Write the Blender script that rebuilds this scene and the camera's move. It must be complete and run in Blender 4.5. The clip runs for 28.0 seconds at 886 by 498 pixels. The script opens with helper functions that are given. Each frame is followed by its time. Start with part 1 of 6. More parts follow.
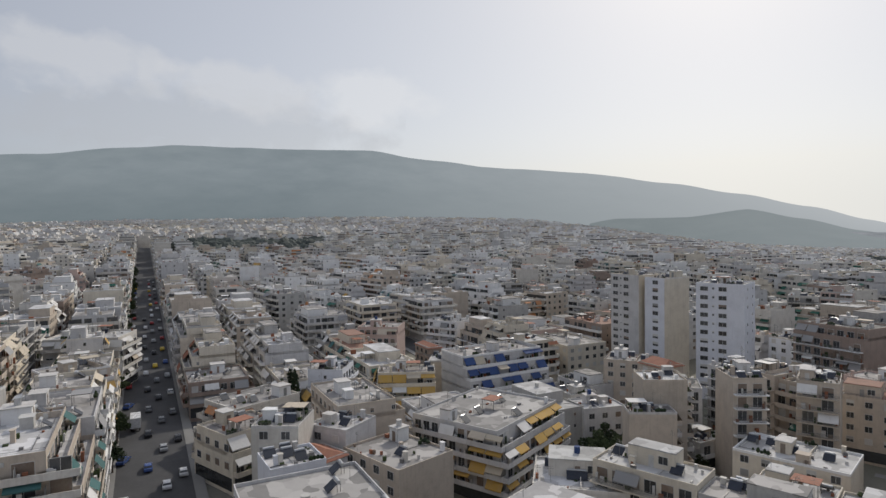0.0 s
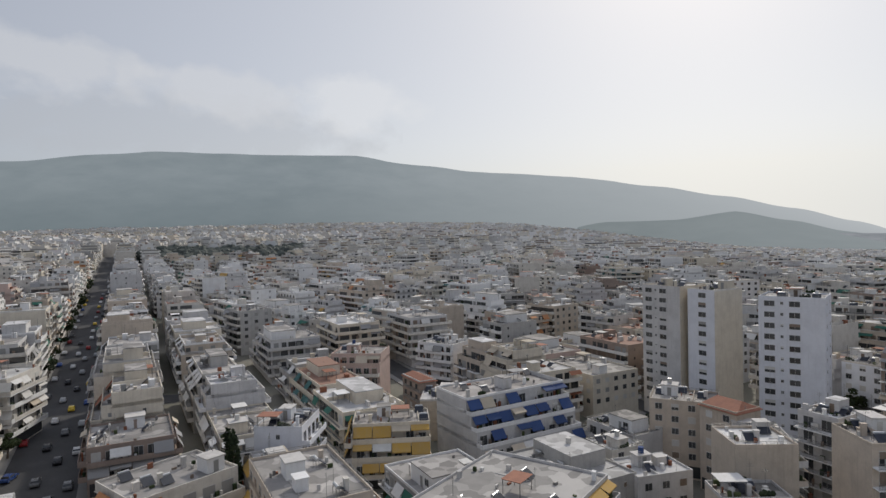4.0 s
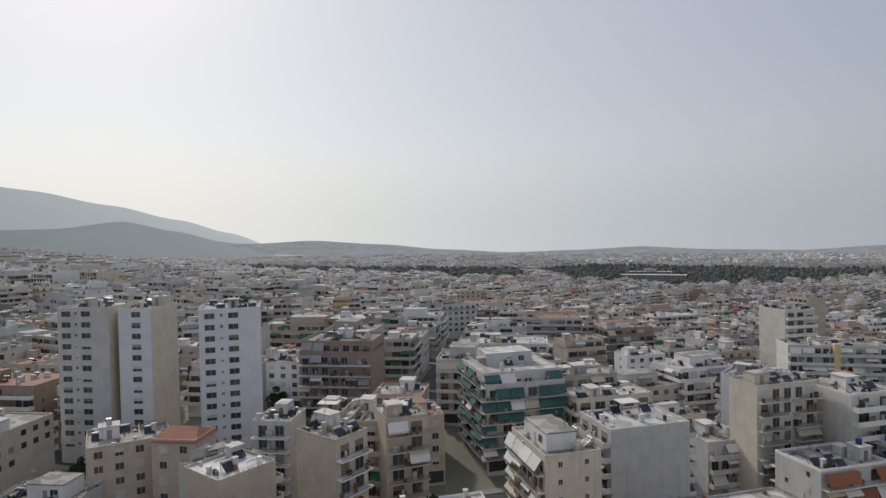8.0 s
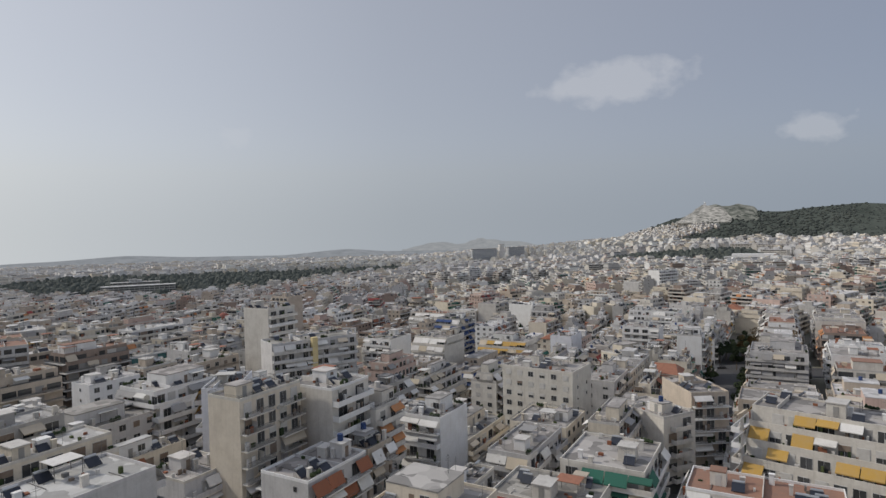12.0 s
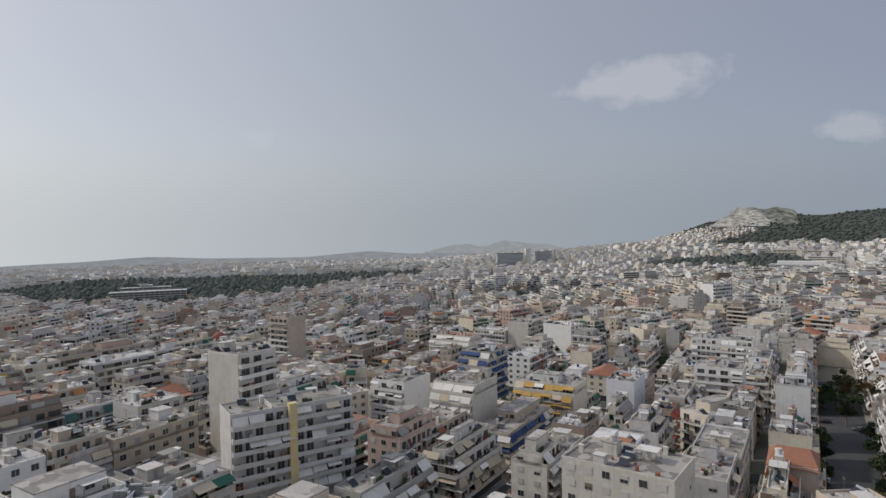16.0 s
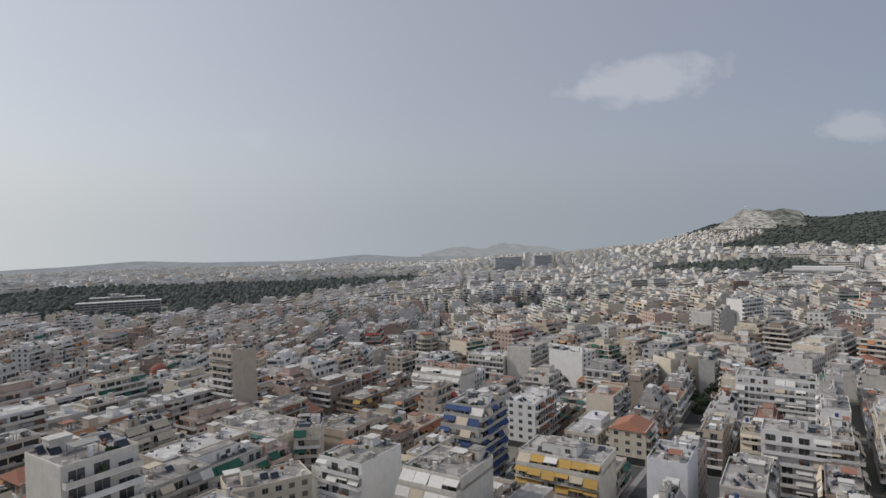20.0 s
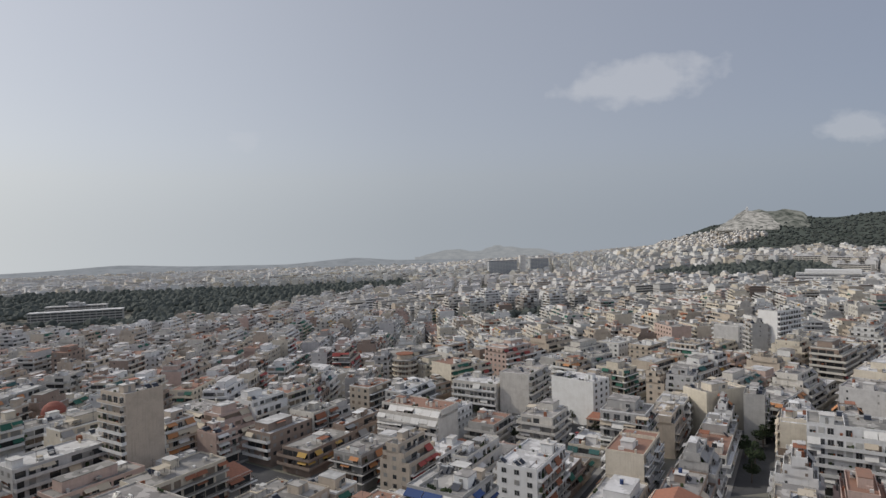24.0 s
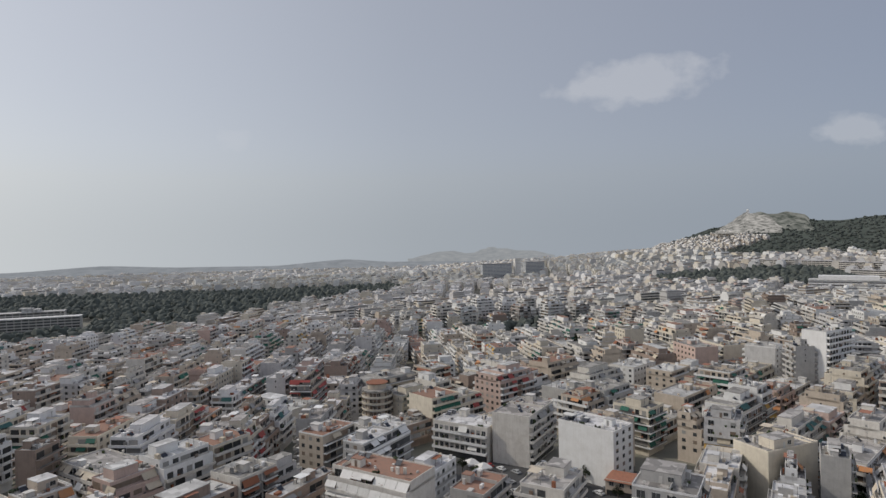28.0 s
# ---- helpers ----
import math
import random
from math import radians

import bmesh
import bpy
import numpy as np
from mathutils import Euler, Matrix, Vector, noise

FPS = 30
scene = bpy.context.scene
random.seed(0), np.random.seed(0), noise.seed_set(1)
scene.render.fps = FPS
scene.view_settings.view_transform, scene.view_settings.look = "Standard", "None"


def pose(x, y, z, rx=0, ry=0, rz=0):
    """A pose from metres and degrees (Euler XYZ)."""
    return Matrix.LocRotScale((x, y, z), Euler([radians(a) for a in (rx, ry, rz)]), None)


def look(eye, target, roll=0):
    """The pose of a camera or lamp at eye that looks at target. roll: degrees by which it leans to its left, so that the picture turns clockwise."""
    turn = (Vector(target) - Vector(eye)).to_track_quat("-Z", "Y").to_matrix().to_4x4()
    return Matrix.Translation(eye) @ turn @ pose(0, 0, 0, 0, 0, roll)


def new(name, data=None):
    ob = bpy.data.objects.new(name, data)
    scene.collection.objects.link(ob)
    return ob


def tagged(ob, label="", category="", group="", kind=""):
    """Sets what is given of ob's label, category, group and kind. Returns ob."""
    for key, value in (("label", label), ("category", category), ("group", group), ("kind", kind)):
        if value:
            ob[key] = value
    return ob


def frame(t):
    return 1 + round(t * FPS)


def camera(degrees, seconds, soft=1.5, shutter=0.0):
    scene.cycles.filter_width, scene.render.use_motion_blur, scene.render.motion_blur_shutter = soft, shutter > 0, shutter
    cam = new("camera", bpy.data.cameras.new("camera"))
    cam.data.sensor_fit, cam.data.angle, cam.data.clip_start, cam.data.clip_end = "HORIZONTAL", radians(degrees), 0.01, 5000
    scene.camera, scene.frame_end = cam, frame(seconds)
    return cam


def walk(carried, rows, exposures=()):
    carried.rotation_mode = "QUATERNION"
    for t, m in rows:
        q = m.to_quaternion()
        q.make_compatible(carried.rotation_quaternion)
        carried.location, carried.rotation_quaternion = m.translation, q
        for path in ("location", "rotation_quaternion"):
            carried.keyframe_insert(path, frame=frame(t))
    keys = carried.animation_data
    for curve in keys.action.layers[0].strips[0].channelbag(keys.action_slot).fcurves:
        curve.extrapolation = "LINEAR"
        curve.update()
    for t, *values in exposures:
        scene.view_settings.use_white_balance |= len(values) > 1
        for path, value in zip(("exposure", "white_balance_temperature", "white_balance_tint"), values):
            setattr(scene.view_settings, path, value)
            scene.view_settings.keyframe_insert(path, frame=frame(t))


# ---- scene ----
# ---- camera and its flight ----
cam = camera(73.1, 28.0, soft=1.45, shutter=0.25)
PATH = [
    (0, (7.79, -53.05, 46.51), (-3.74, 46.24, 43.51), -0.74),
    (0.5, (7.55, -49.13, 46.44), (-4.19, 50.14, 43.57), -0.85),
    (1, (7.13, -44.77, 46.35), (-4.75, 54.48, 43.65), -1.03),
    (1.5, (6.21, -40.00, 46.19), (-5.45, 59.29, 43.65), -1.00),
    (2, (5.21, -34.58, 45.74), (-5.80, 64.79, 43.47), -1.26),
    (2.5, (4.72, -28.83, 45.70), (-5.66, 70.60, 43.53), -1.39),
    (4.5, (-0.08, -3.00, 45.96), (-9.17, 96.56, 43.85), -1.29),
    (5, (-0.16, 2.84, 46.17), (-1.37, 102.82, 44.29), -1.42),
    (5.1, (-0.35, 3.85, 46.18), (11.31, 103.15, 44.21), -1.29),
    (5.2, (-0.68, 4.71, 46.17), (26.04, 101.05, 44.11), -1.15),
    (5.3, (-1.00, 5.56, 46.15), (41.57, 96.03, 44.01), -1.02),
    (5.4, (-1.33, 6.42, 46.14), (56.02, 88.31, 43.91), -0.88),
    (5.5, (-1.65, 7.28, 46.12), (66.91, 80.03, 43.81), -0.75),
    (5.6, (-2.10, 7.82, 46.14), (72.60, 74.26, 43.74), -0.61),
    (6, (-4.05, 8.81, 46.40), (74.37, 70.83, 44.17), -0.66),
    (6.5, (-4.84, 9.16, 46.53), (72.36, 72.68, 44.26), -0.79),
    (7, (-5.18, 8.97, 46.43), (71.14, 73.55, 44.13), -0.89),
    (7.5, (-5.16, 8.77, 46.38), (70.79, 73.76, 43.94), -0.95),
    (8, (-5.13, 8.82, 46.25), (70.57, 74.12, 43.73), -1.09),
    (8.5, (-3.93, 9.27, 45.88), (73.68, 72.28, 43.32), -1.16),
    (8.6, (-3.68, 9.49, 45.67), (76.47, 69.25, 43.22), -1.11),
    (8.7, (-3.41, 9.76, 45.43), (82.99, 60.04, 42.98), -1.11),
    (8.8, (-3.14, 10.02, 45.19), (89.94, 46.49, 42.74), -1.11),
    (8.9, (-2.83, 10.32, 44.91), (95.20, 29.91, 42.45), -1.11),
    (9, (-2.52, 10.62, 44.62), (97.42, 12.72, 42.16), -1.11),
    (9.1, (-2.01, 11.00, 44.30), (97.80, 5.42, 41.84), -1.11),
    (9.2, (-1.49, 11.38, 43.97), (98.06, 2.32, 41.52), -1.11),
    (9.3, (-0.98, 11.76, 43.65), (98.44, 1.31, 41.19), -1.11),
    (9.5, (0.05, 12.51, 43.01), (99.42, 1.53, 40.55), -1.11),
    (10, (4.53, 13.04, 42.57), (103.85, 1.75, 39.98), -0.96),
    (10.5, (8.55, 13.56, 42.42), (107.89, 2.47, 39.73), -1.03),
    (11, (12.52, 13.86, 42.21), (111.90, 3.16, 39.43), -1.03),
    (11.5, (17.23, 13.85, 42.21), (116.69, 3.84, 39.39), -1.22),
    (12, (22.39, 13.75, 42.22), (121.91, 4.38, 39.37), -1.37),
    (12.5, (27.61, 14.15, 42.09), (127.18, 5.27, 39.21), -1.28),
    (14.5, (56.35, 12.09, 43.97), (156.09, 5.45, 41.15), -1.03),
    (15, (63.59, 11.37, 44.13), (163.35, 5.09, 41.40), -1.04),
    (15.5, (71.14, 10.58, 45.51), (170.93, 4.64, 42.92), -1.10),
    (16, (79.09, 10.03, 47.55), (178.90, 4.49, 44.98), -1.10),
    (16.5, (86.66, 9.25, 50.01), (186.48, 3.83, 47.38), -1.05),
    (17, (93.73, 8.18, 51.46), (193.54, 2.71, 48.86), -1.02),
    (17.5, (101.46, 7.21, 51.88), (201.28, 1.68, 49.32), -1.07),
    (18, (109.47, 5.88, 52.09), (209.29, 0.41, 49.61), -1.13),
    (18.5, (117.25, 4.47, 52.21), (217.07, -1.03, 49.75), -1.13),
    (19, (125.64, 3.05, 52.15), (225.46, -2.55, 49.76), -1.19),
    (19.5, (133.85, 1.55, 52.14), (233.66, -4.21, 49.81), -1.20),
    (20, (142.39, -0.14, 52.09), (242.19, -5.98, 49.81), -1.25),
    (20.5, (151.21, -1.85, 51.84), (251.01, -7.81, 49.62), -1.32),
    (21, (159.30, -3.49, 51.62), (259.10, -9.54, 49.44), -1.29),
    (21.5, (167.44, -4.90, 51.41), (267.23, -11.06, 49.30), -1.27),
    (23.5, (200.27, -11.12, 51.42), (300.04, -17.70, 49.45), -1.40),
    (24, (208.62, -12.52, 51.07), (308.38, -19.21, 49.21), -1.40),
    (24.5, (216.54, -14.17, 51.22), (316.29, -20.95, 49.38), -1.42),
    (25, (224.68, -15.87, 51.38), (324.43, -22.76, 49.59), -1.45),
    (25.5, (232.36, -16.94, 51.14), (332.10, -23.96, 49.41), -1.35),
    (26, (240.21, -18.10, 51.34), (339.94, -25.21, 49.63), -1.30),
    (26.5, (247.77, -19.31, 51.53), (347.50, -26.50, 49.83), -1.24),
    (27, (255.22, -20.57, 51.78), (354.93, -27.88, 50.03), -1.21),
    (27.5, (262.88, -21.93, 51.85), (362.58, -29.37, 50.12), -1.13),
    (28, (270.92, -23.07, 52.10), (370.61, -30.73, 50.43), -1.11),
]
walk(cam, [(t, look(eye, target, roll)) for t, eye, target, roll in PATH])

# ---- daylight: hazy spring sun ahead and high, milky sky ----
SUN_BEARING, SUN_ELEV = 19.0, 37.0
world = bpy.data.worlds.new("sky")
scene.world = world
world.use_nodes = True
wn = world.node_tree
sky = wn.nodes.new("ShaderNodeTexSky")
sky.sky_type, sky.sun_disc = "NISHITA", False
sky.sun_elevation, sky.sun_rotation = radians(SUN_ELEV), radians(SUN_BEARING)
sky.altitude, sky.air_density, sky.dust_density, sky.ozone_density = 150, 1.0, 1.8, 1.0
# the haze keeps the horizon as pale as the sky a little above it
way = wn.nodes.new("ShaderNodeTexCoord")
parts = wn.nodes.new("ShaderNodeSeparateXYZ")
wn.links.new(way.outputs["Generated"], parts.inputs[0])
lift = wn.nodes.new("ShaderNodeMath")
lift.operation = "MAXIMUM"
lift.inputs[1].default_value = 0.10
wn.links.new(parts.outputs[2], lift.inputs[0])
joined = wn.nodes.new("ShaderNodeCombineXYZ")
wn.links.new(parts.outputs[0], joined.inputs[0])
wn.links.new(parts.outputs[1], joined.inputs[1])
wn.links.new(lift.outputs[0], joined.inputs[2])
wn.links.new(joined.outputs[0], sky.inputs[0])
milk = wn.nodes.new("ShaderNodeMix")
milk.data_type = "RGBA"
milk.inputs[0].default_value = 0.75
# haze: palest towards the sun, bluer away; opposite side, unseen, brightened as fill
side = wn.nodes.new("ShaderNodeVectorMath")
side.operation = "DOT_PRODUCT"
side.inputs[1].default_value = (math.sin(radians(SUN_BEARING)), math.cos(radians(SUN_BEARING)), 0)
wn.links.new(way.outputs["Generated"], side.inputs[0])
half = wn.nodes.new("ShaderNodeMath")
half.operation = "MULTIPLY_ADD"
half.inputs[1].default_value, half.inputs[2].default_value = 0.5, 0.5
wn.links.new(side.outputs["Value"], half.inputs[0])
veil_ramp = wn.nodes.new("ShaderNodeValToRGB")
stops = veil_ramp.color_ramp.elements
stops[0].position, stops[0].color = 0.0, (0.50, 0.512, 0.545, 1)
stops[1].position, stops[1].color = 1.0, (0.60, 0.605, 0.62, 1)
for at, tone in ((0.28, (0.25, 0.272, 0.338, 1)), (0.65, (0.365, 0.378, 0.42, 1)), (0.85, (0.485, 0.495, 0.53, 1))):
    stops.new(at).color = tone
wn.links.new(half.outputs[0], veil_ramp.inputs[0])
scale_up = wn.nodes.new("ShaderNodeVectorMath")
scale_up.operation = "SCALE"
# the lowest haze is thick and dull
low_haze = wn.nodes.new("ShaderNodeMapRange")
low_haze.interpolation_type = "SMOOTHSTEP"
low_haze.inputs[1].default_value, low_haze.inputs[2].default_value = 0.0, 0.16
low_haze.inputs[3].default_value, low_haze.inputs[4].default_value = 0.84, 1.0
wn.links.new(parts.outputs[2], low_haze.inputs[0])
dulled = wn.nodes.new("ShaderNodeVectorMath")
dulled.operation = "SCALE"
wn.links.new(veil_ramp.outputs[0], dulled.inputs[0])
wn.links.new(low_haze.outputs[0], dulled.inputs["Scale"])
wn.links.new(dulled.outputs[0], scale_up.inputs[0])
# overhead sky, out of view, brightened as added fill to soften the shade
over = wn.nodes.new("ShaderNodeMapRange")
over.interpolation_type = "SMOOTHSTEP"
over.inputs[1].default_value, over.inputs[2].default_value = 0.35, 0.85
over.inputs[3].default_value, over.inputs[4].default_value = 10.0, 15.5
wn.links.new(parts.outputs[2], over.inputs[0])
wn.links.new(over.outputs[0], scale_up.inputs["Scale"])
wn.links.new(scale_up.outputs[0], milk.inputs[7])
wn.links.new(sky.outputs[0], milk.inputs[6])
wn.links.new(milk.outputs[2], wn.nodes["Background"].inputs[0])
wn.nodes["Background"].inputs[1].default_value = 0.112
sun = new("sun", bpy.data.lights.new("sun", "SUN"))
sun.data.energy, sun.data.angle, sun.data.color = 2.15, radians(2.5), (1.0, 0.935, 0.835)
sun.matrix_basis = look((0, 0, 300), (-300 * math.sin(radians(SUN_BEARING)), -300 * math.cos(radians(SUN_BEARING)), 300 - 300 * math.tan(radians(SUN_ELEV))))

def mat(name, nodes):
    m = bpy.data.materials.new(name)
    m.use_nodes = True
    nt = m.node_tree
    bsdf = nt.nodes["Principled BSDF"]
    nodes(nt, bsdf)
    return m


def nd(nt, kind, **kw):
    n = nt.nodes.new(kind)
    for k, v in kw.items():
        n.inputs[k].default_value = v
    return n


def ramp(nt, fac, stops):
    r = nt.nodes.new("ShaderNodeValToRGB")
    e = r.color_ramp.elements
    e[0].position, e[0].color = stops[0][0], (*stops[0][1], 1)
    e[1].position, e[1].color = stops[-1][0], (*stops[-1][1], 1)
    for p, c in stops[1:-1]:
        x = e.new(p)
        x.color = (*c, 1)
    nt.links.new(fac, r.inputs[0])
    return r.outputs[0]


def mix(nt, fac, a, b, kind="MIX"):
    m = nt.nodes.new("ShaderNodeMix")
    m.data_type, m.blend_type = "RGBA", kind
    for sock, v in ((0, fac), (6, a), (7, b)):
        if isinstance(v, (int, float)):
            m.inputs[sock].default_value = v
        elif isinstance(v, tuple):
            m.inputs[sock].default_value = (*v, 1)
        else:
            nt.links.new(v, m.inputs[sock])
    return m.outputs[2]


def rough_surface(name, col, rough=0.85, tint=0.12, stain=(0.35, 0.32, 0.28), stain_amt=0.5, scale=0.35, fine=9.0, streak=True, bump=0.15, metal=0.0, patch=0.0):
    """Weathered paint, render, concrete or cloth: broad blotches, runs of dirt down the face, grain, and a tint of its own for each piece."""
    def f(nt, b):
        co = nt.nodes.new("ShaderNodeTexCoord").outputs["Object"]
        big = nd(nt, "ShaderNodeTexNoise", Scale=scale, Detail=4.0, Roughness=0.6)
        nt.links.new(co, big.inputs["Vector"])
        small = nd(nt, "ShaderNodeTexNoise", Scale=fine, Detail=3.0)
        nt.links.new(co, small.inputs["Vector"])
        c = mix(nt, ramp(nt, big.outputs[0], [(0.42, (0, 0, 0)), (0.75, (stain_amt,) * 3)]), col, stain)
        if streak:
            mp = nd(nt, "ShaderNodeMapping", Scale=(1.6, 1.6, 0.09))
            nt.links.new(co, mp.inputs[0])
            st = nd(nt, "ShaderNodeTexNoise", Scale=1.0, Detail=5.0, Roughness=0.65)
            nt.links.new(mp.outputs[0], st.inputs["Vector"])
            c = mix(nt, ramp(nt, st.outputs[0], [(0.52, (0, 0, 0)), (0.78, (stain_amt * 1.2,) * 3)]), c, stain)
        c = mix(nt, ramp(nt, small.outputs[0], [(0.35, (0.0,) * 3), (0.7, (0.16,) * 3)]), c, tuple(v * 0.6 for v in col))
        mid = nd(nt, "ShaderNodeTexNoise", Scale=1.7, Detail=5.0, Roughness=0.7)
        nt.links.new(co, mid.inputs["Vector"])
        c = mix(nt, ramp(nt, mid.outputs[0], [(0.5, (0,) * 3), (0.72, (stain_amt * 0.6,) * 3)]), c, stain)
        if patch:
            # repairs and sheets of felt, each of its own tone
            cell = nd(nt, "ShaderNodeTexVoronoi", Scale=0.33)
            cell.distance = "MANHATTAN"
            nt.links.new(co, cell.inputs["Vector"])
            c = mix(nt, patch, c, ramp(nt, cell.outputs["Color"], [(0.25, tuple(q * 0.55 for q in col)), (0.6, col), (0.8, tuple(min(0.8, q * 1.45) for q in col))]))
        rnd = nt.nodes.new("ShaderNodeObjectInfo").outputs["Random"]
        v = ramp(nt, rnd, [(0.0, (1 - tint, 1 - tint, 1 - tint * 1.1)), (0.5, (1 - tint * 0.4, 1 - tint * 0.5, 1 - tint * 0.5)), (1.0, (1, 1, 1))])
        c = mix(nt, 1.0, c, v, "MULTIPLY")
        isl = nt.nodes.new("ShaderNodeNewGeometry").outputs["Random Per Island"]
        c = mix(nt, 1.0, c, ramp(nt, isl, [(0.0, (1 - tint * 0.7,) * 3), (1.0, (1, 1, 1))]), "MULTIPLY")
        nt.links.new(c, b.inputs["Base Color"])
        b.inputs["Roughness"].default_value = rough
        b.inputs["Metallic"].default_value = metal
        if bump:
            bp = nd(nt, "ShaderNodeBump", Strength=bump, Distance=0.03)
            nt.links.new(small.outputs[0], bp.inputs["Height"])
            nt.links.new(bp.outputs[0], b.inputs["Normal"])
    return mat(name, f)


def glossy(name, col, rough, metal=0.0, tint=0.3):
    def f(nt, b):
        co = nt.nodes.new("ShaderNodeTexCoord").outputs["Object"]
        n = nd(nt, "ShaderNodeTexNoise", Scale=1.3, Detail=3.0)
        nt.links.new(co, n.inputs["Vector"])
        rnd = nt.nodes.new("ShaderNodeObjectInfo").outputs["Random"]
        isl = nt.nodes.new("ShaderNodeNewGeometry").outputs["Random Per Island"]
        c = mix(nt, 1.0, mix(nt, n.outputs[0], col, tuple(v * (1 - tint) for v in col)), ramp(nt, rnd, [(0, (1 - tint,) * 3), (1, (1, 1, 1))]), "MULTIPLY")
        c = mix(nt, 1.0, c, ramp(nt, isl, [(0, (1 - tint,) * 3), (1, (1, 1, 1))]), "MULTIPLY")
        nt.links.new(c, b.inputs["Base Color"])
        b.inputs["Metallic"].default_value = metal
        r = ramp(nt, n.outputs[0], [(0.3, (rough,) * 3), (0.7, (min(1, rough * 1.8 + 0.05),) * 3)])
        nt.links.new(r, b.inputs["Roughness"])
    return mat(name, f)


def leafy(name, dark, light):
    def f(nt, b):
        isl = nt.nodes.new("ShaderNodeNewGeometry").outputs["Random Per Island"]
        co = nt.nodes.new("ShaderNodeTexCoord").outputs["Object"]
        n = nd(nt, "ShaderNodeTexNoise", Scale=0.08, Detail=4.0)
        nt.links.new(co, n.inputs["Vector"])
        c = mix(nt, isl, dark, light)
        c = mix(nt, ramp(nt, n.outputs[0], [(0.4, (0,) * 3), (0.7, (0.6,) * 3)]), c, tuple(v * 0.55 for v in dark))
        nt.links.new(c, b.inputs["Base Color"])
        b.inputs["Roughness"].default_value = 0.8
        b.inputs["Specular IOR Level"].default_value = 0.2
    return mat(name, f)


PL = {
    "white": rough_surface("plaster_white", (0.83, 0.83, 0.82), stain=(0.62, 0.6, 0.57)),
    "offwhite": rough_surface("plaster_offwhite", (0.72, 0.69, 0.63), stain=(0.42, 0.38, 0.33)),
    "cream": rough_surface("plaster_cream", (0.73, 0.665, 0.55), stain=(0.47, 0.41, 0.33)),
    "beige": rough_surface("plaster_beige", (0.58, 0.50, 0.41), stain=(0.34, 0.29, 0.24)),
    "grey": rough_surface("plaster_grey", (0.48, 0.47, 0.45), stain=(0.28, 0.27, 0.26)),
    "pale": rough_surface("plaster_pale", (0.64, 0.63, 0.62), stain=(0.36, 0.35, 0.34)),
    "blue": rough_surface("plaster_pale_blue", (0.77, 0.785, 0.825), stain=(0.56, 0.57, 0.6)),
    "pink": rough_surface("plaster_pink", (0.62, 0.47, 0.41), stain=(0.38, 0.29, 0.25)),
    "yellow": rough_surface("plaster_yellow", (0.72, 0.60, 0.32), stain=(0.45, 0.36, 0.2)),
    "purple": rough_surface("plaster_purple", (0.20, 0.075, 0.12), stain=(0.14, 0.07, 0.09)),
    "brown": rough_surface("plaster_brown", (0.36, 0.28, 0.23), stain=(0.2, 0.16, 0.14)),
}
M_SLAB = rough_surface("concrete_slab", (0.62, 0.60, 0.57), stain=(0.34, 0.32, 0.3), scale=0.6)
M_ROOF = rough_surface("roof_screed", (0.37, 0.355, 0.335), stain=(0.17, 0.165, 0.16), stain_amt=0.8, scale=0.5, streak=False, tint=0.3, patch=0.75)
M_ROOFW = rough_surface("roof_white_coating", (0.62, 0.615, 0.605), stain=(0.3, 0.29, 0.28), stain_amt=0.7, scale=0.4, streak=False, tint=0.25, patch=0.6)
M_ROOFR = rough_surface("roof_red_tile", (0.36, 0.16, 0.10), stain=(0.22, 0.1, 0.07), stain_amt=0.6, scale=0.9, streak=False, bump=0.6)
M_TERR = rough_surface("terrace_terracotta", (0.30, 0.165, 0.115), stain=(0.2, 0.14, 0.11), stain_amt=0.6, scale=0.8, streak=False)
M_GLASS = glossy("window_glass", (0.125, 0.13, 0.135), 0.08, 0.0, 0.5)
M_FRAME = rough_surface("window_frame", (0.66, 0.66, 0.65), rough=0.5, streak=False, bump=0)
M_SHW = rough_surface("shutter_white", (0.62, 0.61, 0.58), rough=0.6, streak=False, bump=0)
M_SHB = rough_surface("shutter_brown", (0.20, 0.145, 0.105), rough=0.6, streak=False, bump=0)
M_SHG = rough_surface("shutter_grey", (0.3, 0.3, 0.29), rough=0.6, streak=False, bump=0)
M_RAIL = rough_surface("rail_metal", (0.2, 0.2, 0.2), rough=0.5, streak=False, bump=0, metal=0.4)
M_PANEL = glossy("solar_panel", (0.02, 0.028, 0.05), 0.32, 0.0, 0.3)
M_TANK = glossy("steel_tank", (0.62, 0.63, 0.64), 0.3, 0.8, 0.2)
M_ASPH = rough_surface("asphalt", (0.052, 0.052, 0.055), stain=(0.1, 0.1, 0.1), stain_amt=0.5, streak=False, scale=0.12, fine=4.0)
M_PAVE = rough_surface("pavement", (0.25, 0.245, 0.235), stain=(0.2, 0.19, 0.18), streak=False)
M_LINE = rough_surface("road_paint", (0.7, 0.7, 0.68), streak=False)
M_EARTH = rough_surface("earth", (0.20, 0.19, 0.16), stain=(0.10, 0.11, 0.06), stain_amt=0.7, scale=0.03, streak=False, fine=1.5)
AW = {
    "white": rough_surface("awning_white", (0.74, 0.73, 0.70), tint=0.15, stain_amt=0.25),
    "beige": rough_surface("awning_beige", (0.62, 0.54, 0.42), tint=0.2, stain_amt=0.3),
    "yellow": rough_surface("awning_yellow", (0.52, 0.32, 0.07), tint=0.15, stain_amt=0.25),
    "green": rough_surface("awning_green", (0.03, 0.15, 0.105), tint=0.25, stain_amt=0.3, stain=(0.05, 0.12, 0.1)),
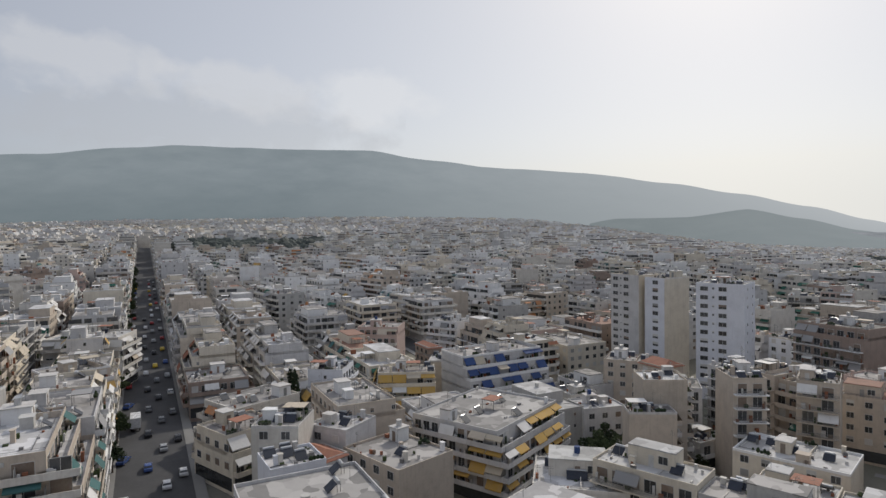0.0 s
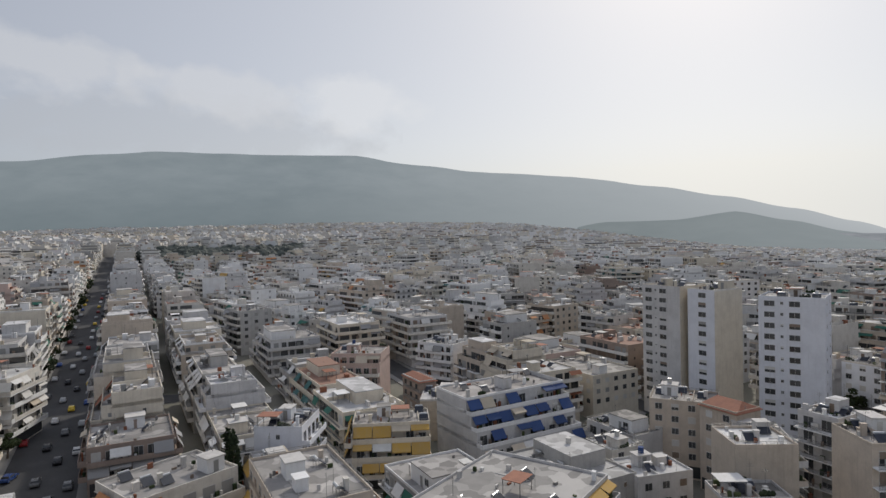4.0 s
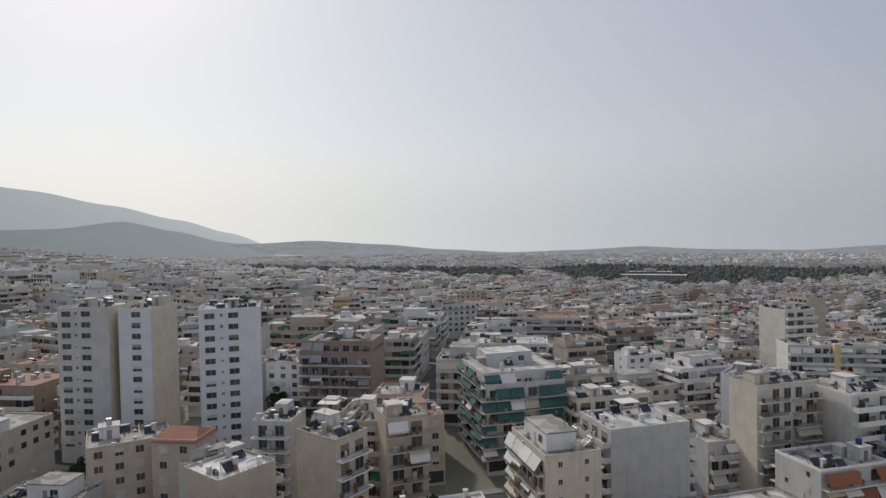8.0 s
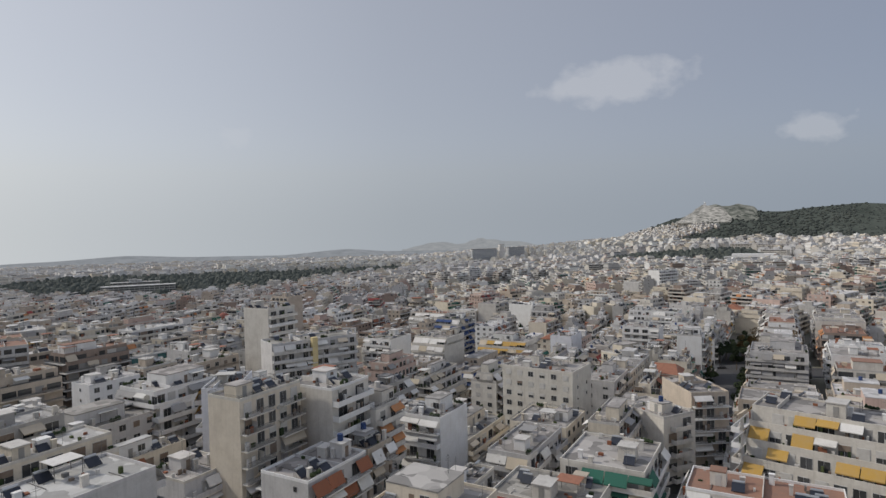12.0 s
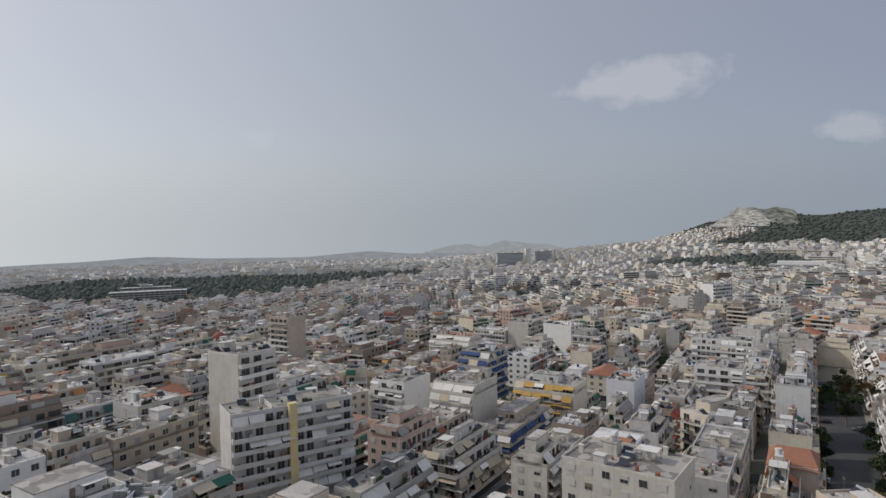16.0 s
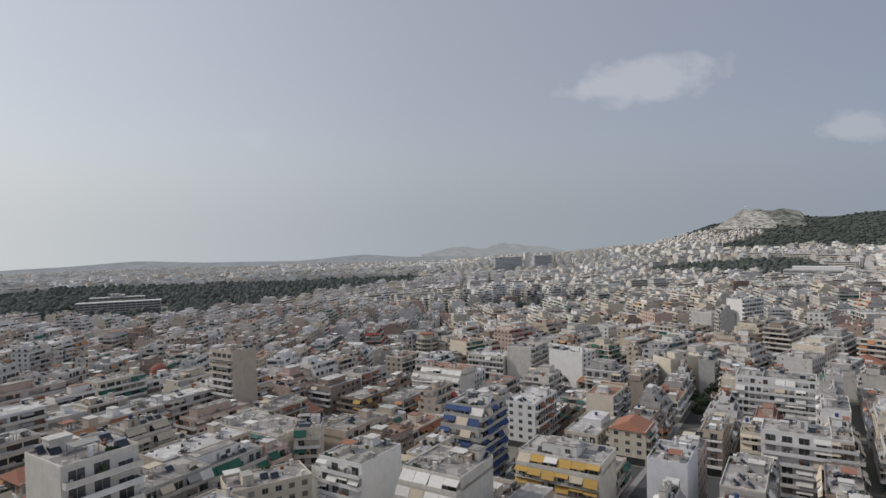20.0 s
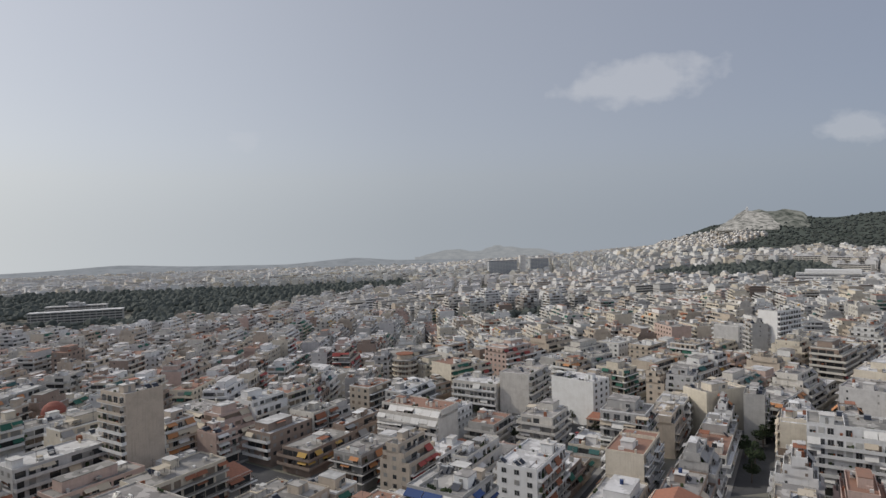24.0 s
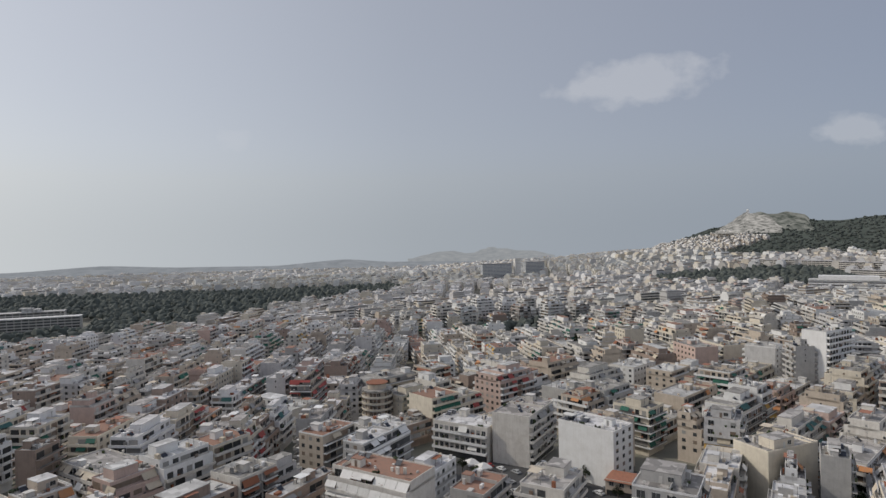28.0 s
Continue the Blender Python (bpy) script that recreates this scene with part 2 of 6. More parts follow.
    "blue": rough_surface("awning_blue", (0.035, 0.075, 0.21), tint=0.25, stain_amt=0.3, stain=(0.05, 0.07, 0.14)),
    "orange": rough_surface("awning_orange", (0.55, 0.24, 0.09), tint=0.2, stain_amt=0.3),
    "red": rough_surface("awning_red", (0.36, 0.07, 0.06), tint=0.2, stain_amt=0.3, stain=(0.2, 0.08, 0.07)),
    "teal": rough_surface("awning_teal", (0.04, 0.135, 0.13), tint=0.25, stain_amt=0.4, stain=(0.08, 0.13, 0.13)),
    "rust": rough_surface("awning_rust", (0.30, 0.115, 0.06), tint=0.2, stain_amt=0.3, stain=(0.18, 0.09, 0.06)),
    "grey": rough_surface("awning_grey", (0.33, 0.33, 0.33), tint=0.2, stain_amt=0.3),
}
M_LEAF = leafy("foliage", (0.030, 0.048, 0.022), (0.085, 0.105, 0.045))
M_LEAFO = leafy("foliage_autumn", (0.10, 0.07, 0.03), (0.20, 0.14, 0.06))
# pine green greyed and lightened: distance haze put into the leaf colour
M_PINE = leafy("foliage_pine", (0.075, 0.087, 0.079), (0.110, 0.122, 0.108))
M_LEAFD = leafy("foliage_dark", (0.018, 0.03, 0.016), (0.05, 0.066, 0.03))
M_BARK = rough_surface("bark", (0.13, 0.10, 0.08), streak=False)
CARS = {c: glossy("car_paint_" + c, v, 0.18, 0.1, 0.15) for c, v in (("white", (0.75, 0.75, 0.75)), ("silver", (0.42, 0.43, 0.44)), ("black", (0.03, 0.03, 0.035)), ("red", (0.35, 0.03, 0.03)), ("blue", (0.05, 0.1, 0.3)), ("yellow", (0.7, 0.5, 0.05)), ("grey", (0.16, 0.165, 0.17)))}
M_TYRE = rough_surface("tyre", (0.025, 0.025, 0.025), streak=False)


class Geo:
    """A mesh in the making: corners, faces and the material slot of each face."""

    def __init__(self):
        self.v, self.f, self.m = [], [], []

    def box(self, x0, x1, y0, y1, z0, z1, m=0, bottom=True):
        n = len(self.v)
        self.v += [(x0, y0, z0), (x1, y0, z0), (x1, y1, z0), (x0, y1, z0), (x0, y0, z1), (x1, y0, z1), (x1, y1, z1), (x0, y1, z1)]
        self.f += [(n, n + 1, n + 5, n + 4), (n + 1, n + 2, n + 6, n + 5), (n + 2, n + 3, n + 7, n + 6), (n + 3, n, n + 4, n + 7), (n + 4, n + 5, n + 6, n + 7)]
        if bottom:
            self.f.append((n + 3, n + 2, n + 1, n))
        self.m += [m] * (5 + bottom)
        return self

    def hexa(self, pts, m=0):
        """Eight corners: four below, four above, each ring the same way round."""
        n = len(self.v)
        self.v += [tuple(p) for p in pts]
        self.f += [(n, n + 1, n + 5, n + 4), (n + 1, n + 2, n + 6, n + 5), (n + 2, n + 3, n + 7, n + 6), (n + 3, n, n + 4, n + 7), (n + 4, n + 5, n + 6, n + 7), (n + 3, n + 2, n + 1, n)]
        self.m += [m] * 6
        return self

    def ring(self, x0, x1, y0, y1, t, z0, z1, m=0):
        """A low wall round a rectangle, in one piece."""
        n = len(self.v)
        for z in (z0, z1):
            self.v += [(x0, y0, z), (x1, y0, z), (x1, y1, z), (x0, y1, z), (x0 + t, y0 + t, z), (x1 - t, y0 + t, z), (x1 - t, y1 - t, z), (x0 + t, y1 - t, z)]
        for i in range(4):
            j = (i + 1) % 4
            self.f += [(n + i, n + j, n + 8 + j, n + 8 + i), (n + 4 + j, n + 4 + i, n + 12 + i, n + 12 + j), (n + 8 + i, n + 8 + j, n + 12 + j, n + 12 + i)]
        self.m += [m] * 12
        return self

    def tube(self, a, b, r0, r1, k=8, m=0):
        a, b = Vector(a), Vector(b)
        w = (b - a).normalized()
        u = w.orthogonal().normalized()
        s = w.cross(u)
        n = len(self.v)
        for c, r in ((a, r0), (b, r1)):
            self.v += [tuple(c + r * (math.cos(t) * u + math.sin(t) * s)) for t in (2 * math.pi * i / k for i in range(k))]
        self.f += [(n + i, n + (i + 1) % k, n + k + (i + 1) % k, n + k + i) for i in range(k)]
        self.f += [tuple(n + i for i in reversed(range(k))), tuple(n + k + i for i in range(k))]
        self.m += [m] * (k + 2)
        return self

    def poly(self, pts, m=0):
        n = len(self.v)
        self.v += [tuple(p) for p in pts]
        self.f.append(tuple(range(n, n + len(pts))))
        self.m.append(m)
        return self

    def add(self, o, fn=None, slot=None):
        n = len(self.v)
        self.v += [fn(p) for p in o.v] if fn else o.v
        self.f += [tuple(i + n for i in q) for q in o.f]
        self.m += [slot[i] for i in o.m] if slot else o.m
        return self

    def mesh(self, name, mats):
        me = bpy.data.meshes.new(name)
        me.from_pydata(self.v, [], self.f)
        for m in mats:
            me.materials.append(m)
        if len(mats) > 1:
            me.polygons.foreach_set("material_index", self.m)
        me.update()
        return me


def part(name, geo, material, parent, label="", m=None):
    """Links a mesh in the making (or a finished mesh) as ONE object under a thing or under a part."""
    mats = material if isinstance(material, (list, tuple)) else [material]
    ob = new(name, geo.mesh(name, mats) if isinstance(geo, Geo) else geo)
    ob.parent = parent
    if m is not None:
        ob.matrix_basis = m
    if label:
        tagged(ob, label)
    return ob


def empty(name, x, y, z, rot, label, category, group=""):
    e = new(name)
    e.empty_display_size = 0.5
    e.matrix_basis = pose(x, y, z, 0, 0, rot)
    return tagged(e, label, category, group)


# ---- lie of the land ----
def ease(a, b, v):
    s = min(1.0, max(0.0, (v - a) / (b - a)))
    return s * s * (3 - 2 * s)


def land(x, y):
    """Height of the ground: it falls to the west, and rises to the foot of the long mountain and up the rocky hill."""
    z = -10.5 - 0.062 * min(max(x, 0), 380) - 0.022 * min(max(x - 380, 0), 520) - 0.010 * min(max(x - 900, 0), 2100) + 0.02 * min(max(-x, 0), 600)
    k = ease(40, 160, x)
    z += (0.012 + 0.078 * k) * min(max(y, 0), 160) / (1 + math.exp((x - 430) / 70))
    z += (0.041 - 0.008 * k) * min(max(y - 160, 0), 2000) / (1 + math.exp((x - 550) / 170))
    z += 0.04 * min(max(-y - 100, 0), 900) - 0.006 * min(max(x - 900, 0), 2600)
    z += 30 * math.exp(-((x - 2000) ** 2 + (y + 1050) ** 2) / 330000)
    # the hollow of the long hall below the pine hill
    z -= 9 * math.exp(-((x - 1070) ** 2 + (y + 640) ** 2) / 36000)
    # the avenue runs along a level shelf
    return z + 4.0 * (1 - ease(-10, 40, 0.836 * x + 0.549 * y))


# ---- apartment houses ----
WIN = {}


def window_mesh(w, h, kind):
    """A window or balcony door: frame, panes or a lowered shutter."""
    key = (round(w, 1), round(h, 1), kind)
    if key not in WIN:
        w, h = key[:2]
        g = Geo()
        g.box(-w / 2 - 0.06, w / 2 + 0.06, -0.05, 0.02, -0.03, h + 0.08, 0)
        if kind == "glass":
            g.box(-w / 2, -0.03, -0.07, -0.04, 0.05, h, 1)
            g.box(0.03, w / 2, -0.07, -0.04, 0.05, h, 1)
        elif kind == "half":
            g.box(-w / 2, -0.03, -0.07, -0.04, 0.05, h * 0.5, 1)
            g.box(0.03, w / 2, -0.07, -0.04, 0.05, h * 0.5, 1)
            g.box(-w / 2, w / 2, -0.09, -0.04, h * 0.5, h, 2)
        else:
            g.box(-w / 2, w / 2, -0.09, -0.04, 0.05, h, 2)
        WIN[key] = g
        # the same in fewer faces, for the joined blocks
        q = Geo().box(-w / 2 - 0.06, w / 2 + 0.06, -0.05, 0.02, -0.03, h + 0.08, 0, False)
        del q.f[2], q.m[2]
        lo = {"glass": 0.05, "half": 0.05}.get(kind, h)
        hi = {"glass": h, "half": h * 0.5}.get(kind, h)
        for a, b in ((-w / 2, -0.03), (0.03, w / 2)):
            if hi > lo:
                q.poly([(a, -0.06, lo), (b, -0.06, lo), (b, -0.06, hi), (a, -0.06, hi)], 1)
        if hi < h or lo == h:
            a = hi if hi < h else 0.05
            q.poly([(-w / 2, -0.065, a), (w / 2, -0.065, a), (w / 2, -0.065, h), (-w / 2, -0.065, h)], 2)
        WIN[key + ("lite",)] = q
        for c, sm in (("w", M_SHW), ("b", M_SHB), ("g", M_SHG)):
            WIN[key + (c,)] = g.mesh("window", [M_FRAME, M_GLASS, sm])
    return key


SLOTS = [M_FRAME, M_GLASS, M_SHW, M_SHB, M_SHG]
SHUT = {"w": 2, "b": 3, "g": 4}


def side_map(side, w, d):
    """Facade coordinates (along, out, up) to the house's own, for its front, back, left or right."""
    if side == "front":
        return lambda u, o: (u, -d / 2 - o), 0.0, w
    if side == "back":
        return lambda u, o: (-u, d / 2 + o), 180.0, w
    if side == "right":
        return lambda u, o: (w / 2 + o, u), 90.0, d
    return lambda u, o: (-w / 2 - o, -u), -90.0, d


def fbox(g, mp, u0, u1, o0, o1, z0, z1, m=0):
    a, b = mp(u0, o0), mp(u1, o1)
    g.box(min(a[0], b[0]), max(a[0], b[0]), min(a[1], b[1]), max(a[1], b[1]), z0, z1, m)


def frame_of_posts(x, y, a, b, z0, z1, t=0.05, e=0.12):
    """Four posts and the beams between them, as one joined frame."""
    g = Geo()
    xs, ys = (x - a - t, x - a + t, x + a - t, x + a + t), (y - b - t, y - b + t, y + b - t, y + b + t)
    for z in (z1 - e, z1):
        g.v += [(p, q, z) for q in ys for p in xs]
    for j in range(3):
        for i in range(3):
            if (i, j) != (1, 1):
                c = (4 * j + i, 4 * j + i + 1, 4 * j + i + 5, 4 * j + i + 4)
                g.f.append(tuple(16 + k for k in c))
                if i != 1 and j != 1:
                    n = len(g.v)
                    g.v += [(g.v[k][0], g.v[k][1], z0) for k in c]
                    g.f += [(n + k, n + (k + 1) % 4, c[(k + 1) % 4], c[k]) for k in range(4)]
                else:
                    g.f.append(c[::-1])
    for loop in ((0, 1, 2, 3, 7, 11, 15, 14, 13, 12, 8, 4), (5, 9, 10, 6)):
        g.f += [(p, q, q + 16, p + 16) for p, q in zip(loop, loop[1:] + loop[:1])]
    g.m = [0] * len(g.f)
    return g


class House:
    """Collects the pieces of one house in its own coordinates, then sets them up as parts, joined parts, or into a district."""

    def __init__(self):
        self.items = []

    def put(self, name, geo, material, label="", m=None, child=None):
        self.items.append((name, geo, material, label, m, child))
        return len(self.items) - 1


def design(rng, w, d, n, wall="offwhite", h=3.0, ground=3.4, setback=1, front="balcony", back="blind", left="blind", right="blind",
           aw="white", aw_p=0.35, roof="screed", rail=None, shutter=None, lod=0, stair=True, solar=None, slab=None, base=6.0, face=None, strip=None, side_face=None, fine=True):
    """One apartment house. n: storeys; setback: how many of the top ones step back; lod 0: rich, 1: plain, 2: far."""
    H = House()
    wm = PL[wall]
    slab_m = PL[slab] if slab else rng.choice([M_SLAB, PL["white"], wm, PL["offwhite"]])
    rail = rail or rng.choice(["solid", "solid", "bars", "mixed"])
    shutter = shutter or rng.choice("wwbbg")
    bay = rng.choice([2.2, 2.6, 3.0, 3.5])
    roof_m = {"screed": M_ROOF, "white": M_ROOFW, "tile": M_ROOFR, "terra": M_TERR}[roof]
    body, roofs, para = Geo(), Geo(), Geo()
    zt = ground + (n - 1) * h
    inset = lambda k: max(0, k - (n - 1 - setback)) * 2.1 if setback else 0.0
    front_in = front.startswith("balcony")
    back_in = back.startswith("balcony")
    tiers = []
    for k in range(n):
        z0, z1 = (-base, ground) if k == 0 else (ground + (k - 1) * h, ground + k * h)
        s = inset(k)
        yf, yb = -d / 2 + (s if front_in else 0), d / 2 - (s * 0.6 if back_in else 0)
        if tiers and tiers[-1][2:] == (yf, yb):
            tiers[-1] = (tiers[-1][0], z1, yf, yb)
        else:
            tiers.append((z0, z1, yf, yb))
    # the shell is one stepped prism
    prof = [(tiers[0][2], -base)]
    for z0, z1, yf, yb in tiers:
        prof += [(yf, max(z0, -base)), (yf, z1)] if (yf, z0) != prof[-1] else [(yf, z1)]
    for z0, z1, yf, yb in reversed(tiers):
        prof += [(yb, z1), (yb, max(z0, -base))]
    prof = [p for i, p in enumerate(prof) if p != prof[i - 1]]
    k = len(prof)
    body.v += [(x, y, z) for x in (-w / 2, w / 2) for y, z in prof]
    body.f += [(i, k + i, k + (i + 1) % k, (i + 1) % k) for i in range(k)]
    body.f += [tuple(reversed(range(k, 2 * k))), tuple(range(k))]
    body.m += [0] * (k + 2)
    for z0, z1, yf, yb in tiers:
        t, ph = 0.16, (0.5 if z1 == zt else 0.9)
        roofs.box(-w / 2 + t, w / 2 - t, yf + t, yb - t, z1, z1 + 0.06, 0, False)
        if True:
            para.ring(-w / 2, w / 2, yf, yb, t, z1 + 0.001, z1 + ph)
    H.put("wall", body, wm)
    H.put("roof", roofs, roof_m)
    if strip:
        u0 = -w / 2 + strip * w
        H.put("painted_strip", Geo().box(u0, u0 + 1.8, -d / 2 - 1.62, -d / 2 - 0.01, 0.1, zt + 1.2), PL["yellow"], "mustard yellow painted strip")
    if side_face:
        H.put("side_wall", Geo().box(w / 2 - 0.05, w / 2 + 0.02, -d / 2 + 0.1, d / 2 - 0.1, 0.1, zt + 0.4), PL[side_face])
    if face:
        # a thin panel gives the front a tone of its own
        H.put("front_wall", Geo().box(-w / 2 + 0.05, w / 2 - 0.05, -d / 2 - 0.02, -d / 2 + 0.05, 0.1, zt + 0.4), PL[face])
    H.put("parapet", para, wm if rng.random() < 0.6 else slab_m)
    if roof == "tile":
        g = Geo()
        yf, yb = tiers[-1][2] - 0.4, tiers[-1][3] + 0.4
        ym, rz = (yf + yb) / 2, 0.22 * (yb - yf)
        g.poly([(-w / 2 - 0.4, yf, zt), (w / 2 + 0.4, yf, zt), (w / 2 - 1.5, ym, zt + rz), (-w / 2 + 1.5, ym, zt + rz)])
        g.poly([(w / 2 + 0.4, yb, zt), (-w / 2 - 0.4, yb, zt), (-w / 2 + 1.5, ym, zt + rz), (w / 2 - 1.5, ym, zt + rz)])
        g.poly([(w / 2 + 0.4, yf, zt), (w / 2 + 0.4, yb, zt), (w / 2 - 1.5, ym, zt + rz)])
        g.poly([(-w / 2 - 0.4, yb, zt), (-w / 2 - 0.4, yf, zt), (-w / 2 + 1.5, ym, zt + rz)])
        g.box(-w / 2 - 0.4, w / 2 + 0.4, yf, yb, zt - 0.1, zt - 0.01)
        H.put("tile_roof", g, M_ROOFR, "faded red clay tiles")

    def window(mp, rz, u, o, z, ww, hh, kind):
        key = window_mesh(ww, hh, kind)
        c = shutter if rng.random() < 0.8 else rng.choice("wbg")
        x, y = mp(u, o)
        H.put("window", key + (c,), None, "", (x, y, z, rz))

    def windows(mp, rz, L, o, z, kind):
        if kind in ("column", "column_two"):
            # a tower front: one or two columns of wide windows, and small ones beside them
            for c, cw in ((0.05, 2.3),) if kind == "column" else ((-0.34, 2.4), (0.06, 2.4), (-0.14, 0.6)):
                window(mp, rz, c * L, o, z + (0.8 if cw > 1 else 1.3), cw, 1.35 if cw > 1 else 0.7, rng.choice(["glass", "glass", "half"]))
            return
        if kind == "punched":
            step, ww, hh, sill = 3.1, 1.5, 1.35, 0.9
        elif kind == "small":
            step, ww, hh, sill = 4.4, 0.7, 0.9, 1.2
        else:
            step, ww, hh, sill = bay, bay * 0.74, 2.25, 0.1
        k = max(1, int((L - 1.0) / step))
        gap = L / k
        for i in range(k):
            if rng.random() < (0.25 if kind == "small" else 0.1 if kind == "door" else 0.0):
                continue
            if lod == 2:
                a = -L / 2 + (i + 0.5) * gap
                if kind == "door":
                    ww = gap * rng.choice([0.6, 0.92, 1.0])
                p, q = mp(a - ww / 2, o + 0.04), mp(a + ww / 2, o + 0.04)
                dark.poly([(p[0], p[1], z + sill), (q[0], q[1], z + sill), (q[0], q[1], z + sill + hh), (p[0], p[1], z + sill + hh)], rng.choice((0, 0, 0, 1, 2)))
                continue
            window(mp, rz, -L / 2 + (i + 0.5) * gap, o, z + sill, ww, hh, rng.choice(["glass", "half", "glass", "shut", "glass"]))

    dark = Geo()
    far_slab = Geo()
    far_rail = Geo()
    things = Geo()
    for side, style in (("front", front), ("back", back), ("left", left), ("right", right)):
        if style == "blind":
            continue
        mp, rz, L = side_map(side, w, d)
        for k in range(1, n):
            z = ground + (k - 1) * h
            s = 0.0
            if side == "front" and front_in:
                s = inset(k)
            if side == "back" and back_in:
                s = inset(k) * 0.6
            if side in ("left", "right") and inset(k):
                s = 0.0
            if style.startswith("balcony"):
                windows(mp, rz, L - 0.8, -s, z, "door")
                spans = [(-L / 2 + 0.1, L / 2 - 0.1)] if style == "balcony" else [(-L / 2 + 0.1, -L * 0.06), (L * 0.1, L / 2 - 0.1)]
                if style == "balcony_one":
                    spans = [(-L * 0.28, L * 0.28)]
                dep = 1.5
                if style == "balcony" and side in ("front", "back") and s == 0:
                    # the balcony runs on round a corner that has balconies on both faces
                    ends = (left, right) if side == "front" else (right, left)
                    spans = [(spans[0][0] - (1.6 if ends[0] == "balcony" else 0), spans[0][1] + (1.6 if ends[1] == "balcony" else 0))]
                if s > 0:
                    dep = 0.35
                for a, b in spans:
                    if lod == 2:
                        if not fine:
                            fbox(far_slab, mp, a, b, -s - 0.02, dep - s, z - 0.14, z + (0.95 if rail in ("solid", "mixed") else 0.12))
                            continue
                        fbox(far_slab, mp, a, b, -s - 0.02, dep - s, z - 0.16, z + 0.04)
                        o1 = dep - s
                        if rail in ("solid", "mixed"):
                            fbox(far_slab, mp, a, b, o1 - 0.12, o1, z + 0.041, z + 0.92)
                            if s == 0:
                                fbox(far_slab, mp, a, a + 0.12, -s, o1 - 0.121, z + 0.041, z + 0.92)
                                fbox(far_slab, mp, b - 0.12, b, -s, o1 - 0.121, z + 0.041, z + 0.92)
                        else:
                            fbox(far_rail, mp, a, b, o1 - 0.06, o1, z + 0.45, z + 0.95)
                        for _ in range(1):
                            u, q = rng.uniform(a + 0.5, b - 0.5), rng.uniform(0.2, 0.6)
                            fbox(far_rail, mp, u - q, u + q, 0.25 - s, 0.7 - s, z + 0.05, z + rng.uniform(0.7, 2.0), rng.choice((0, 1, 2, 3, 4)))
                        continue
                    g = Geo()
                    fbox(g, mp, a, b, -s, dep - s, z - 0.16, z + 0.06)
                    bal = H.put("balcony", g, slab_m)
                    if s > 0:
                        continue
                    g = Geo()
                    kind = rail if rail != "mixed" else ("solid" if k % 2 else "bars")
                    o1 = dep - s
                    if kind == "solid":
                        fbox(g, mp, a, b, o1 - 0.1, o1, z + 0.06, z + 0.92)
                        fbox(g, mp, a, a + 0.1, -s, o1 - 0.1, z + 0.06, z + 0.92)
                        fbox(g, mp, b - 0.1, b, -s, o1 - 0.1, z + 0.06, z + 0.92)
                        H.put("railing", g, wm if rng.random() < 0.5 else slab_m, "", None, bal)
                    else:
                        fbox(g, mp, a, b, o1 - 0.06, o1, z + 0.95, z + 1.0)
                        fbox(g, mp, a, b, o1 - 0.05, o1 - 0.01, z + 0.16, z + 0.2)
                        if lod == 0:
                            q = max(4, int((b - a) / 0.22))
                            for i in range(q + 1):
                                u = a + (b - a) * i / q
                                fbox(g, mp, u - 0.02, u + 0.02, o1 - 0.05, o1 - 0.01, z + 0.06, z + 0.96)
                        else:
                            for zz in (0.36, 0.56, 0.76):
                                fbox(g, mp, a, b, o1 - 0.05, o1 - 0.01, z + zz, z + zz + 0.06)
                        H.put("railing", g, M_RAIL, "", None, bal)
                if lod < 2 and s == 0 and rng.random() < (0.2 if lod == 0 else 0.6):
                    # a cooling unit hung on the wall, and a screen that parts two flats
                    u = rng.uniform(spans[0][0] + 0.6, spans[-1][1] - 0.6)
                    g = Geo()
                    fbox(g, mp, u - 0.4, u + 0.4, 0.02, 0.34, z + 2.2, z + 2.75)
                    H.put("cooling_unit", g, M_SHW)
                    u = rng.uniform(spans[0][0] + 2, spans[0][1] - 1)
                    g = Geo()
                    fbox(g, mp, u - 0.03, u + 0.03, 0.01, dep - 0.12, z + 0.07, z + 1.9)
                    H.put("partition", g, rng.choice([M_SHW, M_SLAB, M_SHG]))
                if lod < 2:
                    # pots, chairs, washing and boxes out on the balconies
                    for a, b in spans:
                        for i in range(int((b - a) / (2.2 if lod < 2 else 4.0))):
                            u, o = rng.uniform(a + 0.4, b - 0.4), rng.uniform(0.3, 1.1) - s
                            q, t = rng.uniform(0.12, 0.45), rng.uniform(0.1, 0.25)
                            fbox(things, mp, u - q, u + q, o - t, o + t, z + 0.065, z + rng.uniform(0.6, 1.75), rng.choice((0, 0, 1, 1, 2, 3, 4)))
                # awnings let down from the slab above
                if aw and style.startswith("balcony"):
                    for a, b in spans:
                        m = max(1, int((b - a) / 3.6))
                        for i in range(m):
                            if rng.random() < aw_p * (0.6 if lod == 2 else 1.0):
                                u0, u1 = a + (b - a) * i / m + 0.08, a + (b - a) * (i + 1) / m - 0.08
                                o0, o1 = -s + 0.6 * (s == 0), -s + 1.45 + rng.random() * 0.45
                                za, zb = z + h - 0.2, z + h - rng.choice([0.9, 1.2, 1.6, 2.0, 2.2])
                                p = [mp(u0, o0), mp(u1, o0), mp(u1, o1), mp(u0, o1)]
                                zz = [za, za, zb, zb]
                                if lod == 2:
                                    H.put("awning", Geo().poly([(x, y, c) for (x, y), c in zip(p, zz)]), AW[aw])
                                    continue
                                g = Geo().hexa([(x, y, c - 0.03) for (x, y), c in zip(p, zz)] + [(x, y, c) for (x, y), c in zip(p, zz)])
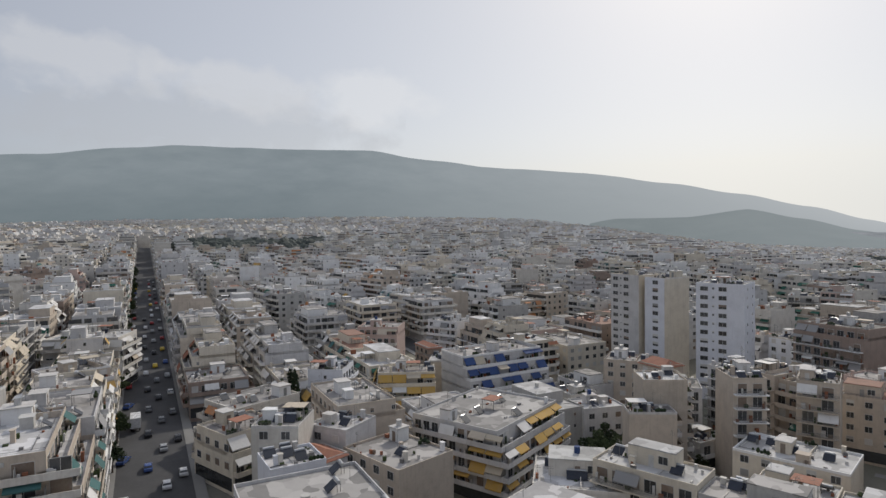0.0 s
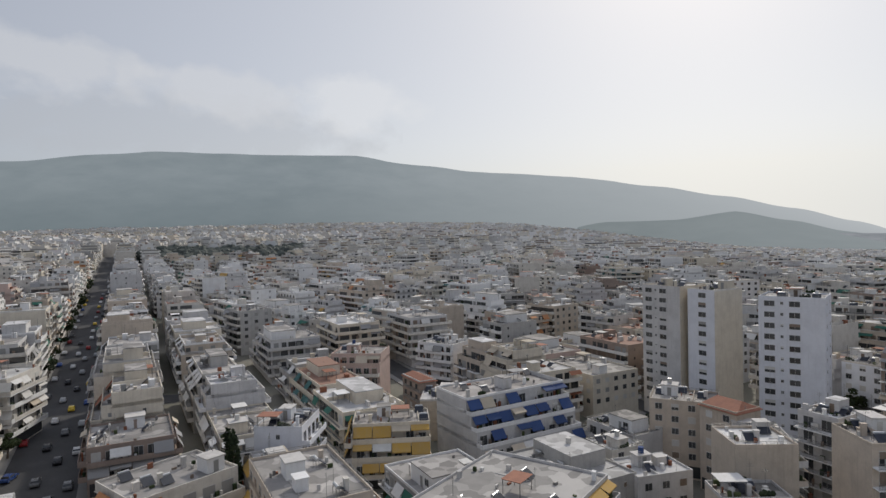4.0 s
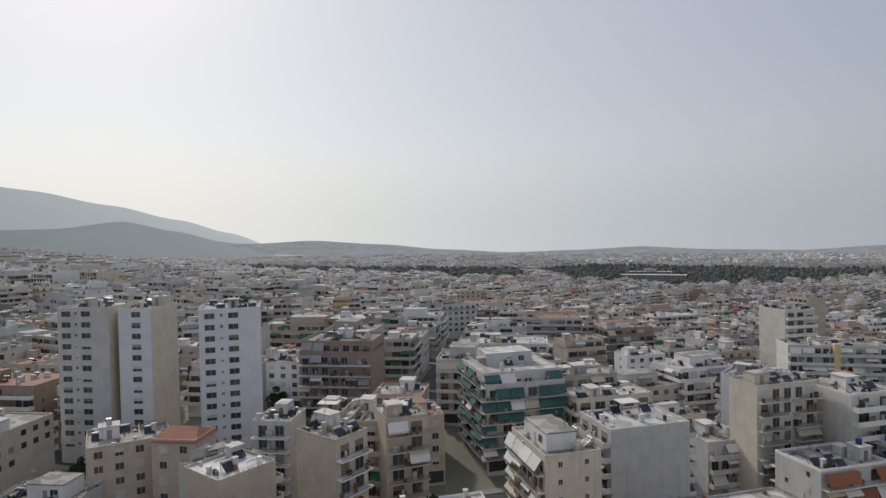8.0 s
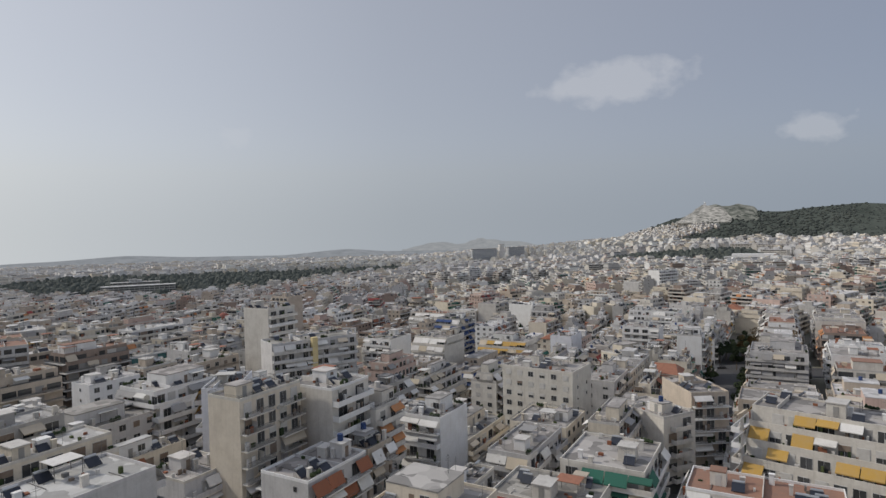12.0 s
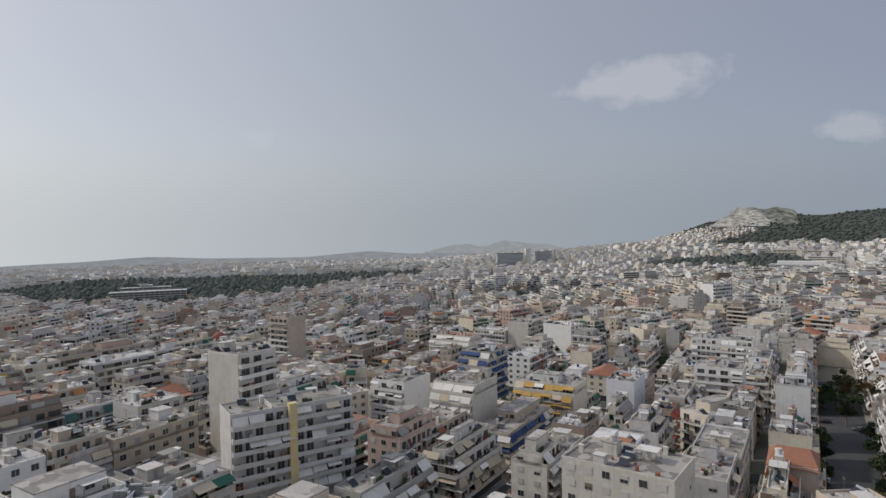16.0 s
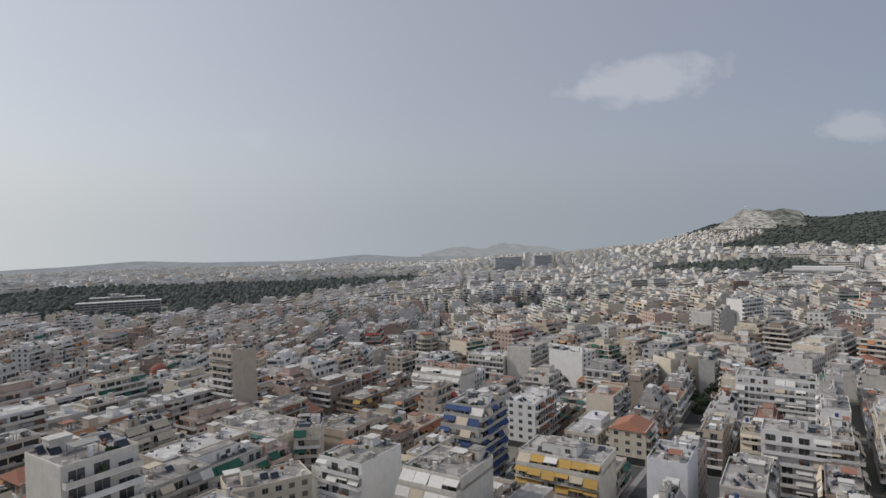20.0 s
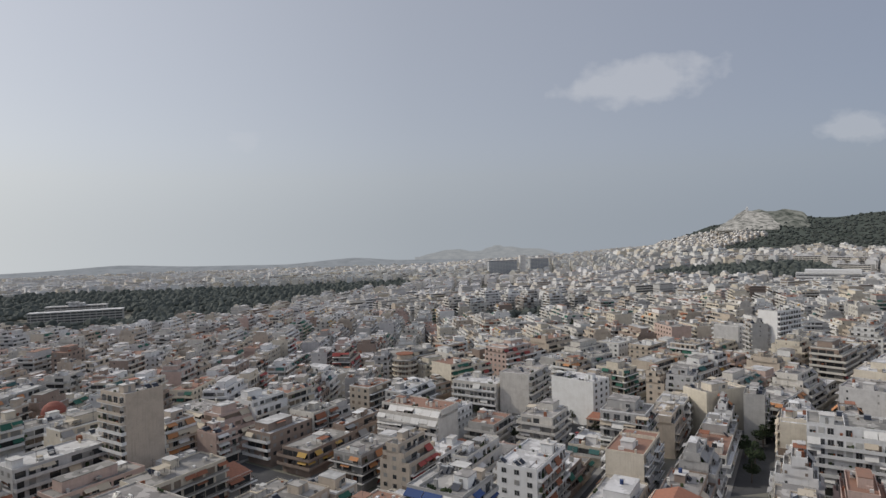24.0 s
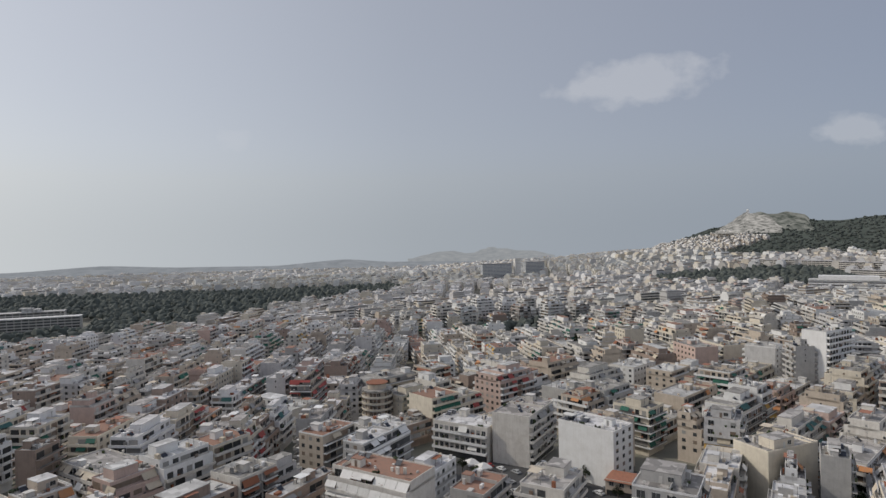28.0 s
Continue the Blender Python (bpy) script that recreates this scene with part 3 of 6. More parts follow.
                                fbox(g, mp, u0, u1, o1, o1 + 0.02, zb - 0.2, zb - 0.01)
                                H.put("awning", g, AW[aw if rng.random() < 0.8 else rng.choice(["beige", "white"])])
            else:
                windows(mp, rz, L - 0.6, 0.0 if not (side in ("front", "back")) else -s, z, style)
        if lod < 2 and style not in ("small", "column", "column_two"):
            # shop fronts and the entrance
            g = Geo()
            fbox(g, mp, -L / 2 + 0.4, L / 2 - 0.4, -0.01, 0.05, 0.15, ground - 0.6)
            H.put("shop_front", g, M_GLASS)
    if lod == 2:
        if dark.v:
            H.put("window", dark, [M_GLASS, M_SHG, {"w": M_SHW, "b": M_SHB, "g": M_SHG}[shutter]])
        if far_slab.v:
            H.put("balcony", far_slab, slab_m)
        if far_rail.v:
            H.put("railing", far_rail, [M_RAIL, M_SHW, M_LEAF, AW["rust"], M_SHB])
    if things.v:
        H.put("balcony_clutter", things, [M_SHW, M_LEAF, AW["rust"], M_SHB, M_SLAB])
    # on the roof
    yf, yb = tiers[-1][2], tiers[-1][3]
    ry = lambda m: rng.uniform(yf + m, max(yf + m + 0.01, yb - m))
    rx = lambda m: rng.uniform(-w / 2 + m, max(-w / 2 + m + 0.01, w / 2 - m))
    top = zt + 0.06
    if stair and roof != "tile":
        kind = rng.random()
        sw, sd, sh = min(w * 0.33, rng.uniform(2.4, 4.0)), min((yb - yf) * 0.45, rng.uniform(2.4, 4.2)), rng.uniform(2.2, 2.7)
        if kind < 0.3:
            sw, sd, sh = w * rng.uniform(0.4, 0.65), (yb - yf) * rng.uniform(0.4, 0.6), 3.0
        sx, sy = rx(sw / 2 + 0.5), ry(sd / 2 + 0.5)
        sm = wm if rng.random() < 0.7 else PL["white"]
        g = Geo().box(sx - sw / 2, sx + sw / 2, sy - sd / 2, sy + sd / 2, top, zt + sh, 0, False)
        st = H.put("stair_house", g, sm)
        e = 0.18 if kind > 0.5 else 0.05
        H.put("slab", Geo().box(sx - sw / 2 - e, sx + sw / 2 + e, sy - sd / 2 - e, sy + sd / 2 + e, zt + sh, zt + sh + 0.2, 0, False), M_SLAB if kind > 0.5 else roof_m, "", None, st)
        if lod < 2:
            H.put("door", Geo().box(sx - 0.45, sx + 0.45, sy - sd / 2 - 0.05, sy - sd / 2 - 0.005, zt + 0.1, zt + 2.05), rng.choice([M_SHB, M_SHG, M_SHW]), "", None, st)
            if kind < 0.3:
                H.put("window", window_mesh(1.5, 1.3, "glass") + (shutter,), None, "", (sx + sw / 4, sy - sd / 2, zt + 0.9, 0.0))
            if rng.random() < 0.5:
                x, y, z = sx + sw * 0.3, sy + sd * 0.3, zt + sh + 0.2
                g = Geo().tube((x, y, z), (x, y, z + 3.0), 0.035, 0.03, 4)
                for i in range(4):
                    g.box(x - 0.5 + 0.08 * i, x + 0.5 - 0.08 * i, y - 0.015, y + 0.015, z + 2.0 + 0.25 * i, z + 2.03 + 0.25 * i)
                H.put("antenna", g, M_RAIL)
            elif rng.random() < 0.5:
                H.put("water_tank", Geo().tube((sx, sy, zt + sh + 0.2), (sx, sy, zt + sh + 1.4), 0.55, 0.55, 10), rng.choice([M_SHW, M_TANK, AW["blue"]]))
    if roof != "tile" and lod < 2:
        for _ in range(rng.choice([2, 3, 4, 5]) if solar is None else solar):
            x, y = rx(1.2), ry(1.0)
            z = top
            g = Geo().hexa([(x - 1.0, y - 0.8, z + 0.15), (x + 1.0, y - 0.8, z + 0.15), (x + 1.0, y + 0.5, z + 1.15), (x - 1.0, y + 0.5, z + 1.15),
                            (x - 1.0, y - 0.85, z + 0.22), (x + 1.0, y - 0.85, z + 0.22), (x + 1.0, y + 0.45, z + 1.22), (x - 1.0, y + 0.45, z + 1.22)], 0)
            g.tube((x - 0.9, y + 0.75, z + 1.3), (x + 0.9, y + 0.75, z + 1.3), 0.26, 0.26, 8, 1)
            for a in (-0.85, 0.85):
                g.box(x + a - 0.03, x + a + 0.03, y + 0.5, y + 0.56, z, z + 1.15, 2)
                g.box(x + a - 0.03, x + a + 0.03, y + 0.94, y + 1.0, z, z + 1.1, 2)
            H.put("solar_water_heater", g, [M_PANEL, M_TANK, M_RAIL])
        for _ in range(rng.choice([2, 3, 4])):
            x, y, q = rx(0.8), ry(0.8), rng.uniform(0.25, 0.5)
            ch = rng.uniform(1.0, 2.0)
            g = Geo().box(x - q, x + q, y - 0.3, y + 0.3, top, zt + ch, 0, False).box(x - q - 0.08, x + q + 0.08, y - 0.38, y + 0.38, zt + ch, zt + ch + 0.12)
            H.put("chimney", g, rng.choice([wm, M_SLAB, PL["white"], PL["offwhite"]]))
        for _ in range(rng.choice([1, 2, 2, 3])):
            x, y, q = rx(0.5), ry(0.5), rng.uniform(2.5, 4.5)
            H.put("antenna", Geo().tube((x, y, top), (x, y, zt + q), 0.03, 0.025, 4).box(x - 0.6, x + 0.6, y - 0.02, y + 0.02, zt + q - 0.6, zt + q - 0.56).box(x - 0.4, x + 0.4, y - 0.02, y + 0.02, zt + q - 0.3, zt + q - 0.26), M_RAIL)
        if rng.random() < 0.45:
            x, y = rx(1.2), ry(1.2)
            H.put("shed", Geo().box(x - 1.1, x + 1.1, y - 0.9, y + 0.9, top, zt + 1.9, 0, False).box(x - 1.25, x + 1.25, y - 1.05, y + 1.05, zt + 1.9, zt + 1.98), rng.choice([M_SLAB, PL["white"], PL["beige"], M_SHW]))
        if rng.random() < 0.55:
            # low wall that parts the terrace
            x = rx(1.5)
            H.put("parapet", Geo().box(x - 0.07, x + 0.07, yf + 0.17, yb - 0.17, top, zt + rng.uniform(0.5, 1.2), 0, False), wm)
        # pipes, boards, pots and boxes lying about, and a rail on top of some parapets
        g = Geo()
        for _ in range(rng.randint(7, 13)):
            x, y, q, r = rx(0.6), ry(0.5), rng.uniform(0.1, 0.45), rng.uniform(0.1, 0.4)
            g.box(x - q, x + q, y - r, y + r, top + 0.004, top + rng.uniform(0.15, 1.0), rng.choice((0, 1, 2, 3, 4, 5)), False)
        for _ in range(rng.randint(1, 3)):
            x, y, q = rx(0.6), ry(0.5), rng.uniform(1.5, 4.0)
            if rng.random() < 0.5:
                g.box(max(x - q, -w / 2 + 0.3), min(x + q, w / 2 - 0.3), y - 0.05, y + 0.05, top + 0.05, top + 0.15, rng.choice((0, 5)))
            else:
                g.box(x - 0.05, x + 0.05, max(y - q, yf + 0.3), min(y + q, yb - 0.3), top + 0.05, top + 0.15, rng.choice((0, 5)))
        H.put("roof_clutter", g, [M_SHW, M_SLAB, M_SHB, AW["rust"], M_LEAF, M_RAIL])
        if rng.random() < 0.4:
            g = Geo().ring(-w / 2 + 0.02, w / 2 - 0.02, yf + 0.02, yb - 0.02, 0.05, zt + 0.95, zt + 1.0).ring(-w / 2 + 0.02, w / 2 - 0.02, yf + 0.02, yb - 0.02, 0.04, zt + 0.72, zt + 0.75)
            q = max(3, int(w / 1.6))
            for i in range(q + 1):
                x = -w / 2 + 0.02 + (w - 0.09) * i / q
                for y in (yf + 0.02, yb - 0.07):
                    g.box(x, x + 0.05, y, y + 0.05, zt + 0.5, zt + 0.95, 0, False)
            H.put("roof_railing", g, M_RAIL)
        for _ in range(rng.choice([0, 0, 1, 1, 2])):
            # potted shrubs along the edge of the terrace
            x, y = rng.uniform(-w / 2 + 1, w / 2 - 1), rng.choice([yf + 0.7, yb - 0.7])
            g = Geo()
            for i in range(4):
                clump(g, rng, x + 0.6 * i - 0.9, y + rng.uniform(-0.1, 0.1), top + 0.3, rng.uniform(0.3, 0.5), rng.uniform(0.6, 1.2))
            H.put("shrubs", g, rng.choice([M_LEAF, M_LEAFD]))
        if rng.random() < 0.45:
            # pergola with a reed or canvas cover
            x, y, q = rx(2.2), ry(1.8), rng.uniform(2.2, 2.5)
            g = frame_of_posts(x, y, 1.9, 1.5, top, zt + q)
            pg = H.put("pergola", g, M_RAIL)
            H.put("canopy", Geo().box(x - 2.1, x + 2.1, y - 1.7, y + 1.7, zt + q, zt + q + 0.06), rng.choice([M_SHW, AW["beige"], AW["white"], AW["grey"], M_ROOFR, M_ROOFR]), "", None, pg)
    elif roof != "tile":
        g = Geo()
        for _ in range(rng.choice([5, 7, 8]) if fine else 5):
            # sheds, boxes, tanks and chimneys
            x, y, q, r = rx(0.9), ry(0.9), rng.uniform(0.25, 1.3) * rng.uniform(0.4, 1), rng.uniform(0.25, 0.9)
            g.box(x - q, x + q, y - r, y + r, top, zt + rng.uniform(0.5, 1.9), rng.choice([0, 0, 2, 2, 3, 4, 5, 6]), False)
        for _ in range(rng.choice([1, 2, 3]) if fine else 1):
            # solar heaters: a sloping panel and its tank
            x, y = rx(1.2), ry(1.0)
            g.poly([(x - 1, y - 0.8, top + 0.2), (x + 1, y - 0.8, top + 0.2), (x + 1, y + 0.5, top + 1.2), (x - 1, y + 0.5, top + 1.2)], 1)
            g.box(x - 0.9, x + 0.9, y + 0.52, y + 1.0, top + 1.0, top + 1.5, 7)
        for _ in range(rng.choice([1, 2, 2]) if fine else 0):
            x, y, q = rx(0.5), ry(0.5), rng.uniform(2.5, 4.5)
            g.box(x - 0.05, x + 0.05, y - 0.05, y + 0.05, top, zt + q, 8, False).box(x - 0.7, x + 0.7, y - 0.04, y + 0.04, zt + q - 0.5, zt + q - 0.42, 8, False)
        if rng.random() < 0.5:
            # a covered terrace on thin posts
            x, y, q = rx(2.4), ry(1.9), rng.uniform(2.2, 2.6)
            g.box(x - 2.2, x + 2.2, y - 1.7, y + 1.7, zt + q, zt + q + 0.08, rng.choice([0, 3, 4, 5, 9]))
            for a, b in ((-2, -1.5), (2, -1.5), (-2, 1.5), (2, 1.5)) if fine else ():
                g.box(x + a - 0.06, x + a + 0.06, y + b - 0.06, y + b + 0.06, top, zt + q, 8, False)
        if rng.random() < 0.5:
            x = rx(1.5)
            g.box(x - 0.08, x + 0.08, yf + 0.17, yb - 0.17, top, zt + rng.uniform(0.6, 1.3), 6, False)
        H.put("roof_box", g, [PL["white"], M_PANEL, M_SLAB, AW["rust"], AW["beige"], M_SHG, wm, M_TANK, M_RAIL, M_ROOFR])
    return H


def item_mesh(geo, material):
    return (WIN[geo[:3]], None) if isinstance(geo, tuple) else (geo, material)


def raise_house(H, x, y, rot, label, name="apartment_building", whole=True, group=""):
    """whole: every piece an object of its own; else pieces of one kind are joined into one part."""
    z = land(x, y)
    e = empty(name, x, y, z, rot, label, "apartment building" if name == "apartment_building" else "building", group)
    if whole:
        made = {}
        for i, (pn, geo, material, lab, m, child) in enumerate(H.items):
            p = made[child] if child is not None else e
            if isinstance(geo, tuple):
                made[i] = part(pn, WIN[geo], None, p, lab, pose(m[0], m[1], m[2], 0, 0, m[3]))
            else:
                made[i] = part(pn, geo, material, p, lab)
                if pn in ("balcony_clutter", "roof_clutter", "shrubs"):
                    tagged(made[i], kind="stuff")
    else:
        groups = {}
        for pn, geo, material, lab, m, child in H.items:
            if isinstance(geo, tuple):
                g, mats = groups.setdefault(("window", "w"), (Geo(), SLOTS))
                a = radians(m[3])
                ca, sa = math.cos(a), math.sin(a)
                g.add(WIN[geo[:3]], lambda p: (m[0] + ca * p[0] - sa * p[1], m[1] + sa * p[0] + ca * p[1], m[2] + p[2]), [0, 1, SHUT[geo[3]]])
            else:
                mats = material if isinstance(material, list) else [material]
                g, _ = groups.setdefault((pn, mats[0].name), (Geo(), mats))
                g.add(geo)
        for (pn, _), (g, mats) in groups.items():
            ob = part(pn, g, mats, e)
            if pn in ("roof_box", "awning", "balcony", "railing", "solar_water_heater", "pergola", "shop_front", "antenna", "chimney", "canopy", "shrubs", "cooling_unit", "partition", "balcony_clutter", "roof_clutter", "window"):
                tagged(ob, kind="stuff")
    return e


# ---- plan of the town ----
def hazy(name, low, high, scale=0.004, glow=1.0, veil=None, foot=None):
    """Far slopes: a plain backdrop whose haze and dull daylight are painted into its glow."""
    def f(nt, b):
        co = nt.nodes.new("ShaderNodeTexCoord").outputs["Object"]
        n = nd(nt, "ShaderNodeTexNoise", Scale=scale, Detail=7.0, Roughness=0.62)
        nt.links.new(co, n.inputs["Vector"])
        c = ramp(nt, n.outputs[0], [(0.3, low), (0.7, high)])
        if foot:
            # darkening painted in towards the foot of the slopes
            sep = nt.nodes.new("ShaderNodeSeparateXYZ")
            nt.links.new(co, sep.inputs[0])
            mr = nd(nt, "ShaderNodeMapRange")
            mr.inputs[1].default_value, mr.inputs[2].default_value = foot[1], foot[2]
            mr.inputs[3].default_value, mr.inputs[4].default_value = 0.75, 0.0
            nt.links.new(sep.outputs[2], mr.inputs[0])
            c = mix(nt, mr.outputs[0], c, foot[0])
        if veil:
            # haze painted in: the colour pales along the range
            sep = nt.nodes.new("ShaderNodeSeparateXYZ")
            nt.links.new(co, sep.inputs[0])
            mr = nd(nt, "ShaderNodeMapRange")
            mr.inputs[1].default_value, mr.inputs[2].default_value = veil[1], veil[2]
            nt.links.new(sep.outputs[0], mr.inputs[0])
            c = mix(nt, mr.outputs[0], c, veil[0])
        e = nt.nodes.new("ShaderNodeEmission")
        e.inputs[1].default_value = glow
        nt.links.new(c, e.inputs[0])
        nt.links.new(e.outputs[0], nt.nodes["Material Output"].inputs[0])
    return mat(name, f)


BD = lambda b: Vector((math.sin(radians(b)), math.cos(radians(b)), 0))


class Zone:
    """A street grid: u runs along the streets, v across them."""

    def __init__(self, bearing, streets, cross, cx=0.0, cy=0.0):
        self.u, self.v, self.c = BD(bearing), BD(bearing + 90), Vector((cx, cy, 0))
        self.rot = math.degrees(math.atan2(self.v.y, self.v.x)) - 90
        self.streets, self.cross = streets, cross

    def at(self, u, v):
        p = self.c + self.u * u + self.v * v
        return p.x, p.y


def spread(fixed, lo, hi, step, width):
    s = sorted(fixed)
    while s[0][0] > lo:
        s.insert(0, (s[0][0] - step, width))
    while s[-1][0] < hi:
        s.append((s[-1][0] + step, width))
    return s


SPOTS = [(8, -53), (0, -3), (-5, 9), (12, 14), (42, 13), (72, 11), (102, 7), (134, 2), (167, -5), (200, -11), (232, -17), (271, -23)]


def near(x, y):
    return min(math.hypot(x - a, y - b) for a, b in SPOTS)


Z1 = Zone(-33.3, spread([(-21.75, 14.5), (33.0, 9.0)], -420, 420, 54, 9.0), spread([(120.0, 9.0)], -500, 1000, 78, 9.0))
Z2 = Zone(125.0, spread([(-125.0, 11.0), (-85.0, 8.0), (-44.5, 15.0), (16.0, 7.0)], -420, 420, 44, 8.0), spread([(322.0, 22.0)], -400, 900, 68, 8.0))
CELL = 290.0
QUARTERS = {}
_rng = random.Random(3)
for gy in range(-9, 13):
    for gx in range(-9, 13):
        cx, cy = (gx + _rng.uniform(0.2, 0.8)) * CELL, (gy + _rng.uniform(0.2, 0.8)) * CELL
        QUARTERS[gx, gy] = Zone(_rng.uniform(-45, 45) + (-33 if cy > 62 + 0.35 * cx else 125), spread([(_rng.uniform(-20, 20), 9.0)], -330, 330, _rng.uniform(40, 54), 8.0), spread([(_rng.uniform(-20, 20), 8.0)], -330, 330, _rng.uniform(60, 95), 8.0), cx, cy)


def zone_of(x, y):
    """Two known grids round the flight and along the avenue, other quarters with their own turn beyond."""
    v, u = x * Z1.v.x + y * Z1.v.y, x * Z1.u.x + y * Z1.u.y
    if -75 < v < -3 and -60 < u < 900:
        return Z1
    if near(x, y) < 235 or (-75 < v < 35 and -50 < u < 900):
        return Z1 if y > 62 + 0.35 * x else Z2
    gx, gy = math.floor(x / CELL), math.floor(y / CELL)
    cells = [(a, b) for a in (gx - 1, gx, gx + 1) for b in (gy - 1, gy, gy + 1) if (a, b) in QUARTERS]
    if not cells:
        return None
    return QUARTERS[min(cells, key=lambda k: (QUARTERS[k].c.x - x) ** 2 + (QUARTERS[k].c.y - y) ** 2)]


FOREST = [(820, 430), (815, 275), (905, 200), (985, 168), (1230, 80), (1490, -50), (1640, -10), (1560, 260), (1500, 760), (1150, 760)]
PARKS = [[(1150, -500), (1330, -470), (1400, -600), (1320, -800), (1150, -745)], [(815, -90), (850, -70), (905, -200), (850, -225)]]
GREENS = PARKS + [[(-385, 590), (-225, 622), (-262, 790), (-440, 740)], [(526, 880), (671, 838), (739, 698), (790, 520), (1150, 770), (1010, 1000), (760, 1250), (600, 1150)], FOREST]


GARDEN = [(36, 128), (62, 118), (100, 122), (104, 158), (66, 160), (40, 172)]


COURT = [(20, 74), (38, 74), (44, 108), (24, 112)]
SQUARE = [(438, -97), (470, -102), (514, -60), (508, -40), (482, -42), (460, -58), (442, -72)]
LOW3 = [(960, -470), (1120, -580), (1170, -680), (1120, -810), (1000, -740), (930, -560)]
LOW2 = [(138, 28), (178, 30), (206, 18), (218, 30), (204, 52), (172, 56), (138, 56)]
LOW = [(395, -95), (436, -98), (440, -68), (452, -50), (468, -30), (460, -15), (400, -35)]


def on_hill(x, y):
    """The wooded hill in the south-west: houses climb its eastern foot only."""
    b, r = math.degrees(math.atan2(x - 271, y + 23)), math.hypot(x - 271, y + 23)
    return b > 118.8 and r > 1600 + 60 * math.sin(b)


def inside(x, y, poly):
    c = False
    for (ax, ay), (bx, by) in zip(poly, poly[1:] + poly[:1]):
        if (ay > y) != (by > y) and x < (bx - ax) * (y - ay) / (by - ay) + ax:
            c = not c
    return c


def in_view(x, y):
    for i, (a, b) in enumerate(SPOTS):
        lo, hi = ((-47, 50) if i < 2 else (5, 92) if i == 2 else (52, 138))
        br = math.degrees(math.atan2(x - a, y - b))
        if lo < br < hi:
            return True
    return False


HEROES = []  # (x, y, rot, w, d) of the houses set by hand


def clear(x, y, r):
    for hx, hy, hr, hw, hd in HEROES:
        a = radians(-hr)
        dx, dy = x - hx, y - hy
        px, py = dx * math.cos(a) - dy * math.sin(a), dx * math.sin(a) + dy * math.cos(a)
        if abs(px) < hw / 2 + r and abs(py) < hd / 2 + r:
            return False
    return True


WALLS = ["offwhite", "white", "cream", "pale", "beige", "offwhite", "pale", "white", "grey", "beige", "cream", "pale", "white", "pink", "offwhite", "grey", "cream", "pale", "brown"]
AWS = ["white", "beige", "green", "green", "beige", "white", "orange", "grey", "grey", "white", "yellow", "grey", "grey", "beige", "teal", "rust", "green", "white", "grey"]


def plots():
    """Every building plot of both grids: place, turn, width, depth and distance."""
    rng = random.Random(7)
    out = []
    for Z in (Z1, Z2, *QUARTERS.values()):
        for (va, wa), (vb, wb) in zip(Z.streets, Z.streets[1:]):
            for (ua, xa), (ub, xb) in zip(Z.cross, Z.cross[1:]):
                cx, cy = Z.at((ua + ub) / 2, (va + vb) / 2)
                if near(cx, cy) > 2450 or (near(cx, cy) > 330 and not in_view(cx, cy)):
                    continue
                v0, v1, u0, u1 = va + wa / 2 + 2, vb - wb / 2 - 2, ua + xa / 2 + 2, ub - xb / 2 - 2
                d = (v1 - v0) / 2 - rng.uniform(1.5, 3.5)
                for side in (0, 1):
                    u = u0
                    while u < u1 - 7:
                        w = min(rng.uniform(12, 27), u1 - u)
                        if u1 - u - w < 7:
                            w = u1 - u
                        dd = d * rng.uniform(0.85, 1.0)
                        v = v0 + dd / 2 if side == 0 else v1 - dd / 2
                        x, y = Z.at(u + w / 2, v)
                        # a house at the end of its row shows a side to the cross street: right or left of its front
                        ends = (u == u0, u + w > u1 - 0.5)
                        out.append((x, y, Z.rot + (0 if side == 0 else 180), w - 0.15, dd, Z, ends if side == 0 else ends[::-1]))
                        u += w
    return [p for p in out if zone_of(p[0], p[1]) is p[5] and not any(inside(p[0], p[1], g) for g in GREENS + [GARDEN, SQUARE, COURT]) and not on_hill(p[0], p[1]) and (near(p[0], p[1]) < 160 or in_view(p[0], p[1]))]


# ---- ground: one sheet out to the foot of the hills ----
def ground_sheet():
    g = Geo()
    xs = sorted({*range(-3200, 5001, 200), *range(-400, 900, 50)})
    ys = sorted({*range(-3200, 4601, 200), *range(-300, 700, 50)})
    for y in ys:
        for x in xs:
            # beyond the town it dips out of sight behind the hills
            g.v.append((x, y, land(x, y) - 0.3 - 0.06 * max(0, math.hypot(x - 200, y) - 2450)))
    n = len(xs)
    for j in range(len(ys) - 1):
        for i in range(n - 1):
            g.f.append((j * n + i, j * n + i + 1, (j + 1) * n + i + 1, (j + 1) * n + i))
            g.m.append(0)
    return tagged(part("ground", g, M_EARTH, None), "grey-brown earth and yards between the houses", "ground", kind="structure")


ground_sheet()


def strip(name, Z, along, a, b, off0, off1, lift, material, label, step=20.0):
    """A ribbon that follows the land, along u at v (along='u') or along v at u."""
    g = Geo()
    k = max(1, int((b - a) / step))
    for i in range(k + 1):
        t = a + (b - a) * i / k
        for o in (off0, off1):
            x, y = Z.at(t, o) if along == "u" else Z.at(o, t)
            g.v.append((x, y, land(x, y) + lift))
            g.v.append((x, y, land(x, y) - 0.35))
    for i in range(k):
        p = 4 * i
        g.f += [(p, p + 2, p + 6, p + 4), (p + 1, p, p + 4, p + 5), (p + 2, p + 3, p + 7, p + 6)]
        g.m += [0] * 3
    return tagged(part(name, g, material, None), label, name.split("_")[0], kind="structure")


for Z in (Z1, Z2):
    for v, w in Z.streets:
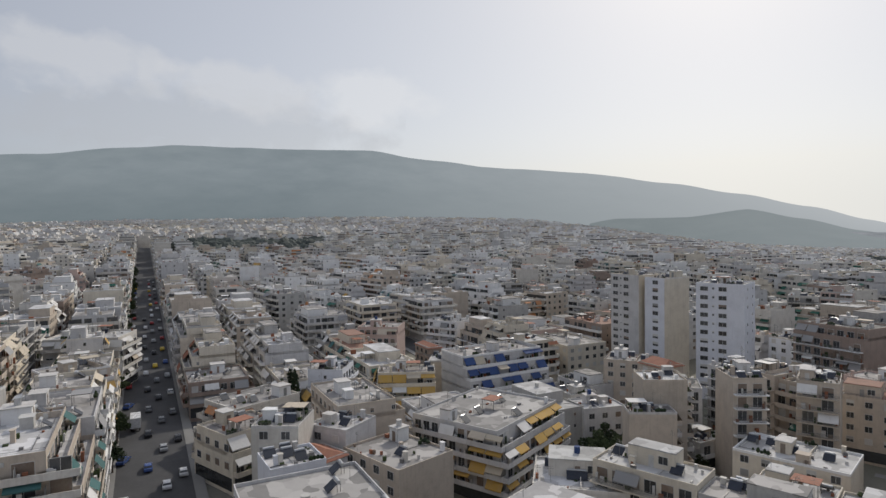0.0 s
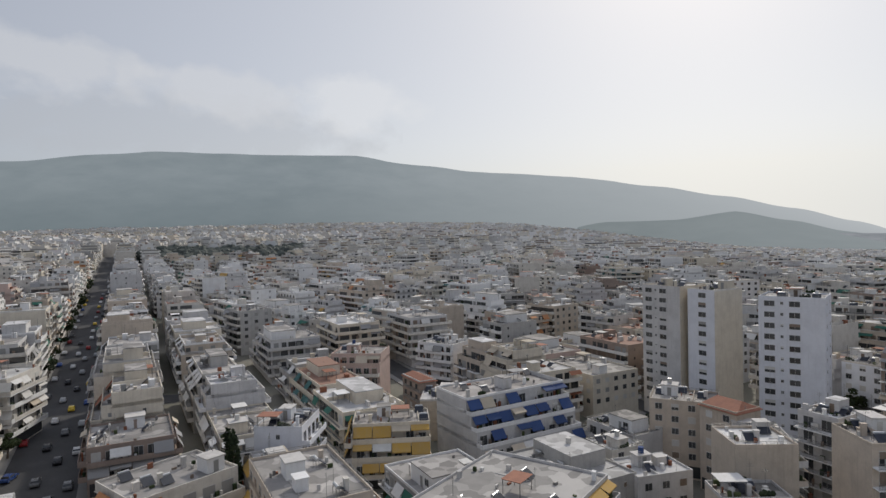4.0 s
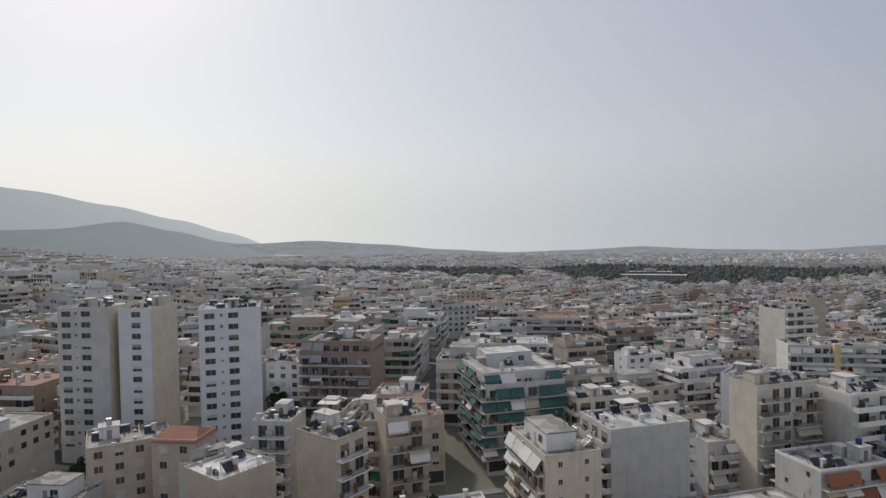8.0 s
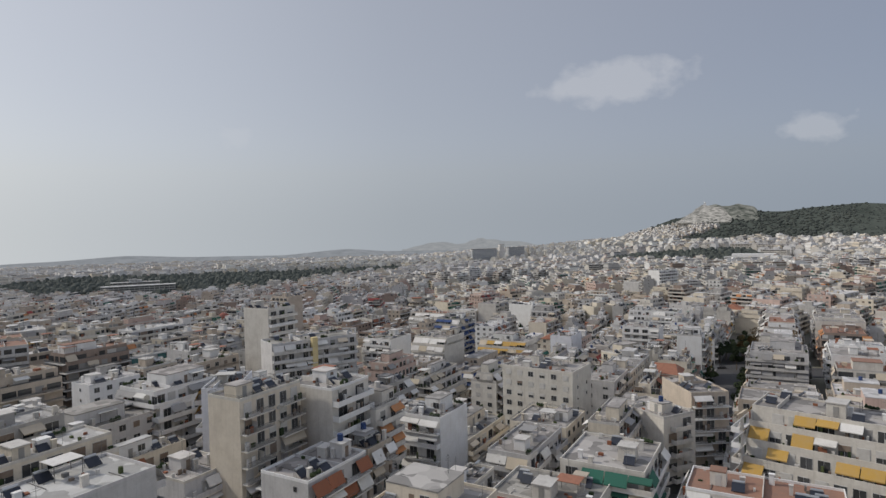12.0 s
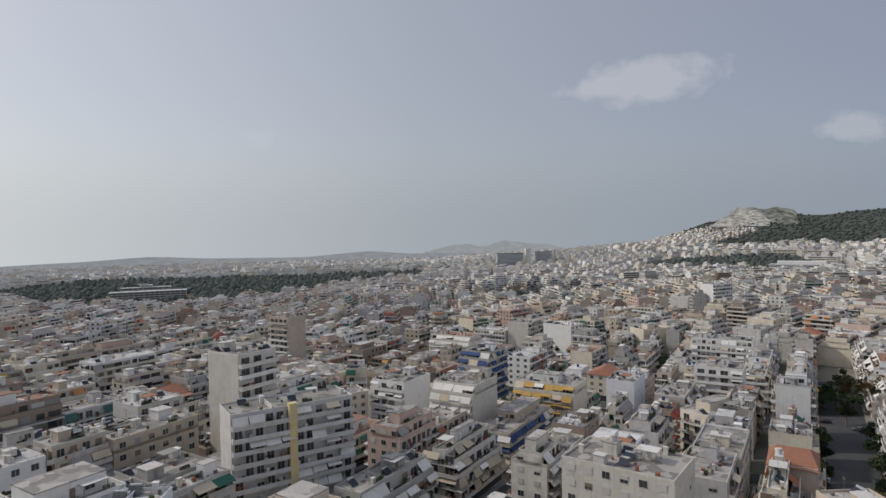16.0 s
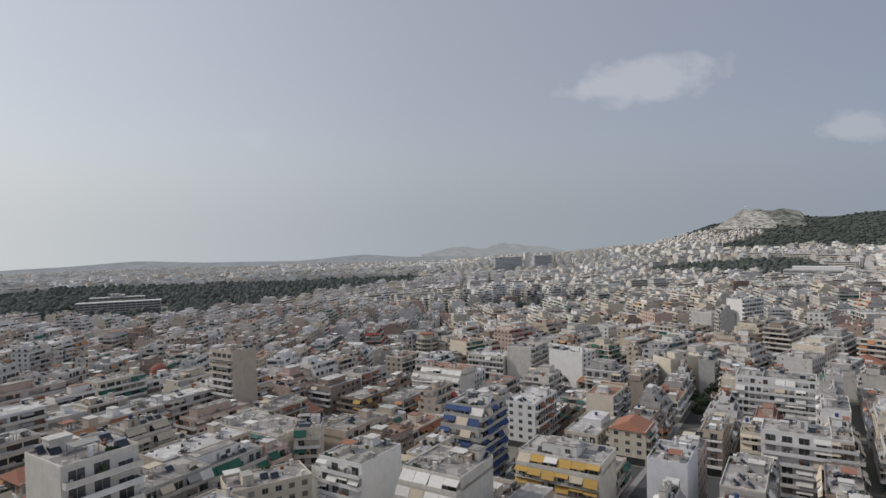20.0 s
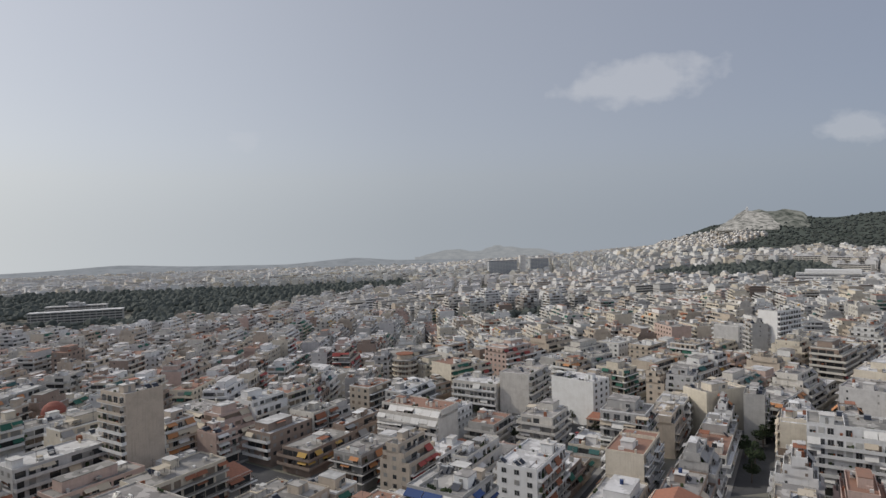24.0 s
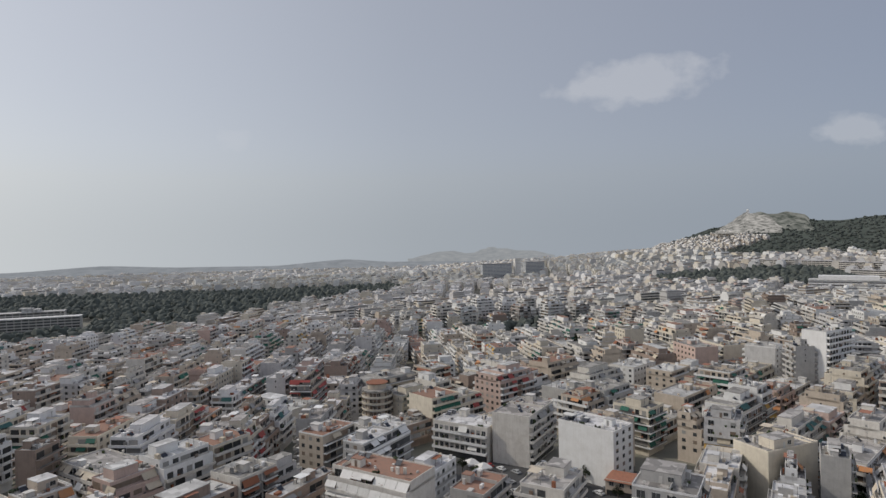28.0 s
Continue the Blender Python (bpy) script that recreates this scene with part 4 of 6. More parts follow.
        us = [u for u in range(-600, 1000, 20) if zone_of(*Z.at(u, v)) is Z and near(*Z.at(u, v)) < (900 if w > 12 and Z is Z1 else 300) and in_view(*Z.at(u, v))]
        if len(us) > 2:
            strip("road", Z, "u", us[0], us[-1], v - w / 2, v + w / 2, -0.1, M_ASPH, "worn dark grey asphalt street")
            strip("pavement", Z, "u", us[0], us[-1], v - w / 2 - 2.2, v - w / 2, 0.05, M_PAVE, "grey paved footway with a kerb")
            strip("pavement", Z, "u", us[0], us[-1], v + w / 2, v + w / 2 + 2.2, 0.05, M_PAVE, "grey paved footway with a kerb")
    for u, w in Z.cross:
        vs = [v for v in range(-800, 900, 20) if zone_of(*Z.at(u, v)) is Z and near(*Z.at(u, v)) < 260 and in_view(*Z.at(u, v))]
        if len(vs) > 2:
            strip("road", Z, "v", vs[0], vs[-1], u - w / 2, u + w / 2, -0.104, M_ASPH, "worn dark grey asphalt side street")


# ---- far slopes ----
# haze is mixed into these glowing tones, paler with distance
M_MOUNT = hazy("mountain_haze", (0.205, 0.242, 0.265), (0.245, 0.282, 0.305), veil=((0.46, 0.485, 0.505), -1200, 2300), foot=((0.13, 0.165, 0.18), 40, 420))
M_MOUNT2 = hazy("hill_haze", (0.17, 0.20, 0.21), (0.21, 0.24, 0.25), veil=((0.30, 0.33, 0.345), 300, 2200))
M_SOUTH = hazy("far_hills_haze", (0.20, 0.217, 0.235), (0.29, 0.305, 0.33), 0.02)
# hill, crag and scrub glow by themselves: their daylight is in the colour
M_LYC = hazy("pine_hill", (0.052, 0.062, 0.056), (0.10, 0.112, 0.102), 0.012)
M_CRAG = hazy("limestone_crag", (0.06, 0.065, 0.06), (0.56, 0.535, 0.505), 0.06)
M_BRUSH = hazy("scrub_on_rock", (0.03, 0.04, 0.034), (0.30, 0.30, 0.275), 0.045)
# citadel rock: flat glowing grey with the haze in its colour
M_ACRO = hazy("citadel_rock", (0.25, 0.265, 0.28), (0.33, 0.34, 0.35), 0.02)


def ridge(name, crest, dist, foot, z_foot, material, label, rough=0.03, rows=14, seed=3, cx=0.0, cy=0.0, eye=48.0, sub=10):
    """A range of hills: crest gives bearing and angle of elevation; the slope runs down from it to its foot."""
    g = Geo()
    cols = []
    for (b0, e0), (b1, e1) in zip(crest, crest[1:]):
        cols += [(b0 + (b1 - b0) * i / sub, e0 + (e1 - e0) * (0.5 - 0.5 * math.cos(math.pi * i / sub)) * 0.5 + (e1 - e0) * i / sub * 0.5) for i in range(sub)]
    cols.append(crest[-1])
    for b, e in cols:
        d = BD(b)
        top = eye + dist * math.tan(radians(e))
        for r in range(rows + 1):
            s = r / rows
            q = foot + (dist - foot) * s
            z = z_foot + (top - z_foot) * (s ** 1.2)
            k = noise.fractal(Vector((d.x * q * 0.0016, d.y * q * 0.0016, seed)), 0.9, 2.1, 6)
            z += k * rough * (top - z_foot) * (1.6 - s) * min(1, 3 * s)
            g.v.append((cx + d.x * q, cy + d.y * q, z))
        g.v.append((cx + d.x * (dist + 60), cy + d.y * (dist + 60), z_foot - 40))
    n = rows + 2
    for c in range(len(cols) - 1):
        for r in range(n - 1):
            g.f.append((c * n + r, (c + 1) * n + r, (c + 1) * n + r + 1, c * n + r + 1))
            g.m.append(0)
    ob = part(name, g, material, None)
    for p in ob.data.polygons:
        p.use_smooth = True
    return tagged(ob, label, "mountain", kind="structure")


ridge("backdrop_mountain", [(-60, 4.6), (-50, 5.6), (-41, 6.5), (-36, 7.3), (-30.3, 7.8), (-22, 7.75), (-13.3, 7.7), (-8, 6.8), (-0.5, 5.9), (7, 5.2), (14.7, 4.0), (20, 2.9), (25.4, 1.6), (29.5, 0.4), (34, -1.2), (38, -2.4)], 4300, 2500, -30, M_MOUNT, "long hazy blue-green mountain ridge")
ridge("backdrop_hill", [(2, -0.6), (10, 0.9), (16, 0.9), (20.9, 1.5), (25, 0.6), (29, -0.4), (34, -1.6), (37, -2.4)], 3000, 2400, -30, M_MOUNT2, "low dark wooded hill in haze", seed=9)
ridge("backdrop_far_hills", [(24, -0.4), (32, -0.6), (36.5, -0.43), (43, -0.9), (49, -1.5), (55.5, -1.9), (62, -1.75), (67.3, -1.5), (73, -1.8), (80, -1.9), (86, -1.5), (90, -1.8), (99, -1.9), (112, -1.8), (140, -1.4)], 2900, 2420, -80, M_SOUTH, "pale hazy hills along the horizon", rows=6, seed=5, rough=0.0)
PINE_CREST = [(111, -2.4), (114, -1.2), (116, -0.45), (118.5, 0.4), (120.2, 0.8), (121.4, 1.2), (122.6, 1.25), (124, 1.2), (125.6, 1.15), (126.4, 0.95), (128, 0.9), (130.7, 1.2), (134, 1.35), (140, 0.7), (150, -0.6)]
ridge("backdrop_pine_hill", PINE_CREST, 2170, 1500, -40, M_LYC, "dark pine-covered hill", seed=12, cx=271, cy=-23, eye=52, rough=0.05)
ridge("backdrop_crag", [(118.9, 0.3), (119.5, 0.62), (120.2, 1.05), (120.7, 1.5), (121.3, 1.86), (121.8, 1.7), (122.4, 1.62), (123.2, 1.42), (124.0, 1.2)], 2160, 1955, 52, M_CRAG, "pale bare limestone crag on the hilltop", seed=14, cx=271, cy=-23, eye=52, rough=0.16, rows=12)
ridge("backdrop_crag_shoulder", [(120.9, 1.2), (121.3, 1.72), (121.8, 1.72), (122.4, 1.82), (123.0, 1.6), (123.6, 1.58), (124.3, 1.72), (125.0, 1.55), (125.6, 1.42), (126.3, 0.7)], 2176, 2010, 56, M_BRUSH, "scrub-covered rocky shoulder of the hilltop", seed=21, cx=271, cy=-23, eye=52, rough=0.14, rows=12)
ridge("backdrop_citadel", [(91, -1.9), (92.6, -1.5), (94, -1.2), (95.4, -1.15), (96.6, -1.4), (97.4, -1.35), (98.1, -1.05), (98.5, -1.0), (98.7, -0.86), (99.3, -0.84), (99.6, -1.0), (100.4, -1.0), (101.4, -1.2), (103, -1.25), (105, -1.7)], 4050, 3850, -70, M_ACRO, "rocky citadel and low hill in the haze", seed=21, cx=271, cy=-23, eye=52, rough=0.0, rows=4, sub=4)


# ---- woods ----
def clump(g, rng, x, y, z, r, h):
    """One bushy crown piece: a lumpy low-poly mass."""
    n = len(g.v)
    g.v.append((x, y, z + h))
    for ring_, (zz, k) in enumerate(((0.86, 0.6), (0.45, 1.0), (0.1, 0.75))):
        for i in range(6):
            a = math.pi * (i + 0.5 * ring_) / 3 + rng.uniform(-0.2, 0.2)
            q = r * k * rng.uniform(0.75, 1.2)
            g.v.append((x + q * math.cos(a), y + q * math.sin(a), z + h * zz * rng.uniform(0.85, 1.12)))
    for i in range(6):
        j = (i + 1) % 6
        g.f += [(n, n + 1 + i, n + 1 + j), (n + 1 + i, n + 7 + i, n + 1 + j), (n + 1 + j, n + 7 + i, n + 7 + j), (n + 7 + i, n + 13 + i, n + 7 + j), (n + 7 + j, n + 13 + i, n + 13 + j)]
    g.m += [0] * 30


YARD = [(905, 455), (1085, 490), (1080, 350), (945, 325)]  # cleared round the office blocks


def woods(name, poly, spacing, material, label, seed, size=(3.0, 5.5), heads=2):
    rng = random.Random(seed)
    g = Geo()
    xs, ys = [p[0] for p in poly], [p[1] for p in poly]
    x = min(xs)
    while x < max(xs):
        y = min(ys)
        while y < max(ys):
            px, py = x + rng.uniform(-0.5, 0.5) * spacing, y + rng.uniform(-0.5, 0.5) * spacing
            if inside(px, py, poly) and not inside(px, py, YARD):
                r = rng.uniform(*size)
                z = land(px, py)
                for _ in range(heads):
                    clump(g, rng, px + rng.uniform(-r, r) * 0.6, py + rng.uniform(-r, r) * 0.6, z + rng.uniform(2, 6), r * rng.uniform(0.75, 1.15), r * rng.uniform(1.1, 1.9))
            y += spacing
        x += spacing
    return tagged(part(name, g, material, None), label, "woods", kind="stuff")


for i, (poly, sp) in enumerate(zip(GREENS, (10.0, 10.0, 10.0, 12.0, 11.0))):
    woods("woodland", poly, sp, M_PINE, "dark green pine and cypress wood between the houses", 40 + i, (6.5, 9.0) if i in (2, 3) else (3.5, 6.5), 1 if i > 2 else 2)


# ---- clouds ----
def cloud(name, bearing, elev, wide, high, dist, seed, dense, label, cut=0.60, tone=(0.64, 0.645, 0.67), cx=271.0, cy=-23.0, lean=0):
    """A cloud on a far glowing sheet that faces the town: x along it, z up; its light is in its tone."""
    m = bpy.data.materials.new(name)
    m.use_nodes = True
    nt = m.node_tree
    co = nt.nodes.new("ShaderNodeTexCoord").outputs["Object"]
    mp = nd(nt, "ShaderNodeMapping", Location=(seed, 0, seed * 0.7), Scale=(1.5 / high, 0.0, 2.0 / high))
    nt.links.new(co, mp.inputs[0])
    n = nd(nt, "ShaderNodeTexNoise", Scale=1.3, Detail=8.0, Roughness=0.52)
    nt.links.new(mp.outputs[0], n.inputs["Vector"])
    off = nd(nt, "ShaderNodeMapping", Scale=(2 / wide, 0.0, 2 / high))
    nt.links.new(co, off.inputs[0])
    gr = nt.nodes.new("ShaderNodeTexGradient")
    gr.gradient_type = "SPHERICAL"
    nt.links.new(off.outputs[0], gr.inputs[0])
    s = nt.nodes.new("ShaderNodeMath")
    s.operation = "MULTIPLY_ADD"
    s.inputs[1].default_value = 0.7
    nt.links.new(gr.outputs[1], s.inputs[0])
    nt.links.new(n.outputs[0], s.inputs[2])
    a = ramp(nt, s.outputs[0], [(cut, (0, 0, 0)), (cut + 0.28, (dense,) * 3)])
    e = nt.nodes.new("ShaderNodeEmission")
    e.inputs[0].default_value = (*tone, 1)
    t = nt.nodes.new("ShaderNodeBsdfTransparent")
    x = nt.nodes.new("ShaderNodeMixShader")
    nt.links.new(a, x.inputs[0])
    nt.links.new(t.outputs[0], x.inputs[1])
    nt.links.new(e.outputs[0], x.inputs[2])
    nt.links.new(x.outputs[0], nt.nodes["Material Output"].inputs[0])
    g = Geo().box(-wide / 2, wide / 2, 0, 1, -high / 2, high / 2)
    g.f, g.m = g.f[:1], g.m[:1]
    d = BD(bearing)
    ob = part(name, g, m, None, "", pose(cx + d.x * dist, cy + d.y * dist, 50 + dist * math.tan(radians(elev)), 0, lean, -bearing))
    ob.visible_shadow = False
    return tagged(ob, label, "cloud", kind="structure")


cloud("backdrop_cloud", 112.4, 13.7, 1300, 420, 4300, 3.1, 0.36, "long small pale cumulus cloud in the haze")
cloud("backdrop_cloud", 128.9, 8.0, 480, 260, 4300, 8.2, 0.3, "thin pale wisp of cloud")
cloud("backdrop_cloud", 75.6, 9.3, 300, 180, 4300, 5.1, 0.12, "faint small puff of cloud")
cloud("backdrop_cloud", -37.0, 14.0, 1500, 560, 4700, 5.3, 0.5, "sloping bank of lumpy pale cloud", 0.62, (0.64, 0.65, 0.675), cx=7.5, cy=-49, lean=6)
cloud("backdrop_cloud", -25.0, 12.6, 1500, 560, 4710, 2.3, 0.5, "sloping bank of lumpy pale cloud", 0.62, (0.66, 0.67, 0.695), cx=7.5, cy=-49, lean=6)
cloud("backdrop_cloud", -13.6, 12.2, 1300, 620, 4720, 9.6, 0.5, "heap of pale cumulus over the mountain", 0.62, (0.76, 0.77, 0.79), cx=7.5, cy=-49)
# separate grey sheet: the shade under the bank is put into its tone
cloud("backdrop_cloud", -29.0, 9.6, 4200, 620, 4760, 1.7, 0.35, "grey underside of the cloud bank over the mountain", 0.6, (0.45, 0.465, 0.495), cx=7.5, cy=-49)


# ---- the town ----
HOUSES = [
    (2.5, 83.2, 60, 27.0, 24.0, 5, 1, dict(wall='pale', aw='yellow', aw_p=0.6, left='balcony', rail='solid', h=2.96)),
    (-24.1, 122.6, 10, 17.0, 14.0, 4, 2, dict(wall='cream', left='balcony', aw='yellow', aw_p=0.9, rail='solid', h=3.22)),
    (2.4, 140.5, 36, 30.0, 20.0, 5, 3, dict(wall='pale', aw='blue', aw_p=0.75, rail='solid', slab='white', h=3.27)),
    (-44.9, 181.8, -1, 16.1, 16.0, 5, 1, dict(wall='pink', left='balcony', aw='beige', aw_p=0.35, rail='solid', slab='offwhite', h=3.05)),
    (-19.0, 201.5, -30, 15.0, 12.0, 5, 0, dict(wall='white', left='blind', aw='grey', aw_p=0.5, rail='solid', slab='white', h=2.86)),
    (-42.9, 108.6, 1, 9.6, 12.0, 5, 0, dict(wall='blue', front='small', left='blind', right='balcony', aw='white', aw_p=0.3, h=3.24)),
    (38.4, 86.4, 3, 10.5, 6.5, 6, 0, dict(wall='beige', front='blind', right='balcony_one', aw='white', aw_p=0.8, stair=False, h=2.71)),
    (42.6, 94.6, 3, 10.0, 9.5, 7, 0, dict(wall='beige', front='blind', right='balcony', aw='white', aw_p=0.6, roof='white', stair=False, h=3.23)),
    (63.5, 71.5, -37, 20.0, 13.0, 5, 0, dict(wall='cream', front='punched', left='small', aw='', roof='white', h=2.78)),
    (-56.0, 87.0, 57, 18.0, 17.0, 3, 1, dict(wall='offwhite', front='balcony', back='balcony', left='balcony', aw='orange', aw_p=0.3, rail='solid', h=3.66)),
    (-50.2, 67.5, 57, 13.0, 15.0, 3, 1, dict(wall='cream', back='balcony', left='punched', aw='white', aw_p=0.6, rail='solid', h=3.59)),
    (-34.5, 52.3, 3, 8.5, 10.0, 6, 0, dict(wall='offwhite', front='punched', left='small', aw='', stair=False, h=2.84)),
    (-25.9, 61.0, -21, 9.0, 10.0, 5, 0, dict(wall='pale', front='punched', aw='', roof='white', stair=False, h=3.12)),
    (-28.6, 40.5, 37, 9.0, 8.5, 5, 0, dict(wall='blue', front='small', left='small', aw='', roof='white', stair=False, h=2.96)),
    (-13.6, 54.5, -39, 16.0, 13.0, 5, 0, dict(wall='beige', front='punched', right='blind', aw='', solar=1, h=2.65)),
    (19.3, 54.5, -5, 16.0, 14.0, 4, 0, dict(wall='offwhite', front='balcony', aw='grey', aw_p=0.4, roof='white', h=3.38)),
    (-16.1, 153.6, 1, 10.0, 12.0, 3, 0, dict(wall='beige', front='small', aw='', roof='white', h=3.47)),
    (53.0, 119.0, -10, 12.0, 11.0, 5, 0, dict(wall='pale', front='balcony_one', aw='blue', aw_p=0.5, h=2.92)),
    (44.5, 138.0, -20, 15.0, 11.0, 6, 0, dict(wall='beige', front='punched', aw='white', aw_p=0.4, h=2.81)),
    (30.0, 112.0, 20, 12.0, 10.0, 3, 0, dict(wall='pale', front='punched', aw='', roof='white', h=3.31)),
    (26.0, 128.0, 30, 9.0, 9.0, 3, 0, dict(wall='offwhite', front='punched', aw='', roof='white', h=2.59)),
    (-128.0, 125.5, 15, 22.0, 16.0, 5, 0, dict(wall='offwhite', front='balcony', right='balcony', aw='white', aw_p=0.4, roof='white', rail='solid', h=3.26)),
    (-100.5, 82.0, 57, 14.0, 14.0, 6, 1, dict(wall='beige', back='balcony', left='small', front='balcony', aw='yellow', aw_p=0.5, h=2.72)),
    (-112.0, 62.0, 20, 14.0, 12.0, 5, 0, dict(wall='pale', front='small', aw='', roof='white', h=3.03)),
    (126.0, -68.0, -138, 26.0, 20.0, 8, 4, dict(wall='offwhite', left='balcony', aw='yellow', aw_p=0.5, slab='white', rail='solid', h=2.96)),
    (109.0, 8.5, -125, 15.0, 15.0, 6, 0, dict(wall='cream', aw='white', aw_p=0.3, rail='solid', roof='screed', h=3.19)),
    (113.9, 153.1, -57, 21.9, 17.4, 7, 1, dict(wall='brown', aw='grey', aw_p=0.2, rail='bars', shutter='b', h=3.15)),
    (106.4, 171.0, -57, 11.7, 10.0, 5, 0, dict(wall='blue', front='punched', left='punched', aw='', h=2.79)),
    (73.2, 105.7, -57, 7.8, 11.0, 7, 0, dict(wall='beige', aw='', rail='bars', shutter='b', h=3.11)),
    (78.8, 100.2, -57, 9.8, 11.0, 7, 0, dict(wall='beige', aw='green', aw_p=0.15, rail='solid', shutter='w', h=2.98)),
    (67.1, 117.7, -57, 8.0, 9.0, 7, 0, dict(wall='pale', aw='', roof='white', h=2.82)),
    (50.4, 125.9, -57, 9.1, 7.9, 6, 0, dict(wall='beige', front='punched', aw='', roof='tile', h=3.11)),
    (122.9, 96.7, -35, 20.5, 20.4, 8, 1, dict(wall='pale', left='balcony', aw='teal', aw_p=0.65, roof='white', h=2.81)),
    (90.0, 64.9, -125, 15.7, 10.5, 7, 0, dict(wall='cream', aw='white', aw_p=0.5, right='small', h=3.02)),
    (107.0, 57.1, -35, 16.7, 12.0, 8, 0, dict(wall='pale', front='blind', left='balcony', right='balcony', aw='white', aw_p=0.35, roof='white', rail='solid', stair=False, h=2.83)),
    (133.5, 49.8, -35, 11.1, 10.0, 5, 0, dict(wall='pale', aw='white', aw_p=0.4)),
    (136.2, 38.8, -35, 15.0, 8.0, 10, 0, dict(wall='cream', front='balcony_split', aw='white', aw_p=0.25, rail='bars', h=2.9)),
    (145.7, 26.4, -35, 11.6, 11.7, 10, 0, dict(wall='offwhite', aw='white', aw_p=0.3, rail='solid', slab='white', h=2.9)),
    (209.2, 98.4, -35, 15.5, 9.0, 5, 0, dict(wall='white', front='punched', left='small', aw='', roof='white')),
    (178.2, 68.6, -35, 17.8, 15.4, 7, 1, dict(wall='white', aw='grey', aw_p=0.4, rail='solid', left='balcony', slab='white', h=3.0)),
    (223.8, 40.2, -61, 29.0, 11.0, 10, 0, dict(wall='pale', aw='white', aw_p=0.25, rail='solid', strip=0.44, stair=False, h=2.84)),
    (195.0, -32.5, -130, 22.0, 14.0, 8, 0, dict(wall='offwhite', front='punched', right='small', left='balcony_one', aw='', h=3.03)),
    (424.0, -94.0, -125, 16.0, 15.0, 7, 0, dict(wall='grey', right='balcony', aw='beige', aw_p=0.3, rail='bars', h=3.02)),
    (447.0, -17.0, -125, 28.0, 15.0, 7, 1, dict(wall='offwhite', aw='white', aw_p=0.8, roof='terra', rail='solid', h=2.86)),
    (97.0, 107.0, -35, 12.0, 11.0, 5, 0, dict(wall='beige', front='punched', left='small', aw='', roof='terra', h=3.0)),
    (107.0, 121.0, -57, 13.0, 11.0, 5, 0, dict(wall='pink', aw='white', aw_p=0.3, rail='solid', h=2.9)),
    (90.0, 119.0, -57, 10.0, 10.0, 4, 0, dict(wall='pale', front='punched', aw='', roof='white')),
    (184.1, 31.6, -125, 14.8, 15.5, 6, 1, dict(wall='cream', front='balcony', left='punched', aw='', rail='solid')),
    (274.1, -119.2, -125, 10.0, 13.0, 7, 0, dict(wall='white', front='blind', right='balcony', left='balcony', aw='', roof='white')),
    (208.6, -75.7, -125, 9.5, 12.0, 6, 0, dict(wall='beige', front='blind', right='balcony', aw='', roof='tile', rail='bars')),
    (256.2, -82.2, -61, 16.7, 12.0, 6, 0, dict(wall='cream', front='blind', left='balcony', aw='')),
    (297.7, -69.8, -35, 16.1, 10.0, 7, 0, dict(wall='blue', front='blind', right='punched', side_face='purple', aw='')),
    (386.3, -154.9, -125, 29.5, 17.4, 7, 1, dict(wall='white', aw='white', aw_p=0.25, rail='solid')),
    (312.7, -114.2, -125, 17.8, 12.0, 7, 0, dict(wall='white', aw='white', aw_p=0.4, rail='solid')),
    (312.8, -44.7, -125, 24.5, 16.4, 6, 1, dict(wall='offwhite', aw='yellow', aw_p=0.9)),
    (341.9, -20.8, -125, 14.3, 18.7, 9, 2, dict(wall='grey', right='balcony', aw='blue', aw_p=0.7, rail='solid')),
    (484.4, -94.2, -140, 22.7, 13.7, 7, 0, dict(wall='white', front='blind', right='punched', aw='', roof='white', h=2.8)),
    (565.2, -230.3, -101, 9.2, 12.0, 9, 0, dict(wall='grey', front='small', right='balcony', left='balcony', aw='', rail='solid', h=2.87)),
    (566.8, -246.6, -62, 27.1, 12.0, 11, 0, dict(wall='white', left='blind', aw='', rail='solid', h=3.01)),
    (288.0, -8.3, -125, 16.3, 18.4, 8, 1, dict(wall='offwhite', aw='white', aw_p=0.8)),
    (279.1, -24.1, -125, 12.0, 35.0, 4, 0, dict(wall='beige', right='balcony', aw='blue', aw_p=0.9)),
    (359.0, 53.2, -125, 34.0, 18.0, 5, 0, dict(wall='offwhite', aw='teal', aw_p=0.95)),
    (447.5, 78.5, -35, 12.0, 12.0, 5, 1, dict(wall='beige', front='balcony', left='balcony', aw='orange', aw_p=0.6, rail='solid', roof='white', h=3.0)),
    (443.0, 60.5, -35, 10.0, 11.0, 4, 0, dict(wall='pink', front='balcony', left='small', aw='white', aw_p=0.5, roof='terra', h=3.0)),
    (412.3, 78.2, -35, 13.0, 14.0, 11, 0, dict(wall='beige', front='blind', left='balcony', aw='', rail='solid', slab='white', h=3.1)),
    (496.7, 215.7, -78, 21.1, 18.0, 2, 0, dict(wall='pale', front='punched', right='punched', aw='', h=4.33)),
    (301.7, 38.7, -63, 21.2, 11.3, 5, 1, dict(wall='cream', front='punched', aw='')),
    (307.9, 14.2, -125, 14.8, 17.5, 7, 0, dict(wall='white', aw='white', aw_p=0.7, rail='solid')),
    (346.8, 34.9, -88, 8.8, 10.0, 6, 0, dict(wall='cream', aw='green', aw_p=0.1, rail='solid')),
    (567.8, 34.2, -125, 29.9, 19.0, 4, 0, dict(wall='offwhite', aw='teal', aw_p=0.9, roof='white', h=2.67)),
